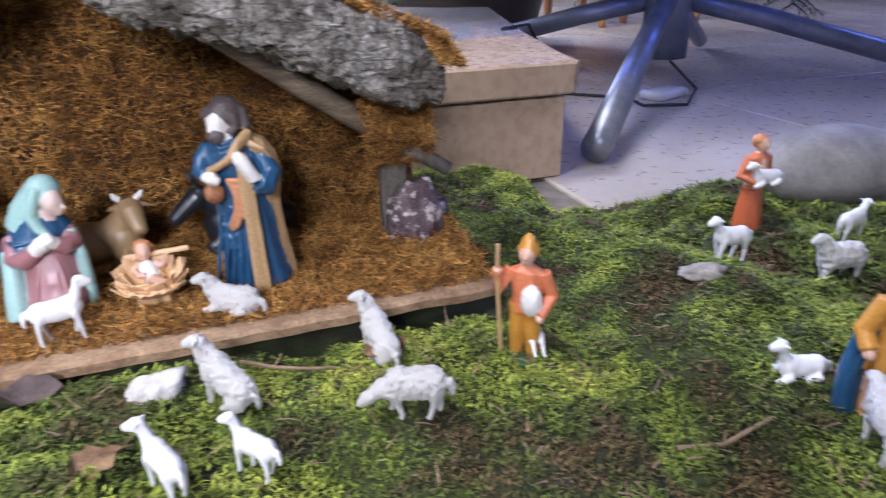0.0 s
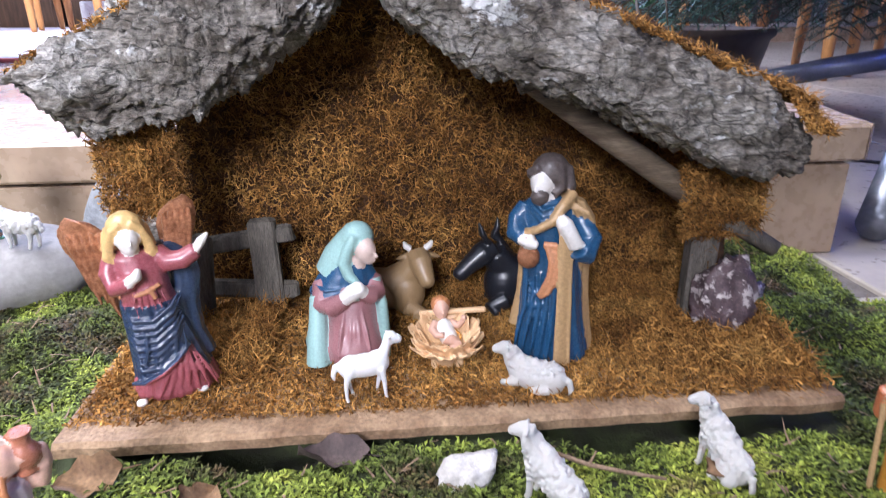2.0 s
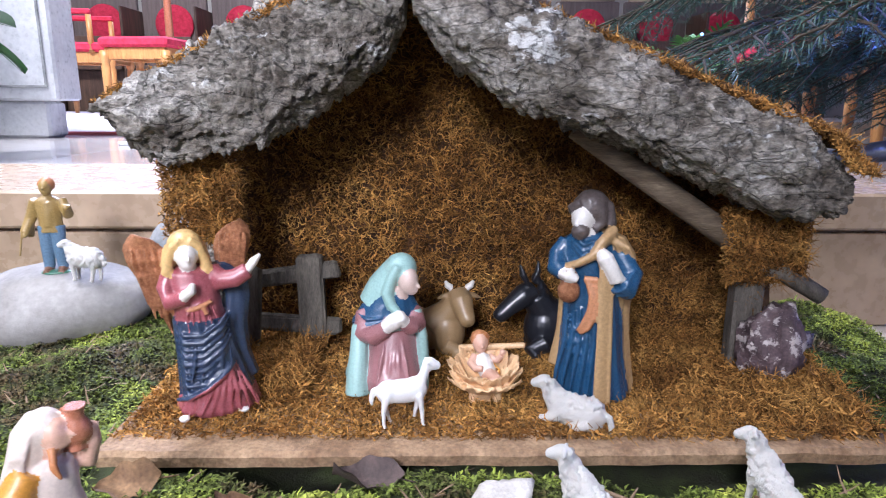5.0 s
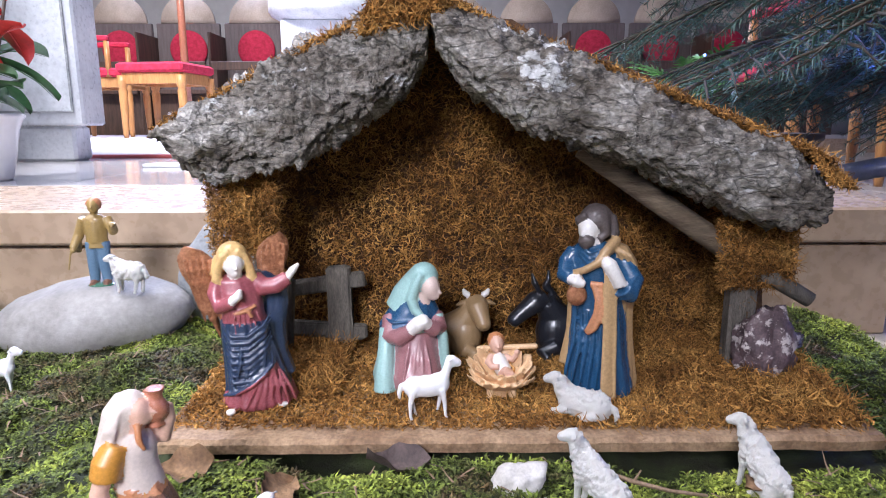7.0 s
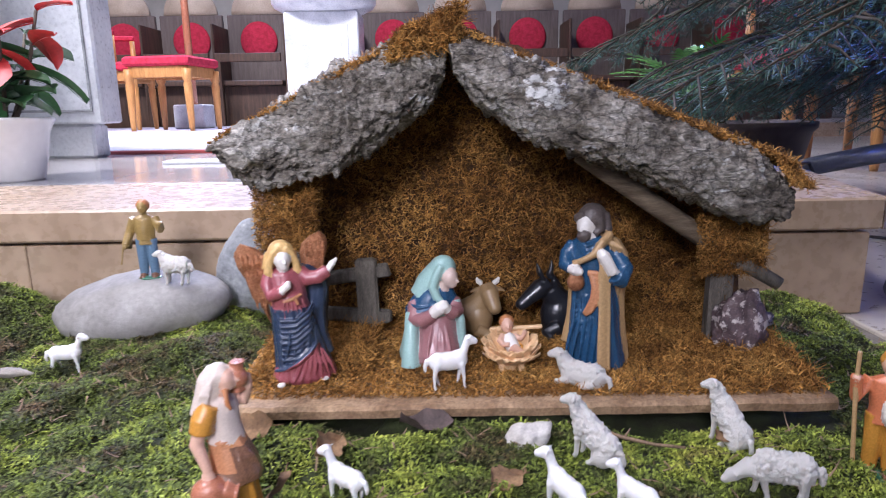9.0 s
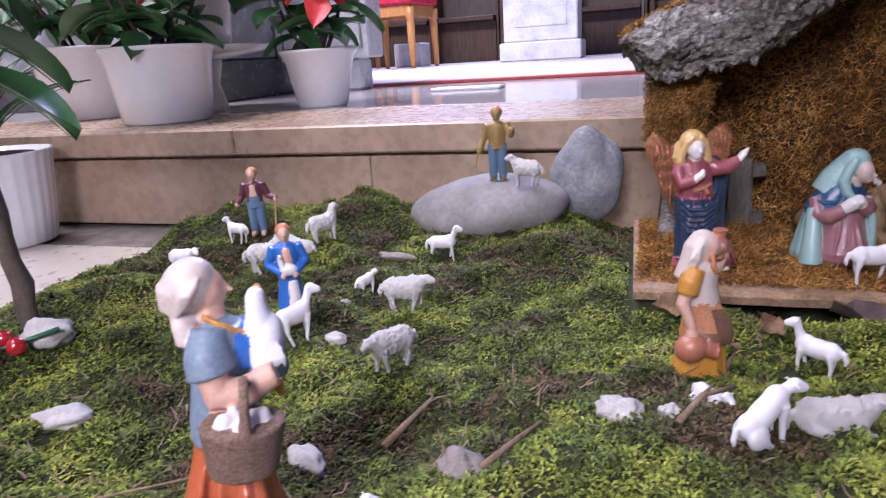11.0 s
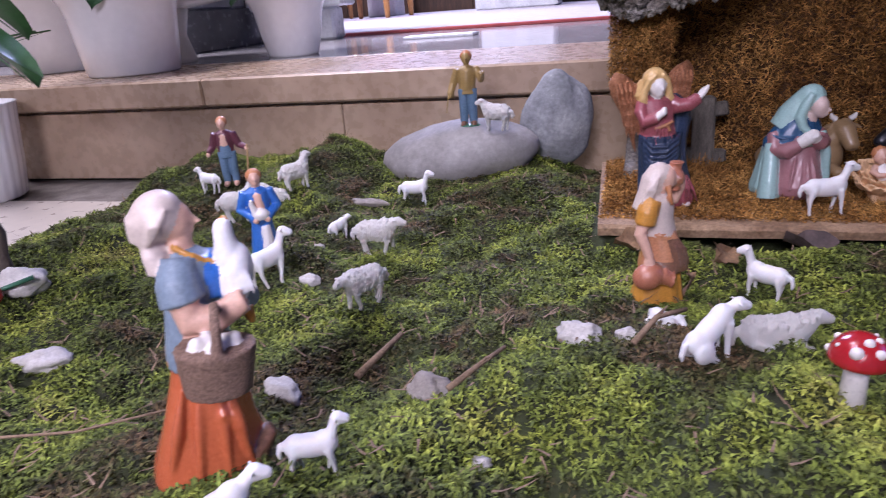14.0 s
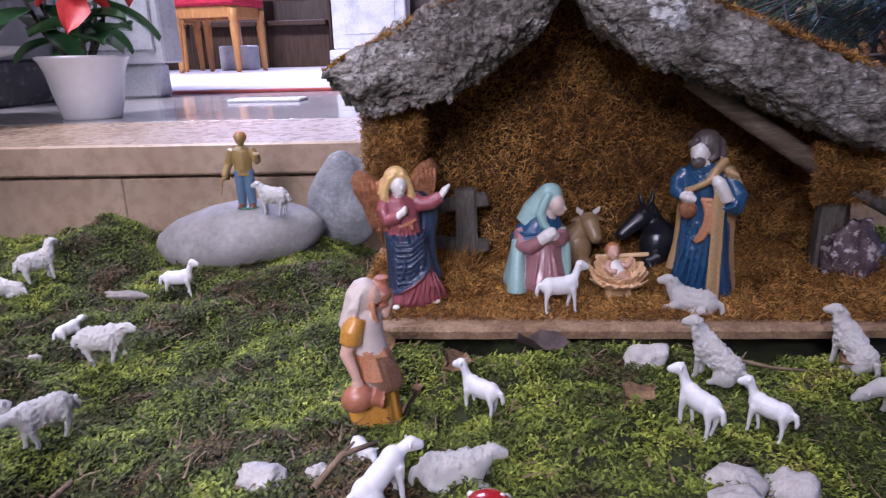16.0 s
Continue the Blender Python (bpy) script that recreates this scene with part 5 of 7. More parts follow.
def manger():
    """A straw crib that opens towards the front: layered ragged leaves on a low foot, one flat bar behind."""
    s = Sculpt()
    s.loft([(0, -0.02, 0.0, 0.20, 0.15), (0.05, -0.02, 0, 0.19, 0.15), (0.14, 0, 0, 0.25, 0.2), (0.26, 0, 0.02, 0.33, 0.26)], STRAW, 40, 7, 0.05)
    for lay, (n, r0, r1, lift, z0) in enumerate(((19, 0.16, 0.50, 0.16, 0.2), (15, 0.12, 0.40, 0.22, 0.24))):
        for k in range(n):
            a = 2 * math.pi * k / n + 0.3 * lay
            up = lift + 0.26 * (0.5 + 0.5 * math.sin(a)) ** 1.3
            rr = r1 * (1 + 0.12 * math.sin(k * 4.1 + lay))
            ca, sa = math.cos(a), math.sin(a)
            rows = []
            for i in range(7):
                u = i / 6
                rad = r0 + (rr - r0) * u
                w = (0.05 + 0.035 * math.sin(math.pi * u)) * (1.0 if i < 6 else 0.75)
                z = z0 - 0.03 + up * u ** 1.4 + 0.012 * math.sin(9 * u + k)
                row = []
                for q in (-1, -0.5, 0, 0.5, 1):
                    row.append((rad * ca - q * w * sa * (1 + u), 0.82 * (rad * sa + q * w * ca * (1 + u)), z + 0.018 * math.cos(q * 5 + k) + (0.02 * (q % 1) if i == 6 else 0)))
                row += [(p[0], p[1], p[2] - 0.03) for p in reversed(row)]
                rows.append(row)
            s.grid(rows, STRAW)
    s.box((-0.36, 0.24, 0.60), (0.56, 0.32, 0.67), STRAW, (0, -5, -8), 0.004, 0.014)
    for x in (-0.16, 0.14):
        s.tube([(x, -0.1, 0.1), (x * 1.15, -0.14, 0.0)], [0.07, 0.05], STRAW, 10)
    return s


def baby():
    s = Sculpt()
    s.tube([(-0.02, 0.12, 0.55), (0.0, 0.02, 0.46), (0.05, -0.12, 0.36)], [0.12, 0.14, 0.13], IVORY, 16)
    head(s, (-0.03, 0.17, 0.76), 0.145, SKIN, (0.05, -1, -0.05))
    s.ball((-0.03, 0.22, 0.81), (0.15, 0.13, 0.135), AUBURN, None, 20, 12, 0.22, 7)
    s.tube([(-0.12, 0.1, 0.58), (-0.2, 0.0, 0.5), (-0.15, -0.12, 0.46), (-0.05, -0.17, 0.48)], [0.06, 0.065, 0.055, 0.045], SKIN, 12)
    s.tube([(0.1, 0.1, 0.56), (0.22, 0.02, 0.52), (0.27, -0.03, 0.62)], [0.055, 0.055, 0.045], SKIN, 12)
    s.ball((0.28, -0.04, 0.67), 0.05, SKIN, None, 10, 8)
    s.tube([(0.0, -0.1, 0.36), (0.06, -0.24, 0.42), (0.14, -0.26, 0.34)], [0.085, 0.08, 0.055], SKIN, 12)
    s.tube([(0.1, -0.1, 0.36), (0.14, -0.24, 0.36), (0.02, -0.3, 0.26)], [0.085, 0.078, 0.055], SKIN, 12)
    s.tube([(0.16, 0.0, 0.46), (0.22, -0.1, 0.42), (0.18, -0.2, 0.28)], [0.018, 0.022, 0.018], OCHRE, 7)
    return s


def cow(hide, horns, ears):
    """A lying animal, one unit high at the head; its head turns to the front and to +x."""
    s = Sculpt()
    s.ball((-0.4, 0.12, 0.32), (0.62, 0.3, 0.32), hide, (0, 0, -12), 26, 16)
    s.ball((0.05, -0.05, 0.34), (0.27, 0.26, 0.36), hide, None, 20, 14)
    s.tube([(-0.12, 0.02, 0.42), (0.08, -0.04, 0.6), (0.2, -0.1, 0.8)], [0.27, 0.22, 0.17], hide, 18)
    if horns:
        s.tube([(0.20, -0.08, 0.9), (0.24, -0.2, 0.82), (0.29, -0.33, 0.66), (0.315, -0.40, 0.57), (0.32, -0.43, 0.54)], [0.15, 0.165, 0.125, 0.105, 0.06], hide, 16)
    else:
        s.tube([(0.22, -0.1, 0.86), (0.34, -0.18, 0.8), (0.52, -0.26, 0.66), (0.64, -0.31, 0.55), (0.67, -0.33, 0.51)], [0.15, 0.155, 0.115, 0.1, 0.06], hide, 16)
    for k in (-1, 1):
        if horns:
            s.tube([(0.22 + 0.1 * k, -0.1, 0.93), (0.22 + 0.22 * k, -0.09, 0.87), (0.22 + 0.31 * k, -0.1, 0.84)], [0.035, 0.062, 0.02], ears, 10, 0.6)
            s.tube([(0.22 + 0.1 * k, -0.1, 0.99), (0.22 + 0.17 * k, -0.1, 1.03), (0.22 + 0.20 * k, -0.11, 1.1)], [0.05, 0.05, 0.02], IVORY, 9)
        else:
            s.tube([(0.24 - 0.03 * k, -0.12 + 0.09 * k, 0.95), (0.25 - 0.1 * k, -0.12 + 0.12 * k, 1.1), (0.27 - 0.12 * k, -0.13 + 0.12 * k, 1.24)], [0.05, 0.075, 0.025], ears, 10, 0.6)
        s.tube([(0.02, -0.05 + 0.22 * k, 0.2), (0.22, -0.14 + 0.2 * k, 0.1), (0.12, -0.28 + 0.16 * k, 0.06)], [0.13, 0.1, 0.06], hide, 12)
    if not horns:
        for i in range(9):
            u = i / 8
            s.tube([(0.22 - 0.34 * u, -0.06 + 0.12 * u, 1.03 - 0.46 * u), (0.12 - 0.34 * u, 0.0 + 0.12 * u, 1.0 - 0.5 * u)], [0.05, 0.03], hide, 7)
    return s


def jug_woman():
    """Walks towards +x; the big jug hangs at her near side, the small one rides on the far shoulder."""
    s = Sculpt()
    s.loft([(0, 0.02, 0, 0.17, 0.15), (0.04, 0.02, 0, 0.172, 0.155), (0.18, 0.03, 0, 0.145, 0.135), (0.34, 0.03, 0, 0.13, 0.12), (0.5, 0.02, 0, 0.105, 0.1)], OCHRE, 60, 10, 0.06, 0.5, second=0.4)
    s.loft([(0.25, 0.05, -0.01, 0.165, 0.15), (0.29, 0.05, -0.01, 0.165, 0.15), (0.4, 0.04, -0.01, 0.135, 0.125), (0.52, 0.01, 0, 0.105, 0.1)], ROPE, 52, 6, 0.04, 2.2)
    for k in range(4):
        fold(s, [(0.07 + 0.01 * k, -0.085, 0.5), (0.10 + 0.025 * k, -0.12 + 0.015 * k, 0.39), (0.13 + 0.03 * k, -0.14 + 0.03 * k, 0.28)], 0.014, ROPE)
    s.loft([(0.49, 0.01, 0, 0.118, 0.108), (0.52, 0.01, 0, 0.115, 0.105), (0.6, 0.0, 0, 0.105, 0.098), (0.69, -0.01, 0, 0.115, 0.1), (0.745, -0.01, 0, 0.1, 0.085), (0.78, 0, 0, 0.05, 0.05)], LINEN, 32, 5, 0.025)
    s.slot(BROWN)
    s.tube([(0.11, -0.06, 0.51), (0.0, -0.115, 0.5), (-0.1, -0.05, 0.505)], [0.007, 0.007, 0.007], ROPE, 7)
    s.tube([(0, 0, 0.75), (0.02, -0.02, 0.84)], [0.048, 0.045], SKIN, 10)
    head(s, (0.045, -0.025, 0.885), 0.07, SKIN, (1, -0.25, -0.02))
    s.ball((0.0, 0.0, 0.908), (0.082, 0.084, 0.085), LINEN, None, 24, 14)
    s.tube([(0.0, 0, 0.95), (-0.045, -0.01, 0.87), (-0.075, -0.015, 0.77), (-0.10, -0.02, 0.66)], [0.06, 0.074, 0.068, 0.076], LINEN, 18, 1.2)
    for k in range(4):
        fold(s, [(-0.02 - 0.02 * k, -0.085, 0.93 - 0.02 * k), (-0.05 - 0.02 * k, -0.1, 0.82), (-0.08 - 0.025 * k, -0.095, 0.69)], 0.008, LINEN)
    s.tube([(0.045, -0.07, 0.83), (0.05, -0.095, 0.76), (0.075, -0.095, 0.70)], [0.02, 0.018, 0.008], AUBURN, 8)
    s.tube([(-0.06, -0.07, 0.74), (-0.10, -0.1, 0.66), (-0.115, -0.105, 0.585)], [0.06, 0.074, 0.072], OCHRE, 16)
    s.tube([(-0.12, -0.105, 0.6), (-0.145, -0.12, 0.52), (-0.11, -0.145, 0.44), (-0.085, -0.16, 0.37)], [0.045, 0.044, 0.036, 0.03], SKIN, 12)
    s.ball((-0.085, -0.165, 0.345), (0.042, 0.03, 0.03), SKIN, None, 10, 8)
    s.ball((-0.09, -0.165, 0.25), (0.105, 0.085, 0.085), CLAY, (0, -12, 0), 24, 16)
    s.tube([(0.0, -0.165, 0.25), (0.055, -0.165, 0.225), (0.075, -0.165, 0.22)], [0.055, 0.045, 0.056], CLAY, 16)
    s.tube([(0.04, 0.07, 0.73), (0.13, 0.08, 0.70), (0.155, 0.06, 0.80), (0.165, 0.05, 0.88)], [0.055, 0.05, 0.045, 0.03], SKIN, 12)
    s.ball((0.115, 0.02, 0.87), (0.066, 0.062, 0.07), CLAY, None, 22, 14)
    s.tube([(0.115, 0.02, 0.92), (0.12, 0.02, 0.965), (0.12, 0.02, 0.985)], [0.04, 0.038, 0.055], CLAY, 16)
    s.tube([(0.11, 0.02, 0.82), (0.11, 0.02, 0.78)], [0.035, 0.045], CLAY, 14)
    return s


def apron_paint(p, mat):
    return BROWN if mat is ROPE and 0.26 < p.z < 0.5 and p.y < 0.06 and p.x > 0.04 + 0.25 * (0.5 - p.z) - 0.12 * (p.z < 0.36) else mat


def goose_woman():
    """Walks towards +x with a goose under the far arm and a basket on the near one."""
    s = Sculpt()
    s.loft([(0.05, -0.005, 0, 0.185, 0.165), (0.09, 0.0, 0, 0.182, 0.16), (0.2, 0.0, 0, 0.145, 0.135), (0.32, 0.005, 0, 0.118, 0.11), (0.4, 0.005, 0, 0.105, 0.1, 0.5)], ORANGE, 80, 5, 0.035, 0.9, second=0.15)
    for x0, x1, y1 in ((-0.06, -0.12, -0.12), (-0.02, -0.03, -0.17), (0.04, 0.06, -0.16), (0.07, 0.13, -0.11)):
        fold(s, [(x0, -0.09, 0.37), (0.5 * (x0 + x1), -0.125, 0.22), (x1, y1, 0.07)], 0.022, ORANGE)
    s.tube([(0.03, -0.06, 0.33), (0.05, -0.125, 0.25), (0.1, -0.1, 0.2)], [0.01, 0.022, 0.01], ORANGE, 9)
    s.tube([(-0.1, 0, 0.03), (0.02, -0.03, 0.04), (0.14, -0.03, 0.09), (0.2, -0.02, 0.14)], [0.10, 0.125, 0.085, 0.035], BROWN, 18, 0.6)
    s.loft([(0.375, 0.0, 0, 0.118, 0.108), (0.42, -0.01, 0, 0.11, 0.1), (0.5, -0.02, 0, 0.095, 0.088), (0.62, -0.01, 0, 0.1, 0.092), (0.72, -0.02, 0, 0.095, 0.085), (0.77, -0.045, 0, 0.045, 0.045)], GREYBLUE, 36, 5, 0.03)
    s.loft([(0.6, 0.05, -0.01, 0.05, 0.07), (0.68, 0.045, -0.01, 0.055, 0.075), (0.74, 0.02, 0, 0.045, 0.06)], AZURE, 20)
    s.tube([(-0.11, -0.03, 0.39), (-0.04, -0.105, 0.375), (0.06, -0.1, 0.37), (0.115, -0.03, 0.37)], [0.011, 0.012, 0.012, 0.011], OCHRE, 8)
    s.tube([(-0.07, -0.055, 0.785), (0.0, -0.07, 0.755), (0.06, -0.05, 0.715)], [0.008, 0.010, 0.008], OCHRE, 7)
    s.tube([(-0.05, 0, 0.74), (-0.05, 0, 0.83)], [0.05, 0.046], SKIN, 12)
    head(s, (-0.06, 0, 0.87), 0.072, SKIN, (1, -0.1, 0.02))
    s.ball((-0.115, 0, 0.895), (0.088, 0.095, 0.1), LINEN, (0, 12, 0), 26, 16)
    s.tube([(-0.09, 0, 0.95), (-0.14, 0, 0.86), (-0.155, -0.01, 0.79)], [0.07, 0.085, 0.05], LINEN, 18)
    s.tube([(-0.145, -0.02, 0.8), (-0.12, -0.045, 0.76), (-0.105, -0.06, 0.70)], [0.034, 0.05, 0.046], LINEN, 12, 0.7)
    for k in range(3):
        fold(s, [(-0.07 - 0.02 * k, -0.085, 0.96 - 0.02 * k), (-0.1 - 0.015 * k, -0.1, 0.88), (-0.13 - 0.01 * k, -0.075, 0.80)], 0.009, LINEN)
    s.tube([(-0.05, -0.06, 0.74), (-0.055, -0.1, 0.67), (-0.04, -0.115, 0.61)], [0.055, 0.07, 0.074], GREYBLUE, 16)
    s.tube([(-0.045, -0.115, 0.63), (-0.02, -0.13, 0.555), (0.06, -0.135, 0.56), (0.15, -0.12, 0.60)], [0.05, 0.052, 0.046, 0.038], SKIN, 14)
    s.tube([(0.03, 0.08, 0.7), (0.1, 0.09, 0.58), (0.17, 0.0, 0.55)], [0.055, 0.055, 0.04], GREYBLUE, 12)
    s.ball((0.125, -0.03, 0.66), (0.062, 0.07, 0.115), SHEEPW, (0, 8, 0), 24, 16)
    for k in range(5):
        fold(s, [(0.085 + 0.02 * k, -0.098, 0.69), (0.09 + 0.022 * k, -0.105, 0.64), (0.1 + 0.022 * k, -0.1, 0.58)], 0.010, SHEEPW)
    s.tube([(0.11, -0.03, 0.72), (0.1, -0.03, 0.79), (0.095, -0.025, 0.84), (0.10, -0.02, 0.865)], [0.054, 0.038, 0.034, 0.026], SHEEPW, 14)
    s.tube([(0.10, 0.0, 0.86), (0.105, 0.05, 0.85)], [0.02, 0.008], OCHRE, 8)
    s.tube([(0.15, -0.06, 0.55), (0.17, -0.07, 0.5)], [0.025, 0.012], OCHRE, 8)
    # the basket on her arm, woven round its stakes
    bx, by = 0.05, -0.20
    s.loft([(0.37, bx, by, 0.088, 0.068), (0.5, bx, by, 0.108, 0.084)], BASKET, 32)
    for i in range(9):
        z, r = 0.372 + 0.0155 * i, 0.094 + 0.0028 * i
        ring = [(bx + r * (1.0 + 0.035 * math.sin(20 * a + (i % 2) * math.pi)) * math.cos(a), by + 0.78 * r * (1.0 + 0.045 * math.sin(20 * a + (i % 2) * math.pi)) * math.sin(a), z) for a in np.linspace(0, 2 * math.pi, 81)]
        s.tube(ring, 0.0085, BASKET, 6)
    s.tube([(bx + 0.01, by - 0.082, 0.49), (bx + 0.008, by - 0.07, 0.57), (bx + 0.005, by, 0.625), (bx + 0.008, by + 0.06, 0.57), (bx + 0.01, by + 0.07, 0.49)], 0.017, BASKET, 9)
    for k in range(5):
        s.ball((bx - 0.055 + 0.028 * k, by - 0.02 + 0.03 * math.sin(k * 2.2), 0.515), (0.026, 0.024, 0.024), IVORY, None, 12, 8)
    return s


def villager(coat, legs, hair, skin, chest=None, dress=False, base=None, arms=((-0.2, -0.06, 0.42), (0.2, -0.06, 0.42))):
    """A small standing villager, one unit high."""
    s = Sculpt()
    if base:
        s.ball((0, 0, 0.005), (0.17, 0.13, 0.03), base, None, 16, 8, 0.1, 3)
    if dress:
        s.loft([(0, 0, 0, 0.165, 0.14), (0.2, 0, 0, 0.14, 0.12), (0.45, 0, 0, 0.105, 0.09), (0.55, 0, 0, 0.1, 0.085)], legs, 32, 7, 0.06, 0.6)
    else:
        for k in (-1, 1):
            s.tube([(0.055 * k, 0, 0.5), (0.06 * k, -0.01, 0.27), (0.065 * k, 0.01, 0.06)], [0.078, 0.062, 0.055], legs, 12)
            s.tube([(0.065 * k, 0.02, 0.05), (0.07 * k, -0.04, 0.03), (0.075 * k, -0.1, 0.02)], [0.045, 0.042, 0.025], BROWN if base else skin, 10)
    s.loft([(0.44, 0, 0, 0.12, 0.09), (0.55, 0, 0, 0.11, 0.085), (0.68, 0, 0, 0.125, 0.09), (0.77, 0, 0, 0.13, 0.08), (0.81, 0, 0, 0.06, 0.05)], coat, 28, 6, 0.04)
    if chest:
        s.loft([(0.5, 0, -0.03, 0.07, 0.07), (0.62, 0, -0.03, 0.075, 0.075), (0.74, 0, -0.025, 0.065, 0.07), (0.8, 0, -0.02, 0.03, 0.04)], chest, 18)
    for k, hand in zip((-1, 1), arms):
        hx, hy, hz = hand
        el = (0.19 * k, 0.02, 0.58) if hz < 0.6 else (0.2 * k, -0.06, 0.62)
        s.tube([(0.12 * k, 0, 0.77), el, (hx, hy, hz)], [0.055, 0.055, 0.046], coat, 10)
        s.ball((hx, hy - 0.01, hz - 0.02), 0.034, skin, None, 10, 8)
    s.tube([(0, 0, 0.79), (0, -0.01, 0.85)], [0.042, 0.04], skin, 10)
    head(s, (0, -0.025, 0.905), 0.075, skin)
    s.ball((0, 0.012, 0.93), (0.083, 0.083, 0.078), hair, None, 18, 10, 0.12, 6)
    return s


def add_lamb(s, at, size, turn, stance="stand"):
    """Moulds a little lamb onto a figure's own mesh."""
    lamb = sheep(SHEEPW, 0, stance, 1.0, 0, 2.0)
    k, base, q = s.slot(SHEEPW), len(s.v), pose(*at, *turn) @ Matrix.Scale(size, 4)
    s.v += [tuple(q @ Vector(p)) for p in lamb.v]
    s.f += [tuple(i + base for i in f) for f in lamb.f]
    s.m += [k] * len(lamb.f)
    return s


BZ = 0.069
place_figure("angel_figurine", angel(), -0.174, -0.335, BZ, 22, 0.120, "painted angel figurine in rose and navy with copper wings", fine=0.0068, repaint=angel_paint)
place_figure("joseph_figurine", joseph(), 0.072, -0.318, BZ, -16, 0.1415, "painted bearded man figurine in blue robe and tan cloak", fine=0.0066)
place_figure("mary_figurine", mary(), -0.066, -0.300, BZ, 4, 0.0955, "painted kneeling woman figurine in teal veil and mauve dress", fine=0.0085, repaint=mary_paint)
place_figure("manger", manger(), 0.001, -0.326, BZ, 0, 0.050, "cream carved manger with ragged straw rim on the board", "manger", fine=0.014, relax=1)
place_figure("infant_figurine", baby(), 0.000, -0.322, BZ + 0.002, 6, 0.044, "painted infant figurine lying in the cream manger", fine=0.013)
place_figure("cow_figurine", cow(COWHIDE, True, COWHIDE), -0.026, -0.243, BZ, 4, 0.055, "light brown lying cow figurine behind the manger", fine=0.016)
dk = place_figure("donkey_figurine", cow(BLACKHIDE, False, BLACKHIDE), 0.058, -0.240, BZ, -8, 0.060, "glossy black lying donkey figurine behind the manger", fine=0.016)
dk.scale.x *= -1
place_figure("water_carrier_figurine", jug_woman(), -0.189, -0.488, float(ground_z(-0.189, -0.488)) - 0.001, 12, 0.100, "painted veiled woman figurine in ochre carrying two clay jugs", fine=0.0088, taper=0.1, rise=0.03, repaint=apron_paint)
place_figure("goose_woman_figurine", goose_woman(), -0.404, -0.694, float(ground_z(-0.404, -0.694)) - 0.004, 32, 0.147, "painted woman figurine in orange skirt holding goose and basket", lean=(0, 5), fine=0.0072, taper=0.2, rise=0.085, sway=0.035)
b = villager(WINE, JEANS, AUBURN, SKIN, SKIN, arms=((-0.25, -0.05, 0.5), (0.3, -0.06, 0.55)))
b.loft([(0.42, 0, -0.01, 0.105, 0.095), (0.6, 0, -0.02, 0.085, 0.085)], JEANS, 20)
b.tube([(0.32, -0.08, 0.6), (0.28, -0.1, 0.25), (0.26, -0.1, 0.0)], 0.016, TAN, 8)
place_figure("shepherd_boy_figurine", b, -0.684, -0.217, float(ground_z(-0.684, -0.217)) + 0.001, 20, 0.086, "painted shepherd boy figurine in wine jacket and blue dungarees")
b = villager(AZURE, AZURE, AUBURN, SKIN, SKIN, True, arms=((-0.06, -0.13, 0.5), (0.06, -0.13, 0.5)))
b.loft([(0.05, 0.02, -0.05, 0.1, 0.11), (0.4, 0.02, -0.03, 0.07, 0.08)], IVORY, 20, 5, 0.05)
b.ball((0.0, -0.13, 0.54), (0.09, 0.06, 0.065), IVORY, None, 16, 10)
b.tube([(-0.05, -0.13, 0.56), (-0.08, -0.13, 0.66), (-0.075, -0.15, 0.71)], [0.04, 0.028, 0.02], IVORY, 10)
place_figure("girl_figurine", b, -0.512, -0.441, float(ground_z(-0.512, -0.441)) + 0.001, 35, 0.081, "painted auburn-haired girl figurine in azure dress holding a goose")
b = villager(GOLD, JEANS, AUBURN, GOLD, GOLD, base=GREENB, arms=((-0.24, -0.05, 0.44), (0.2, -0.1, 0.72)))
b.tube([(-0.13, 0.03, 0.78), (-0.2, 0.05, 0.6), (-0.22, 0.04, 0.38)], [0.05, 0.06, 0.05], GOLD, 10, 0.6)
b.tube([(-0.25, -0.06, 0.5), (-0.3, -0.08, 0.2)], 0.012, GOLD, 6)
place_figure("shepherd_figurine", b, -0.392, -0.128, 0.104, 10, 0.090, "painted shepherd figurine in olive gold shirt standing on the boulder")
place_sheep(-0.354, -0.148, 165, 0.042, "stand", 1, 0.8, 10, 0, 0.101, "cream woolly sheep figurine standing on the boulder", "lambs on the boulder")
b = villager(CORAL, OCHRE, OCHRE, SKIN, None, base=GREENB, arms=((-0.2, -0.1, 0.8), (0.13, -0.1, 0.45)))
b.tube([(-0.2, -0.11, 1.0), (-0.2, -0.11, 0.72), (-0.16, -0.1, 0.1)], 0.018, TAN, 8)
b.tube([(0, 0.0, 0.96), (0, 0.01, 1.02), (0.0, 0.02, 1.06)], [0.07, 0.05, 0.01], OCHRE, 12)
b.ball((0.06, -0.09, 0.56), (0.08, 0.06, 0.13), IVORY, None, 16, 12, 0.12, 6)
add_lamb(b, (0.12, -0.06, 0.03), 0.38, (0, -50, -60))
place_figure("staff_shepherd_figurine", b, 0.236, -0.448, float(ground_z(0.236, -0.448)) - 0.002, -40, 0.088, "painted shepherd figurine in ochre trousers with staff and lamb")
b = villager(CORAL, ORANGE, AUBURN, SKIN, SKIN, True, arms=((-0.12, -0.13, 0.55), (0.12, -0.13, 0.55)))
add_lamb(b, (0.02, -0.12, 0.5), 0.42, (0, 0, 178), "lie")
place_figure("lamb_carrier_figurine", b, 0.540, -0.330, float(ground_z(0.54, -0.33)) + 0.001, 5, 0.093, "painted woman figurine in orange dress carrying a white lamb")
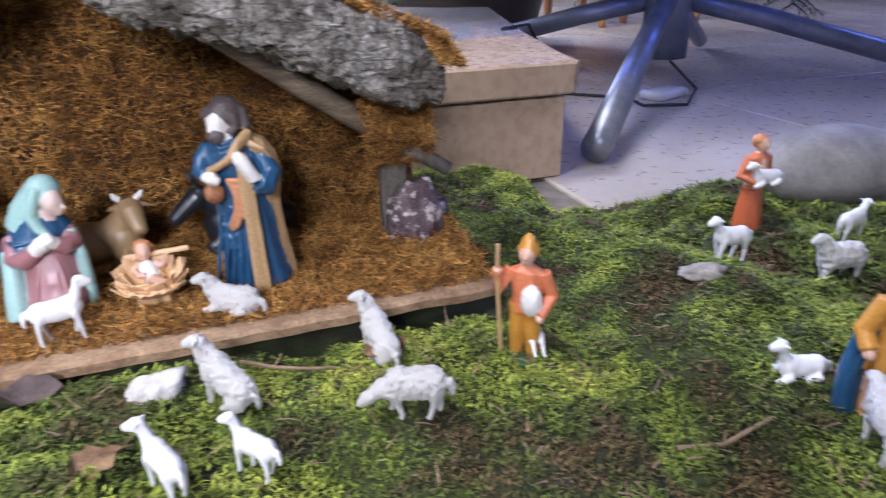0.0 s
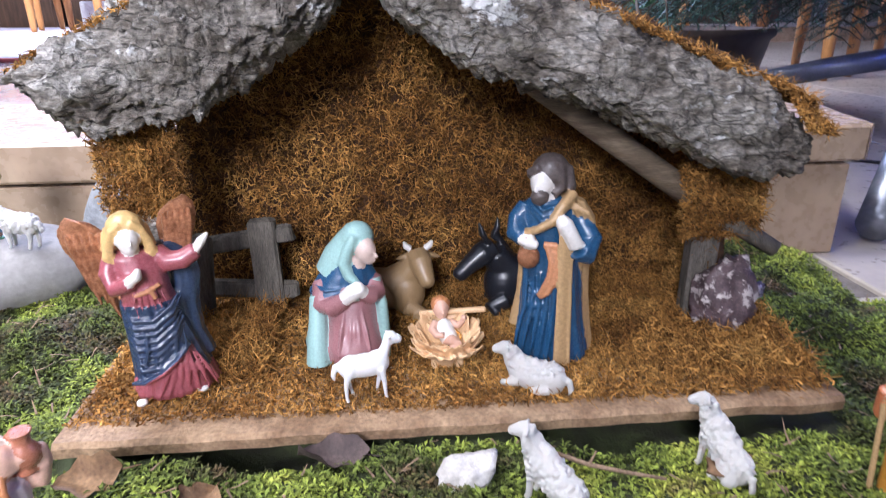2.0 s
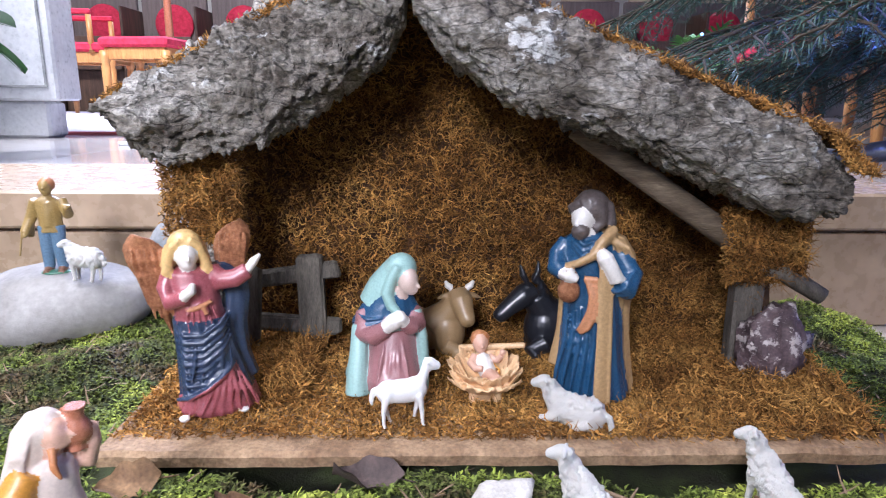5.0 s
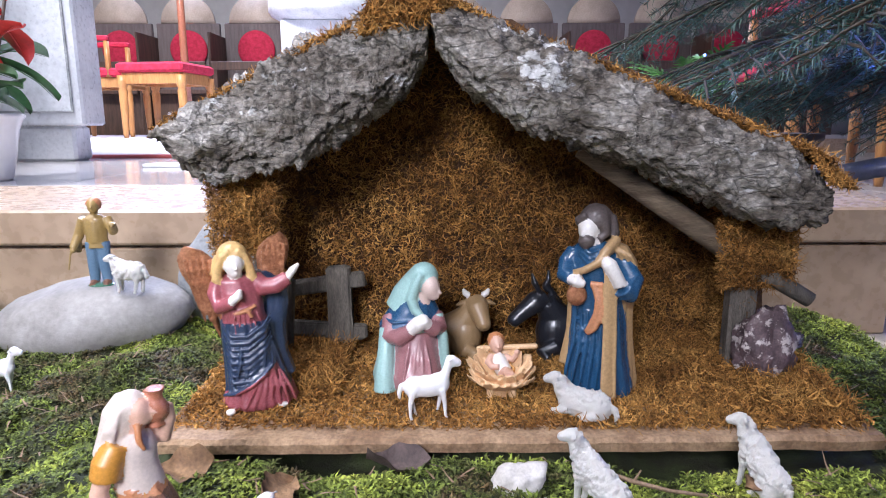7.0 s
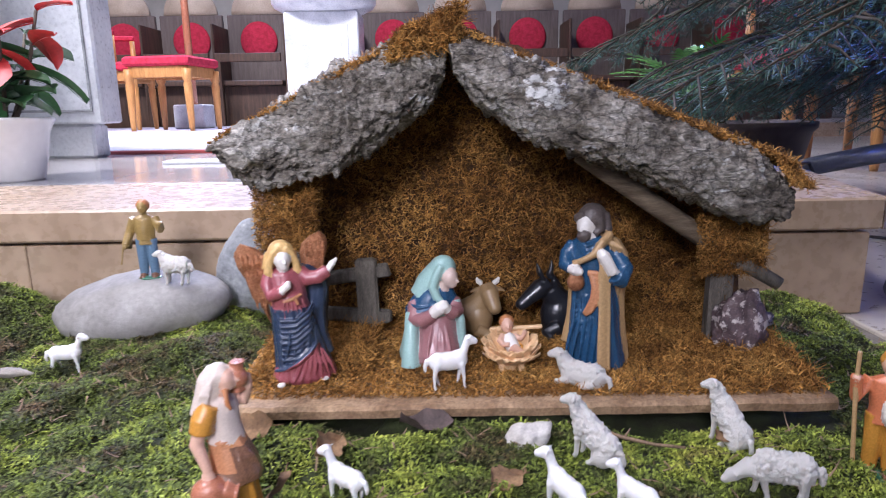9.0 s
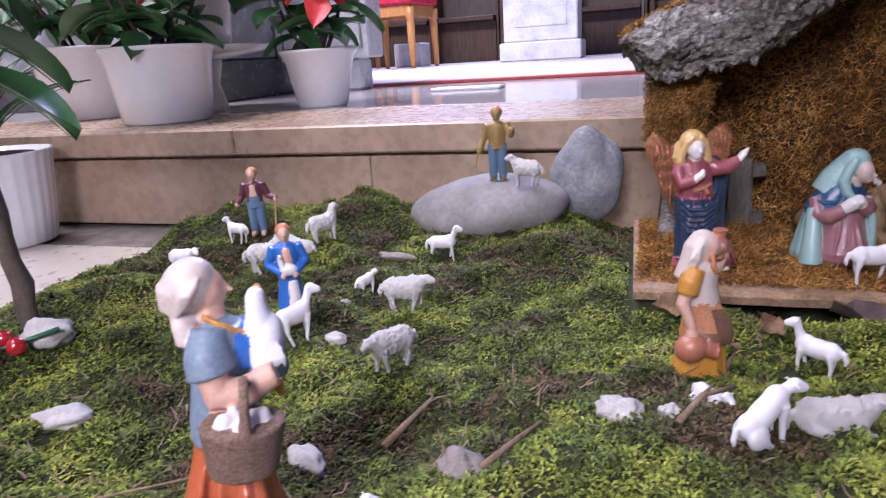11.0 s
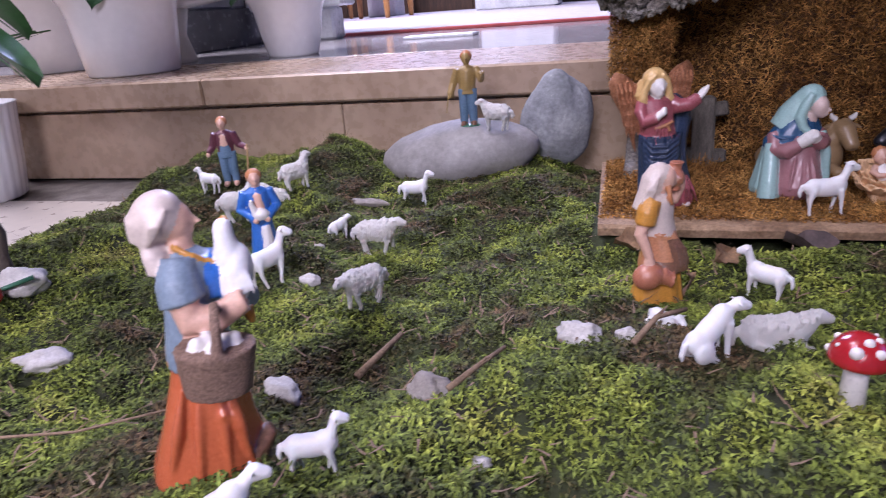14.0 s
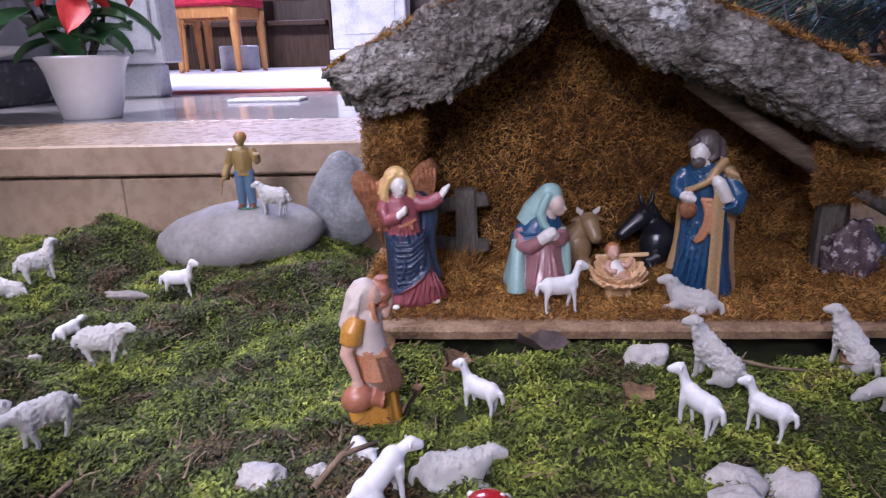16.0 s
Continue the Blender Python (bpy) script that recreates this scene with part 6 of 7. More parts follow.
b = villager(OCHRE, SKIN, AUBURN, SKIN, None, arms=((-0.2, -0.06, 0.5), (0.12, -0.13, 0.55)))
b.loft([(0.34, 0, 0, 0.15, 0.115), (0.5, 0, 0, 0.125, 0.1), (0.6, 0, 0, 0.12, 0.095)], OCHRE, 28, 7, 0.07)
ring = [(0.06 + 0.1 * math.cos(a), -0.115, 0.58 + 0.11 * math.sin(a)) for a in np.linspace(0, 2 * math.pi, 25)]
b.tube(ring, 0.026, GREENB, 8)
b.tube([(-0.14, 0.05, 0.6), (-0.17, 0.06, 0.3), (-0.15, 0.05, 0.04)], [0.05, 0.06, 0.07], BLUE, 12)
for k in (-1, 1):
    b.tube([(0.065 * k, 0.01, 0.2), (0.066 * k, 0.01, 0.07)], [0.06, 0.058], OCHRE, 10)
place_figure("drummer_figurine", b, 0.405, -0.576, float(ground_z(0.405, -0.576)) - 0.004, -15, 0.106, "painted boy figurine in ochre tunic holding a green ring")

bpy.data.scenes.remove(workshop)

# toadstool and berries
mz = 0.078
tst = empty_thing("toadstool", pose(-0.116, -0.638, mz - 0.012), "glossy red toy toadstool with white dots in the moss", "toadstool")
part("stem", Sculpt().tube([(0, 0, 0), (0, 0, 0.02), (0, 0, 0.034)], [0.006, 0.005, 0.0045], IVORY, 12), tst)
rows = []
for i in range(13):
    a = math.pi / 2 * i / 12
    rows.append([(0.0122 * math.cos(a) * math.cos(t) + 1e-5, 0.0122 * math.cos(a) * math.sin(t), 0.030 + 0.0125 * math.sin(a)) for t in np.linspace(0, 2 * math.pi, 25)[:-1]])
cap = part("cap", Sculpt().grid([[(p[0] * 0.75, p[1] * 0.75, 0.029) for p in rows[0]]] + rows, REDGLOSS), tst)
for k in range(11):
    a, t, r = 0.22 + (k % 3) * 0.42, k * 2.4, 0.0011 + 0.0006 * (k % 4)
    part("dot", Sculpt().ball((0.0119 * math.cos(a) * math.cos(t), 0.0119 * math.cos(a) * math.sin(t), 0.030 + 0.0122 * math.sin(a)), (r, r * 0.8, r), IVORY, None, 10, 6), cap)
br = empty_thing("red_berry_pick", pose(-0.708, -0.556, float(ground_z(-0.708, -0.556)) - 0.002), "cluster of glossy red artificial berries on a green wire", "berries")
for x, y, z, r in ((-0.008, 0.010, 0.012, 0.0072), (0.015, 0.002, 0.011, 0.0076), (0.003, -0.013, 0.010, 0.0076), (-0.015, -0.006, 0.009, 0.0068)):
    part("berry", Sculpt().ball((x, y, z), r, REDGLOSS, None, 16, 10), br)
part("wire", Sculpt().tube([(-0.03, -0.01, 0.004), (0.0, 0.0, 0.008), (0.04, 0.02, 0.02)], 0.002, GREENB, 6), br)


# ---- potted plants ----
def leaf_mesh(name, length, width, mat, bend=0.25, wave=0.0):
    s, rows = Sculpt(), []
    for i in range(9):
        u = i / 8
        w = width * (math.sin(math.pi * min(1, u * 0.96 + 0.02)) ** 0.85) * (1 + wave * math.sin(u * 16))
        z = length * bend * (u - u * u * 1.6)
        rows.append([(length * u, w * v, z + abs(v) * width * 0.35) for v in (-0.5, -0.25, 0, 0.25, 0.5)])
    s.grid(rows, mat, close=False)
    s.tube([(length * u, 0, length * bend * (u - u * u * 1.6) - 0.0008) for u in (0, 0.3, 0.6, 0.95)], [0.0012, 0.001, 0.0008, 0.0003], mat, 5)
    return s.mesh(name)


GREEN_LEAF = leaf_mesh("leaf", 0.085, 0.05, GREENLEAF, 0.25, 0.05)
RED_LEAF = leaf_mesh("bract", 0.075, 0.036, REDLEAF, 0.2, 0.05)
BLADE = leaf_mesh("blade", 0.20, 0.02, GREENLEAF, 0.45)


def pot(parent, profile, mat=CERAMIC, soil=0.8, ribs=0):
    s, rows = Sculpt(), []
    for r, z in profile:
        rows.append([(r * (1 + (0.012 * math.sin(ribs * a) if ribs else 0)) * math.cos(a), r * (1 + (0.012 * math.sin(ribs * a) if ribs else 0)) * math.sin(a), z)
                     for a in np.linspace(0, 2 * math.pi, 97 if ribs else 49)[:-1]])
    s.grid(rows, mat)
    part("pot", s, parent, "white glazed pot" if mat is CERAMIC else "")
    top = profile[-1]
    part("soil", Sculpt().loft([(top[1] + 0.001, 0, 0, top[0] * 0.98, top[0] * 0.98), (top[1] + 0.006, 0, 0, top[0] * 0.8, top[0] * 0.8), (top[1] + 0.010, 0, 0, top[0] * 0.3, top[0] * 0.3)], SOIL, 24, 5, 0.03), parent)


def pot_profile(r0, r1, h, rim=0.004):
    """Outer wall from below, a rounded rim, and the inside down to the soil."""
    return [(r0 * 0.94, 0), (r0, 0.004), (r0 * 0.6 + r1 * 0.4, h * 0.4), (r0 * 0.3 + r1 * 0.7, h * 0.75), (r1, h - 0.012), (r1 + rim, h - 0.006), (r1 + rim, h - 0.001), (r1 - 0.002, h), (r1 - 0.006, h - 0.008), (r1 - 0.01, h - 0.025)]


def poinsettia(x, y, z, profile, stems, label, seed, spread=0.11, height=0.22, reds=5, droop=0.0):
    r = random.Random(seed)
    plant = empty_thing("poinsettia", pose(x, y, z), label, "potted plant")
    pot(plant, profile)
    z0 = profile[-1][1]
    for k in range(stems):
        a = 6.28 * k / stems + r.uniform(-0.4, 0.4)
        tip = Vector((spread * math.cos(a) * r.uniform(0.5, 1), spread * math.sin(a) * r.uniform(0.5, 1), z0 + height * r.uniform(0.75, 1.15)))
        p1 = Vector((0.012 * math.cos(a), 0.012 * math.sin(a), z0))
        pts = [p1, p1.lerp(tip, 0.4) + Vector((0.01 * math.cos(a), 0.01 * math.sin(a), -0.01)), tip]
        part("stem", Sculpt().tube(pts, [0.005, 0.004, 0.003], STALK, 7), plant)
        for i in range(9):
            u = 0.3 + 0.7 * i / 8
            p = pts[0].lerp(pts[1], u / 0.4) if u < 0.4 else pts[1].lerp(pts[2], (u - 0.4) / 0.6)
            red = i >= 9 - reds and k % 2 == 0
            ob = new("bract" if red else "leaf", RED_LEAF if red else GREEN_LEAF)
            ob.parent = plant
            ob.matrix_local = pose(*p, r.uniform(-20, 20), r.uniform(-15, 35) + droop, math.degrees(a) + i * 137 + r.uniform(-20, 20)) @ Matrix.Scale(r.uniform(0.9, 1.45), 4)
    return plant


poinsettia(-0.90, 0.425, TOP, pot_profile(0.055, 0.080, 0.122, 0.005), 5, "poinsettia with red bracts in a white pot on the step", 3, 0.135, 0.22, 4)
poinsettia(-1.115, 0.178, TOP, pot_profile(0.084, 0.102, 0.142, 0.006), 6, "bushy poinsettia in a large white pot on the step", 4, 0.15, 0.18, 3)
poinsettia(-1.46, 0.34, TOP, pot_profile(0.085, 0.11, 0.16, 0.006), 5, "bushy poinsettia in a white pot at the altar", 6, 0.15, 0.22, 3)
stand = empty_thing("plant_stand", pose(-1.20, 0.42, TOP), "white ceramic pedestal stand with a wide round dish", "plant stand")
part("foot", Sculpt().loft([(0, 0, 0, 0.05, 0.05), (0.01, 0, 0, 0.048, 0.048), (0.06, 0, 0, 0.036, 0.036), (0.12, 0, 0, 0.05, 0.05)], CERAMIC, 36), stand)
part("dish", Sculpt().loft([(0.115, 0, 0, 0.05, 0.05), (0.128, 0, 0, 0.14, 0.14), (0.14, 0, 0, 0.165, 0.165), (0.144, 0, 0, 0.163, 0.163), (0.134, 0, 0, 0.13, 0.13)], CERAMIC, 48), stand)
poinsettia(-1.20, 0.42, TOP + 0.136, pot_profile(0.075, 0.088, 0.13, 0.004), 4, "green poinsettia in a cream pot on the pedestal stand", 8, 0.12, 0.2, 2)
spiky = empty_thing("dracaena", pose(-1.235, -0.12, 0), "spiky green dracaena in a white ribbed pot on the floor", "potted plant")
pot(spiky, [(0.070, 0), (0.074, 0.004), (0.083, 0.06), (0.090, 0.12), (0.094, 0.148), (0.096, 0.152), (0.092, 0.152), (0.089, 0.14)], ribs=30)
for k in range(14):
    ob = new("blade", BLADE)
    ob.parent = spiky
    ob.matrix_local = pose(0, 0, 0.14, 0, -72 + 8 * (k % 5), k * 137)
# the tall bare stalk at the moss edge
tall = empty_thing("tall_poinsettia", pose(-0.722, -0.512, 0.02, 0, -4, 0), "tall bare-stemmed poinsettia with green leaves rising from the moss", "plant")
st = Sculpt()
pts = [(0.002 * math.sin(3 * i), 0.002 * math.cos(2 * i), 0.01 + 0.021 * i) for i in range(16)]
st.tube(pts, [0.0085 - 0.00025 * i + (0.0012 if i % 3 == 0 else 0) for i in range(16)], STALK, 12)
part("stalk", st, tall, "knobbly dark stalk")
rl = random.Random(12)
for k in range(22):
    z = 0.25 + 0.011 * k
    red = k > 11 and k % 2
    ob = new("bract" if red else "leaf", RED_LEAF if red else GREEN_LEAF)
    ob.parent = tall
    ob.matrix_local = pose(0, 0, z, rl.uniform(-20, 20), rl.uniform(5, 45), k * 137 + 20) @ Matrix.Scale(rl.uniform(0.9, 1.35), 4)

# ---- the altar space behind ----
altar = empty_thing("altar", pose(-2.36, 1.0, TOP), "grey veined marble altar block on a darker plinth", "altar")
part("plinth", block((-1.0, -0.32, 0), (1.0, 0.32, 0.115), DARKMARBLE, 0.004), altar, "dark marble plinth", smooth=False)
part("block", block((-0.98, -0.30, 0.1155), (0.98, 0.30, 0.80), material("grey_veined_marble", [(0.35, (0.2, 0.2, 0.21)), (0.6, (0.33, 0.33, 0.34)), (0.66, (0.6, 0.6, 0.6))], 0.25, 2.2, 9, fine=0.12), 0.006), altar, smooth=False)
part("top_slab", block((-1.05, -0.36, 0.8005), (1.05, 0.36, 0.86), WHITEMARBLE, 0.006), altar, smooth=False)
pil = empty_thing("marble_pillar", pose(-1.165, 1.12, TOP), "white veined marble block with a carved frame on a narrow foot", "pillar")
part("foot", block((-0.15, -0.045, 0.0), (0.085, 0.045, 0.1), WHITEMARBLE, 0.008), pil, smooth=False)
part("shaft", block((-0.21, -0.06, 0.1005), (0.125, 0.06, 0.8), WHITEMARBLE, 0.006), pil, smooth=False)
for lo, hi in (((-0.185, -0.0635, 0.135), (0.1, -0.0605, 0.142)), ((-0.185, -0.0635, 0.142), (-0.178, -0.0605, 0.7)), ((0.093, -0.0635, 0.142), (0.1, -0.0605, 0.7)), ((-0.185, -0.0635, 0.7), (0.1, -0.0605, 0.707))):
    part("moulding", block(lo, hi, GREYSTONE, 0.001), pil, smooth=False)
amb = empty_thing("ambo", pose(-0.93, 4.35, TOP + 0.012), "white marble ambo pillar with a broad moulded top", "ambo")
part("foot", block((-0.31, -0.22, 0), (0.31, 0.22, 0.14), WHITEMARBLE, 0.01), amb, smooth=False)
part("shaft", block((-0.28, -0.19, 0.1405), (0.28, 0.19, 0.86), WHITEMARBLE, 0.01), amb, smooth=False)
part("panel", block((-0.2, -0.196, 0.25), (0.2, -0.1905, 0.76), WHITEMARBLE, 0.004), amb, smooth=False)
part("capital", Sculpt().loft([(0.8605, 0, 0, 0.30, 0.26), (0.9, 0, 0, 0.38, 0.34), (0.93, 0, 0, 0.40, 0.36), (1.0, 0, 0, 0.40, 0.36)], WHITEMARBLE, 40), amb)
thing("white_tablet", block((-0.76, 0.78, TOP), (-0.57, 0.86, TOP + 0.008), WHITEMARBLE, 0.002), "small flat white tablet lying on the step floor", "tablet", smooth=False)


def chair(x, y, rz, label, stool=False):
    z0 = TOP + 0.012 if x < 0.3 else 0.0
    c = empty_thing("church_chair", pose(x, y, z0, 0, 0, rz), label, "chair", "church chairs")
    for sx in (-1, 1):
        for sy in (-1, 1):
            lx, ly = 0.23 * sx, 0.21 * sy
            part("leg", Sculpt().tube([(lx, ly, 0), (lx, ly, 0.03), (lx * 0.99, ly * 0.99, 0.18), (lx * 0.98, ly * 0.98, 0.33), (lx * 0.98, ly * 0.98, 0.35), (lx * 0.98, ly * 0.98, 0.37), (lx * 0.98, ly * 0.98, 0.44)],
                               [0.016, 0.02, 0.026, 0.031, 0.024, 0.034, 0.034], CHAIRWOOD, 12), c)
    for sy in (-1, 1):
        part("apron", block((-0.225, 0.2 * sy - 0.012, 0.38), (0.225, 0.2 * sy + 0.012, 0.46), CHAIRWOOD, 0.004), c, smooth=False)
    for sx in (-1, 1):
        part("apron", block((0.22 * sx - 0.012, -0.19, 0.38), (0.22 * sx + 0.012, 0.19, 0.46), CHAIRWOOD, 0.004), c, smooth=False)
    part("seat", block((-0.255, -0.24, 0.461), (0.255, 0.24, 0.53), REDCLOTH, 0.025), c, "red velvet seat cushion", smooth=False)
    if stool:
        return c
    for sy in (-1, 1):
        part("back_post", Sculpt().tube([(-0.24, 0.2 * sy, 0.44), (-0.26, 0.2 * sy, 0.75), (-0.30, 0.2 * sy, 1.1)], [0.025, 0.024, 0.022], CHAIRWOOD, 10), c)
        part("armrest", block((-0.25, 0.22 * sy - 0.022, 0.73), (0.12, 0.22 * sy + 0.022, 0.77), REDCLOTH, 0.012), c, "red padded armrest", smooth=False)
        part("arm_post", Sculpt().tube([(0.1, 0.22 * sy, 0.46), (0.1, 0.22 * sy, 0.73)], [0.022, 0.02], CHAIRWOOD, 10), c)
    part("back_pad", Sculpt().ball((-0.275, 0, 0.86), (0.035, 0.17, 0.17), REDCLOTH, (0, -7, 0), 24, 14), c, "round red back pad")
    for z in (0.66, 1.06):
        part("back_rail", block((-0.29, -0.2, z), (-0.255, 0.2, z + 0.05), CHAIRWOOD, 0.006), c, smooth=False)
    return c


chair(-2.05, 4.10, -8, "honey-coloured wooden stool with red velvet seat and turned legs", True)
chair(-2.72, 4.55, 6, "honey-coloured wooden armchair with red velvet upholstery")
chair(1.62, 2.15, 95, "honey-coloured wooden armchair with red velvet upholstery")
chair(2.3, 2.3, 85, "honey-coloured wooden armchair with red velvet upholstery")
pol = empty_thing("candle_stand", pose(-2.16, 4.75, TOP + 0.012), "tall copper-coloured candle stand on a white stone foot", "candle stand")
part("foot", block((-0.13, -0.13, 0), (0.13, 0.13, 0.2), WHITEMARBLE, 0.01), pol, smooth=False)
part("pole", Sculpt().tube([(0, 0, 0.2), (0, 0, 0.8), (0, 0, 1.9)], [0.035, 0.03, 0.03], CLAY, 14), pol)
PANEL = material("stall_panel", [(0.3, (0.1, 0.075, 0.07)), (0.65, (0.17, 0.135, 0.125))], 0.6, 8, 4, stretch=(4, 4, 0.5), fine=0.15)
BEIGE = material("pale_arch_wood", [(0.3, (0.42, 0.33, 0.25)), (0.65, (0.54, 0.44, 0.35))], 0.6, 8, 4, fine=0.12)
master = None
for k in range(12):
    x = -3.96 + 0.69 * k
    at = pose(x, 6.0, TOP if x < 0.7 else 0.165)
    if master:
        copy_thing(master, at)
        continue
    c = empty_thing("choir_stall", at, "dark wooden choir stall with round red back cushion", "choir stall", "choir stalls")
    part("back_panel", block((-0.32, 0, 0), (0.32, 0.05, 1.12), PANEL, 0.006), c, smooth=False)
    arch = [[(0.27 * math.cos(a), yy, 1.12 + 0.27 * math.sin(a)) for a in np.linspace(0, math.pi, 19)] for yy in (0.0, 0.05)]
    part("arch", Sculpt().grid(arch, BEIGE), c, "pale rounded arch panel")
    part("side_post", block((-0.345, -0.45, 0), (-0.3205, 0.06, 0.98), STALLWOOD, 0.006), c, smooth=False)
    part("seat", block((-0.31, -0.42, 0.40), (0.31, -0.001, 0.45), STALLWOOD, 0.008), c, smooth=False)
    part("lower_panel", block((-0.31, -0.30, 0.0), (0.31, -0.26, 0.40), STALLWOOD, 0.004), c, smooth=False)
    part("desk_rail", block((-0.32, -0.50, 0.62), (0.32, -0.46, 0.70), STALLWOOD, 0.004), c, smooth=False)
    part("desk_post", block((-0.30, -0.50, 0.0), (-0.26, -0.46, 0.62), STALLWOOD, 0.004), c, smooth=False)
    part("cushion", Sculpt().ball((0, -0.02, 0.86), (0.19, 0.035, 0.19), REDCLOTH, None, 28, 14), c, "round red cushion")
    master = c

# ---- the fir tree on its steel stand ----
TX, TY = 1.17, 0.62
ts = empty_thing("tree_stand", pose(TX, TY, 0), "grey steel tripod tree stand with tubular legs", "tree stand")
part("socket", Sculpt().tube([(0, 0, 0.06), (0, 0, 0.2), (0, 0, 0.42)], [0.058, 0.058, 0.058], STEEL, 24), ts)
for fx, fy in ((0.600 - TX, 0.03 - TY), (1.75 - TX, 0.20 - TY), (0.60 - TX, 1.05 - TY), (1.72 - TX, 1.12 - TY)):
    d = Vector((fx, fy, 0)).normalized()
    part("leg", Sculpt().tube([d * 0.03 + Vector((0, 0, 0.2)), Vector((fx, fy, 0.2)) * 0.3 + Vector((0, 0, 0.10)), Vector((fx, fy, 0.027))], [0.024, 0.024, 0.024], STEEL, 16), ts)
fir = empty_thing("fir_tree", pose(TX, TY, 0), "dark blue-green fir tree with drooping needled branches", "tree")
part("trunk", Sculpt().tube([(0, 0, 0.1), (0, 0.01, 0.9), (0.01, 0, 1.7), (0, 0, 2.3)], [0.05, 0.045, 0.03, 0.01], FIRWOOD, 14), fir)
rf = random.Random(21)
twigs, cen, dirs = [], [], []
boughs = Sculpt()
for k in range(96):
    z0 = 0.38 + 1.6 * (k / 95) ** 1.7
    a = k * 2.399 + rf.uniform(-0.2, 0.2)
    z0 += 0.30 * max(0.0, -math.sin(a))
    ln = (0.98 - 0.36 * (z0 - 0.42)) * rf.uniform(0.8, 1.08)
    d = Vector((math.cos(a), math.sin(a), 0))
    side = Vector((-d.y, d.x, 0))
    pts = [d * (ln * u) + Vector((0, 0, z0 + 0.10 * u - (0.30 + 0.1 * rf.random()) * u * u)) for u in (0, 0.25, 0.5, 0.75, 1)]
    boughs.tube(pts, [0.009, 0.007, 0.005, 0.0035, 0.0015], FIRWOOD, 6)
    for i in range(17):
        u = 0.16 + 0.82 * i / 16
        p = pts[min(3, int(u * 4))].lerp(pts[min(4, int(u * 4) + 1)], u * 4 - int(u * 4))
        for sg in (-1, 1):
            tl = (0.30 * (1 - u) + 0.09) * rf.uniform(0.7, 1.1)
            e = p + (d * 0.65 + side * sg).normalized() * tl + Vector((0, 0, -0.05 * rf.random() - 0.3 * tl))
            twigs.append((p, e))
    twigs += [(pts[1], pts[2]), (pts[2], pts[3]), (pts[3], pts[4])]
tw = Sculpt()
for p, e in twigs:
    tw.tube([p, (p + e) / 2 + Vector((0, 0, 0.008)), e], [0.0028, 0.0022, 0.001], FIRWOOD, 4)
    n = int((e - p).length / 0.0024)
    ax = np.array((e - p).normalized())
    for i in range(n):
        cen.append(np.array(p.lerp(e, (i + rf.random()) / n)))
        dirs.append(ax)
part("bough", boughs, fir)
ob = part("twig", tw, fir)
ob["kind"] = "stuff"
cen, ax = np.array(cen), np.array(dirs)
rn = np.random.default_rng(4)
t = rn.normal(0, 1, ax.shape) * np.array([1, 1, 0.5])
t -= (t * ax).sum(1, keepdims=True) * ax
t /= np.linalg.norm(t, axis=1, keepdims=True)
dd = t * 0.85 + ax * 0.55
dd /= np.linalg.norm(dd, axis=1, keepdims=True)
ob = part("needles", strips("needles", cen, dd, np.cross(dd, t) + 0.01, 0.019, 0.0021, FIR, 0.1, 1, 6), fir, "dense dark green needles")
ob["kind"] = "stuff"
BULB = bpy.data.materials.new("blue_led")
BULB.use_nodes = True
BULB.node_tree.nodes["Principled BSDF"].inputs["Emission Color"].default_value = (0.08, 0.16, 1, 1)
BULB.node_tree.nodes["Principled BSDF"].inputs["Emission Strength"].default_value = 12
lights = empty_thing("fairy_lights", pose(TX, TY, 0), "string of tiny blue fairy lights on the fir", "fairy lights")
for k in range(40):
    a, u = k * 2.1, 0.35 + 0.55 * ((k * 7) % 10) / 10
    z = 0.42 + 0.03 * k
    r = u * (0.95 - 0.33 * (z - 0.4))
    part("bulb", Sculpt().ball((r * math.cos(a), r * math.sin(a), z - 0.22 * u * u), 0.0045, BULB, None, 8, 6), lights)
for x, y, z in ((0.72, 0.40, 0.52), (1.15, 0.05, 0.6), (1.6, 0.5, 0.6)):
    led = bpy.data.lights.new("fairy_light_glow", "POINT")
    led.energy, led.color, led.shadow_soft_size = 5.0, (0.12, 0.2, 1.0), 0.05
    new("fairy_light_glow", led).location = (x, y, z)
tub = empty_thing("planter_tub", pose(0.92, 1.45, 0), "wide dark brown round planter tub behind the step", "planter")
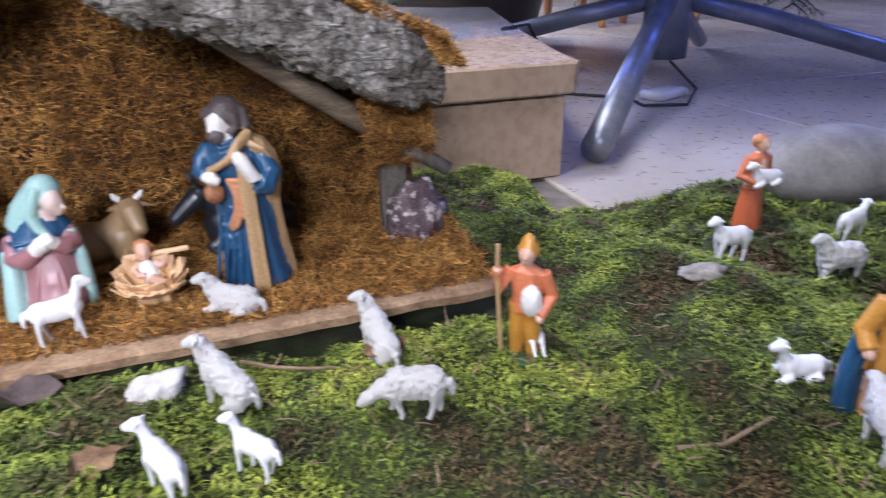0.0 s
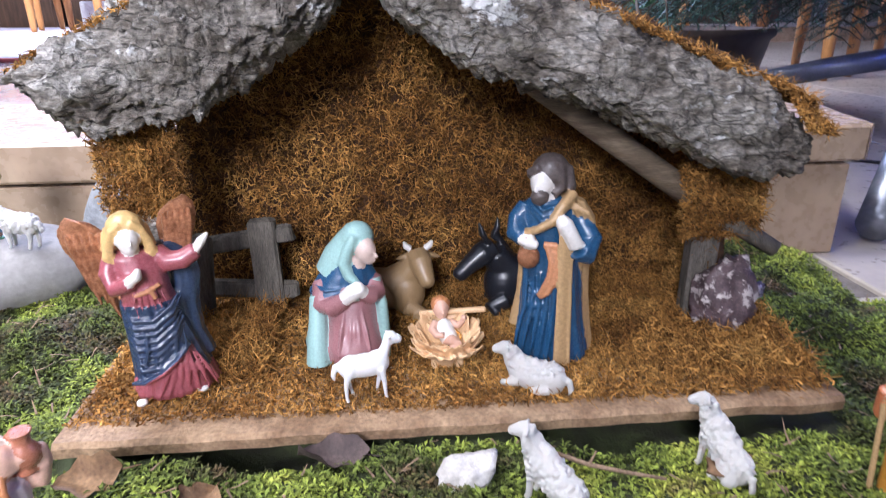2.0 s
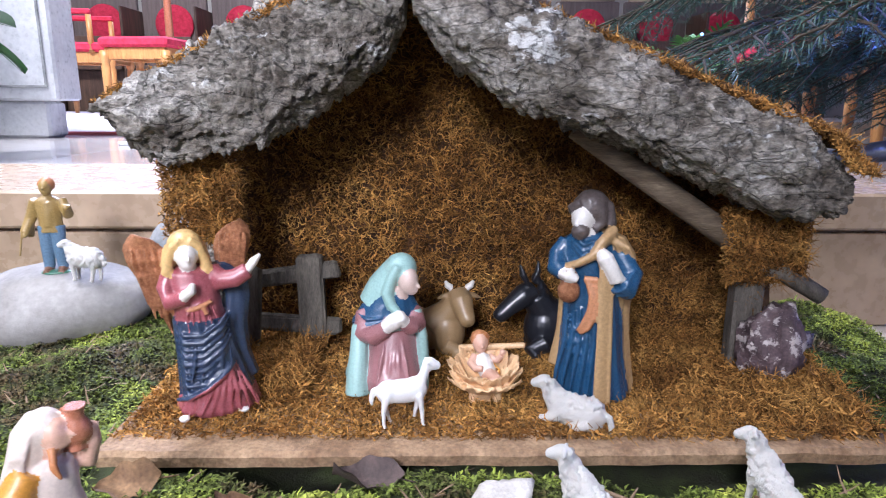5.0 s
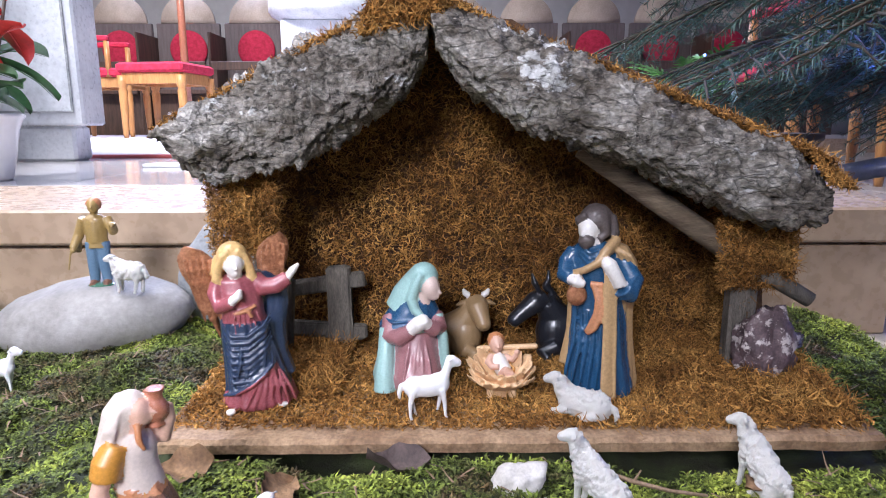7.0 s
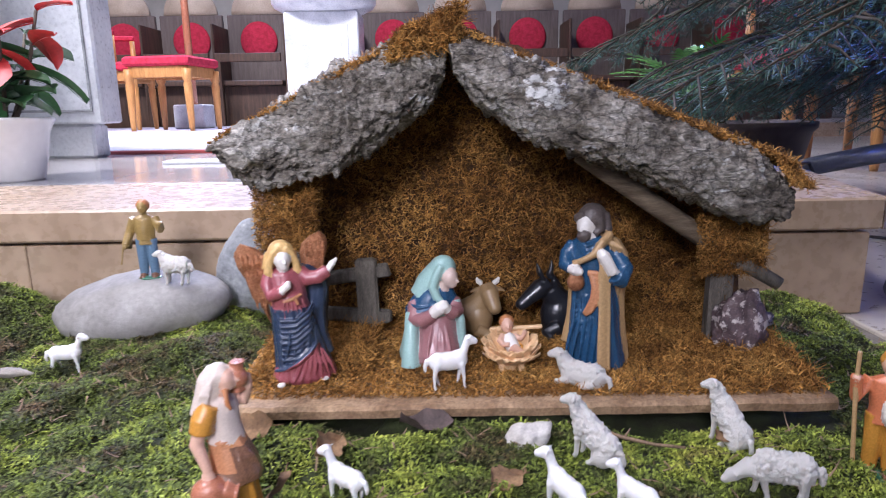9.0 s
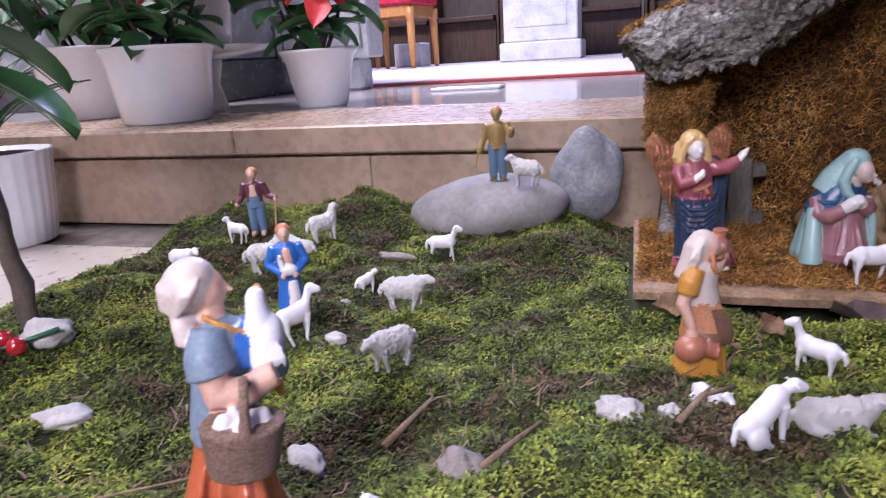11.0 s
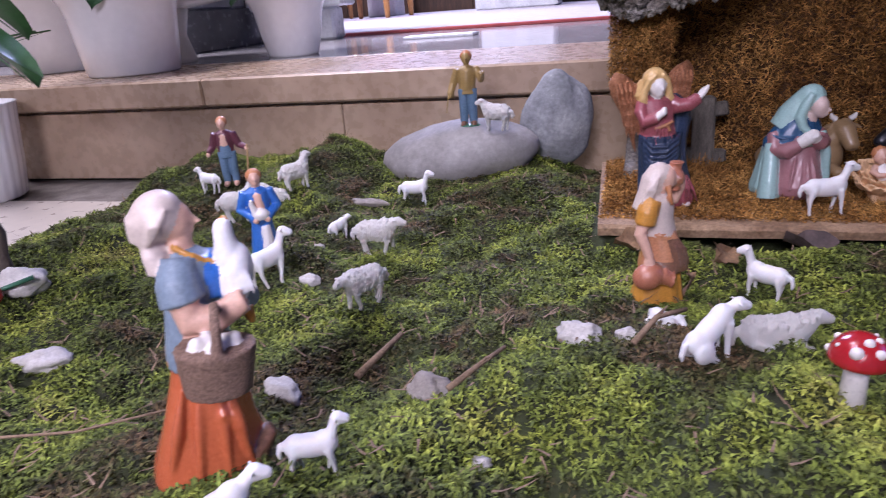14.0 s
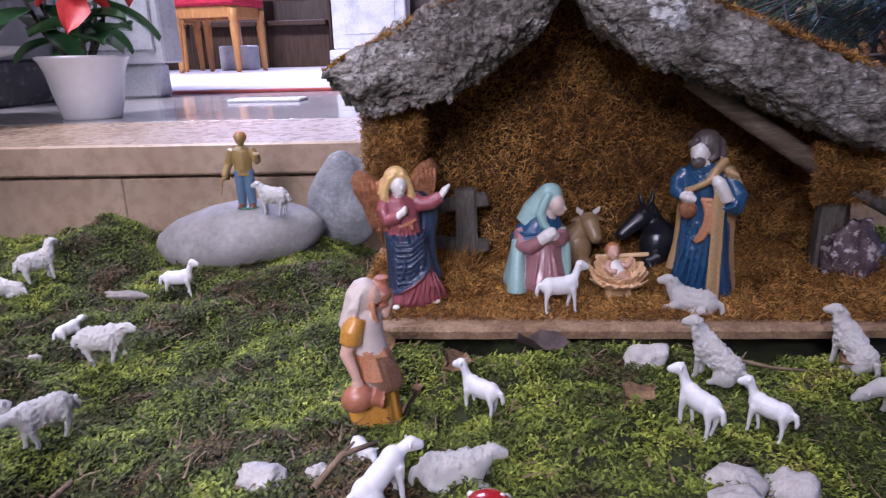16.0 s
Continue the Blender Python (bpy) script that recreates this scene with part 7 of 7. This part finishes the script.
part("tub", Sculpt().loft([(0, 0, 0, 0.22, 0.22), (0.03, 0, 0, 0.27, 0.27), (0.2, 0, 0, 0.31, 0.31), (0.215, 0, 0, 0.325, 0.325), (0.235, 0, 0, 0.325, 0.325), (0.235, 0, 0, 0.3, 0.3), (0.2, 0, 0, 0.29, 0.29)], DARKPOT, 48), tub)
fern = empty_thing("fern", pose(0.84, 1.45, 0.0), "bright green fern with arching fronds", "plant")
FROND = material("fern_green", [(0.3, (0.07, 0.2, 0.04)), (0.65, (0.14, 0.33, 0.08))], 0.5, 25, 4, fine=0.15)
frond = Sculpt()
for i in range(16):
    u = 0.12 + 0.055 * i
    for sg in (-1, 1):
        w = 0.055 * math.sin(math.pi * min(1, u)) + 0.008
        z = 0.30 * (u - 0.9 * u * u)
        frond.grid([[(0.32 * u, 0, z), (0.32 * u + 0.012, 0, z)], [(0.32 * u + 0.02, sg * w * 0.6, z - 0.004), (0.32 * u + 0.03, sg * w * 0.6, z - 0.004)], [(0.32 * u + 0.035, sg * w, z - 0.012), (0.32 * u + 0.036, sg * w, z - 0.012)]], FROND, close=False)
frond.tube([(0.32 * u, 0, 0.30 * (u - 0.9 * u * u)) for u in (0, 0.3, 0.6, 1)], [0.003, 0.0025, 0.002, 0.001], FROND, 5)
FRONDM = frond.mesh("frond")
for k in range(13):
    ob = new("frond", FRONDM)
    ob.parent = fern
    ob.matrix_local = pose(0, 0, 0.24, 0, -25 - 12 * (k % 3), k * 137)
part("pot", Sculpt().loft([(0, 0, 0, 0.07, 0.07), (0.22, 0, 0, 0.09, 0.09), (0.235, 0, 0, 0.092, 0.092), (0.235, 0, 0, 0.08, 0.08), (0.22, 0, 0, 0.078, 0.078)], DARKPOT, 32), fern)
cb = Sculpt()
cb.tube([(0.62, 0.42, TOP + 0.004), (0.72, 0.5, TOP + 0.003), (0.84, 0.55, 0.004), (0.95, 0.45, 0.004), (0.93, 0.36, 0.004), (1.02, 0.33, 0.004), (1.1, 0.4, 0.02), (1.14, 0.55, 0.06)], 0.0035, CABLE, 7)
thing("cable", cb, "thin black electric cable lying on the floor", "cable")
thing("white_plug_box", Sculpt().box((0.98, 0.40, 0.0), (1.09, 0.46, 0.022), CERAMIC, (0, 0, 20), 0, 0.008), "white plastic plug box lying on the floor", "plug box")
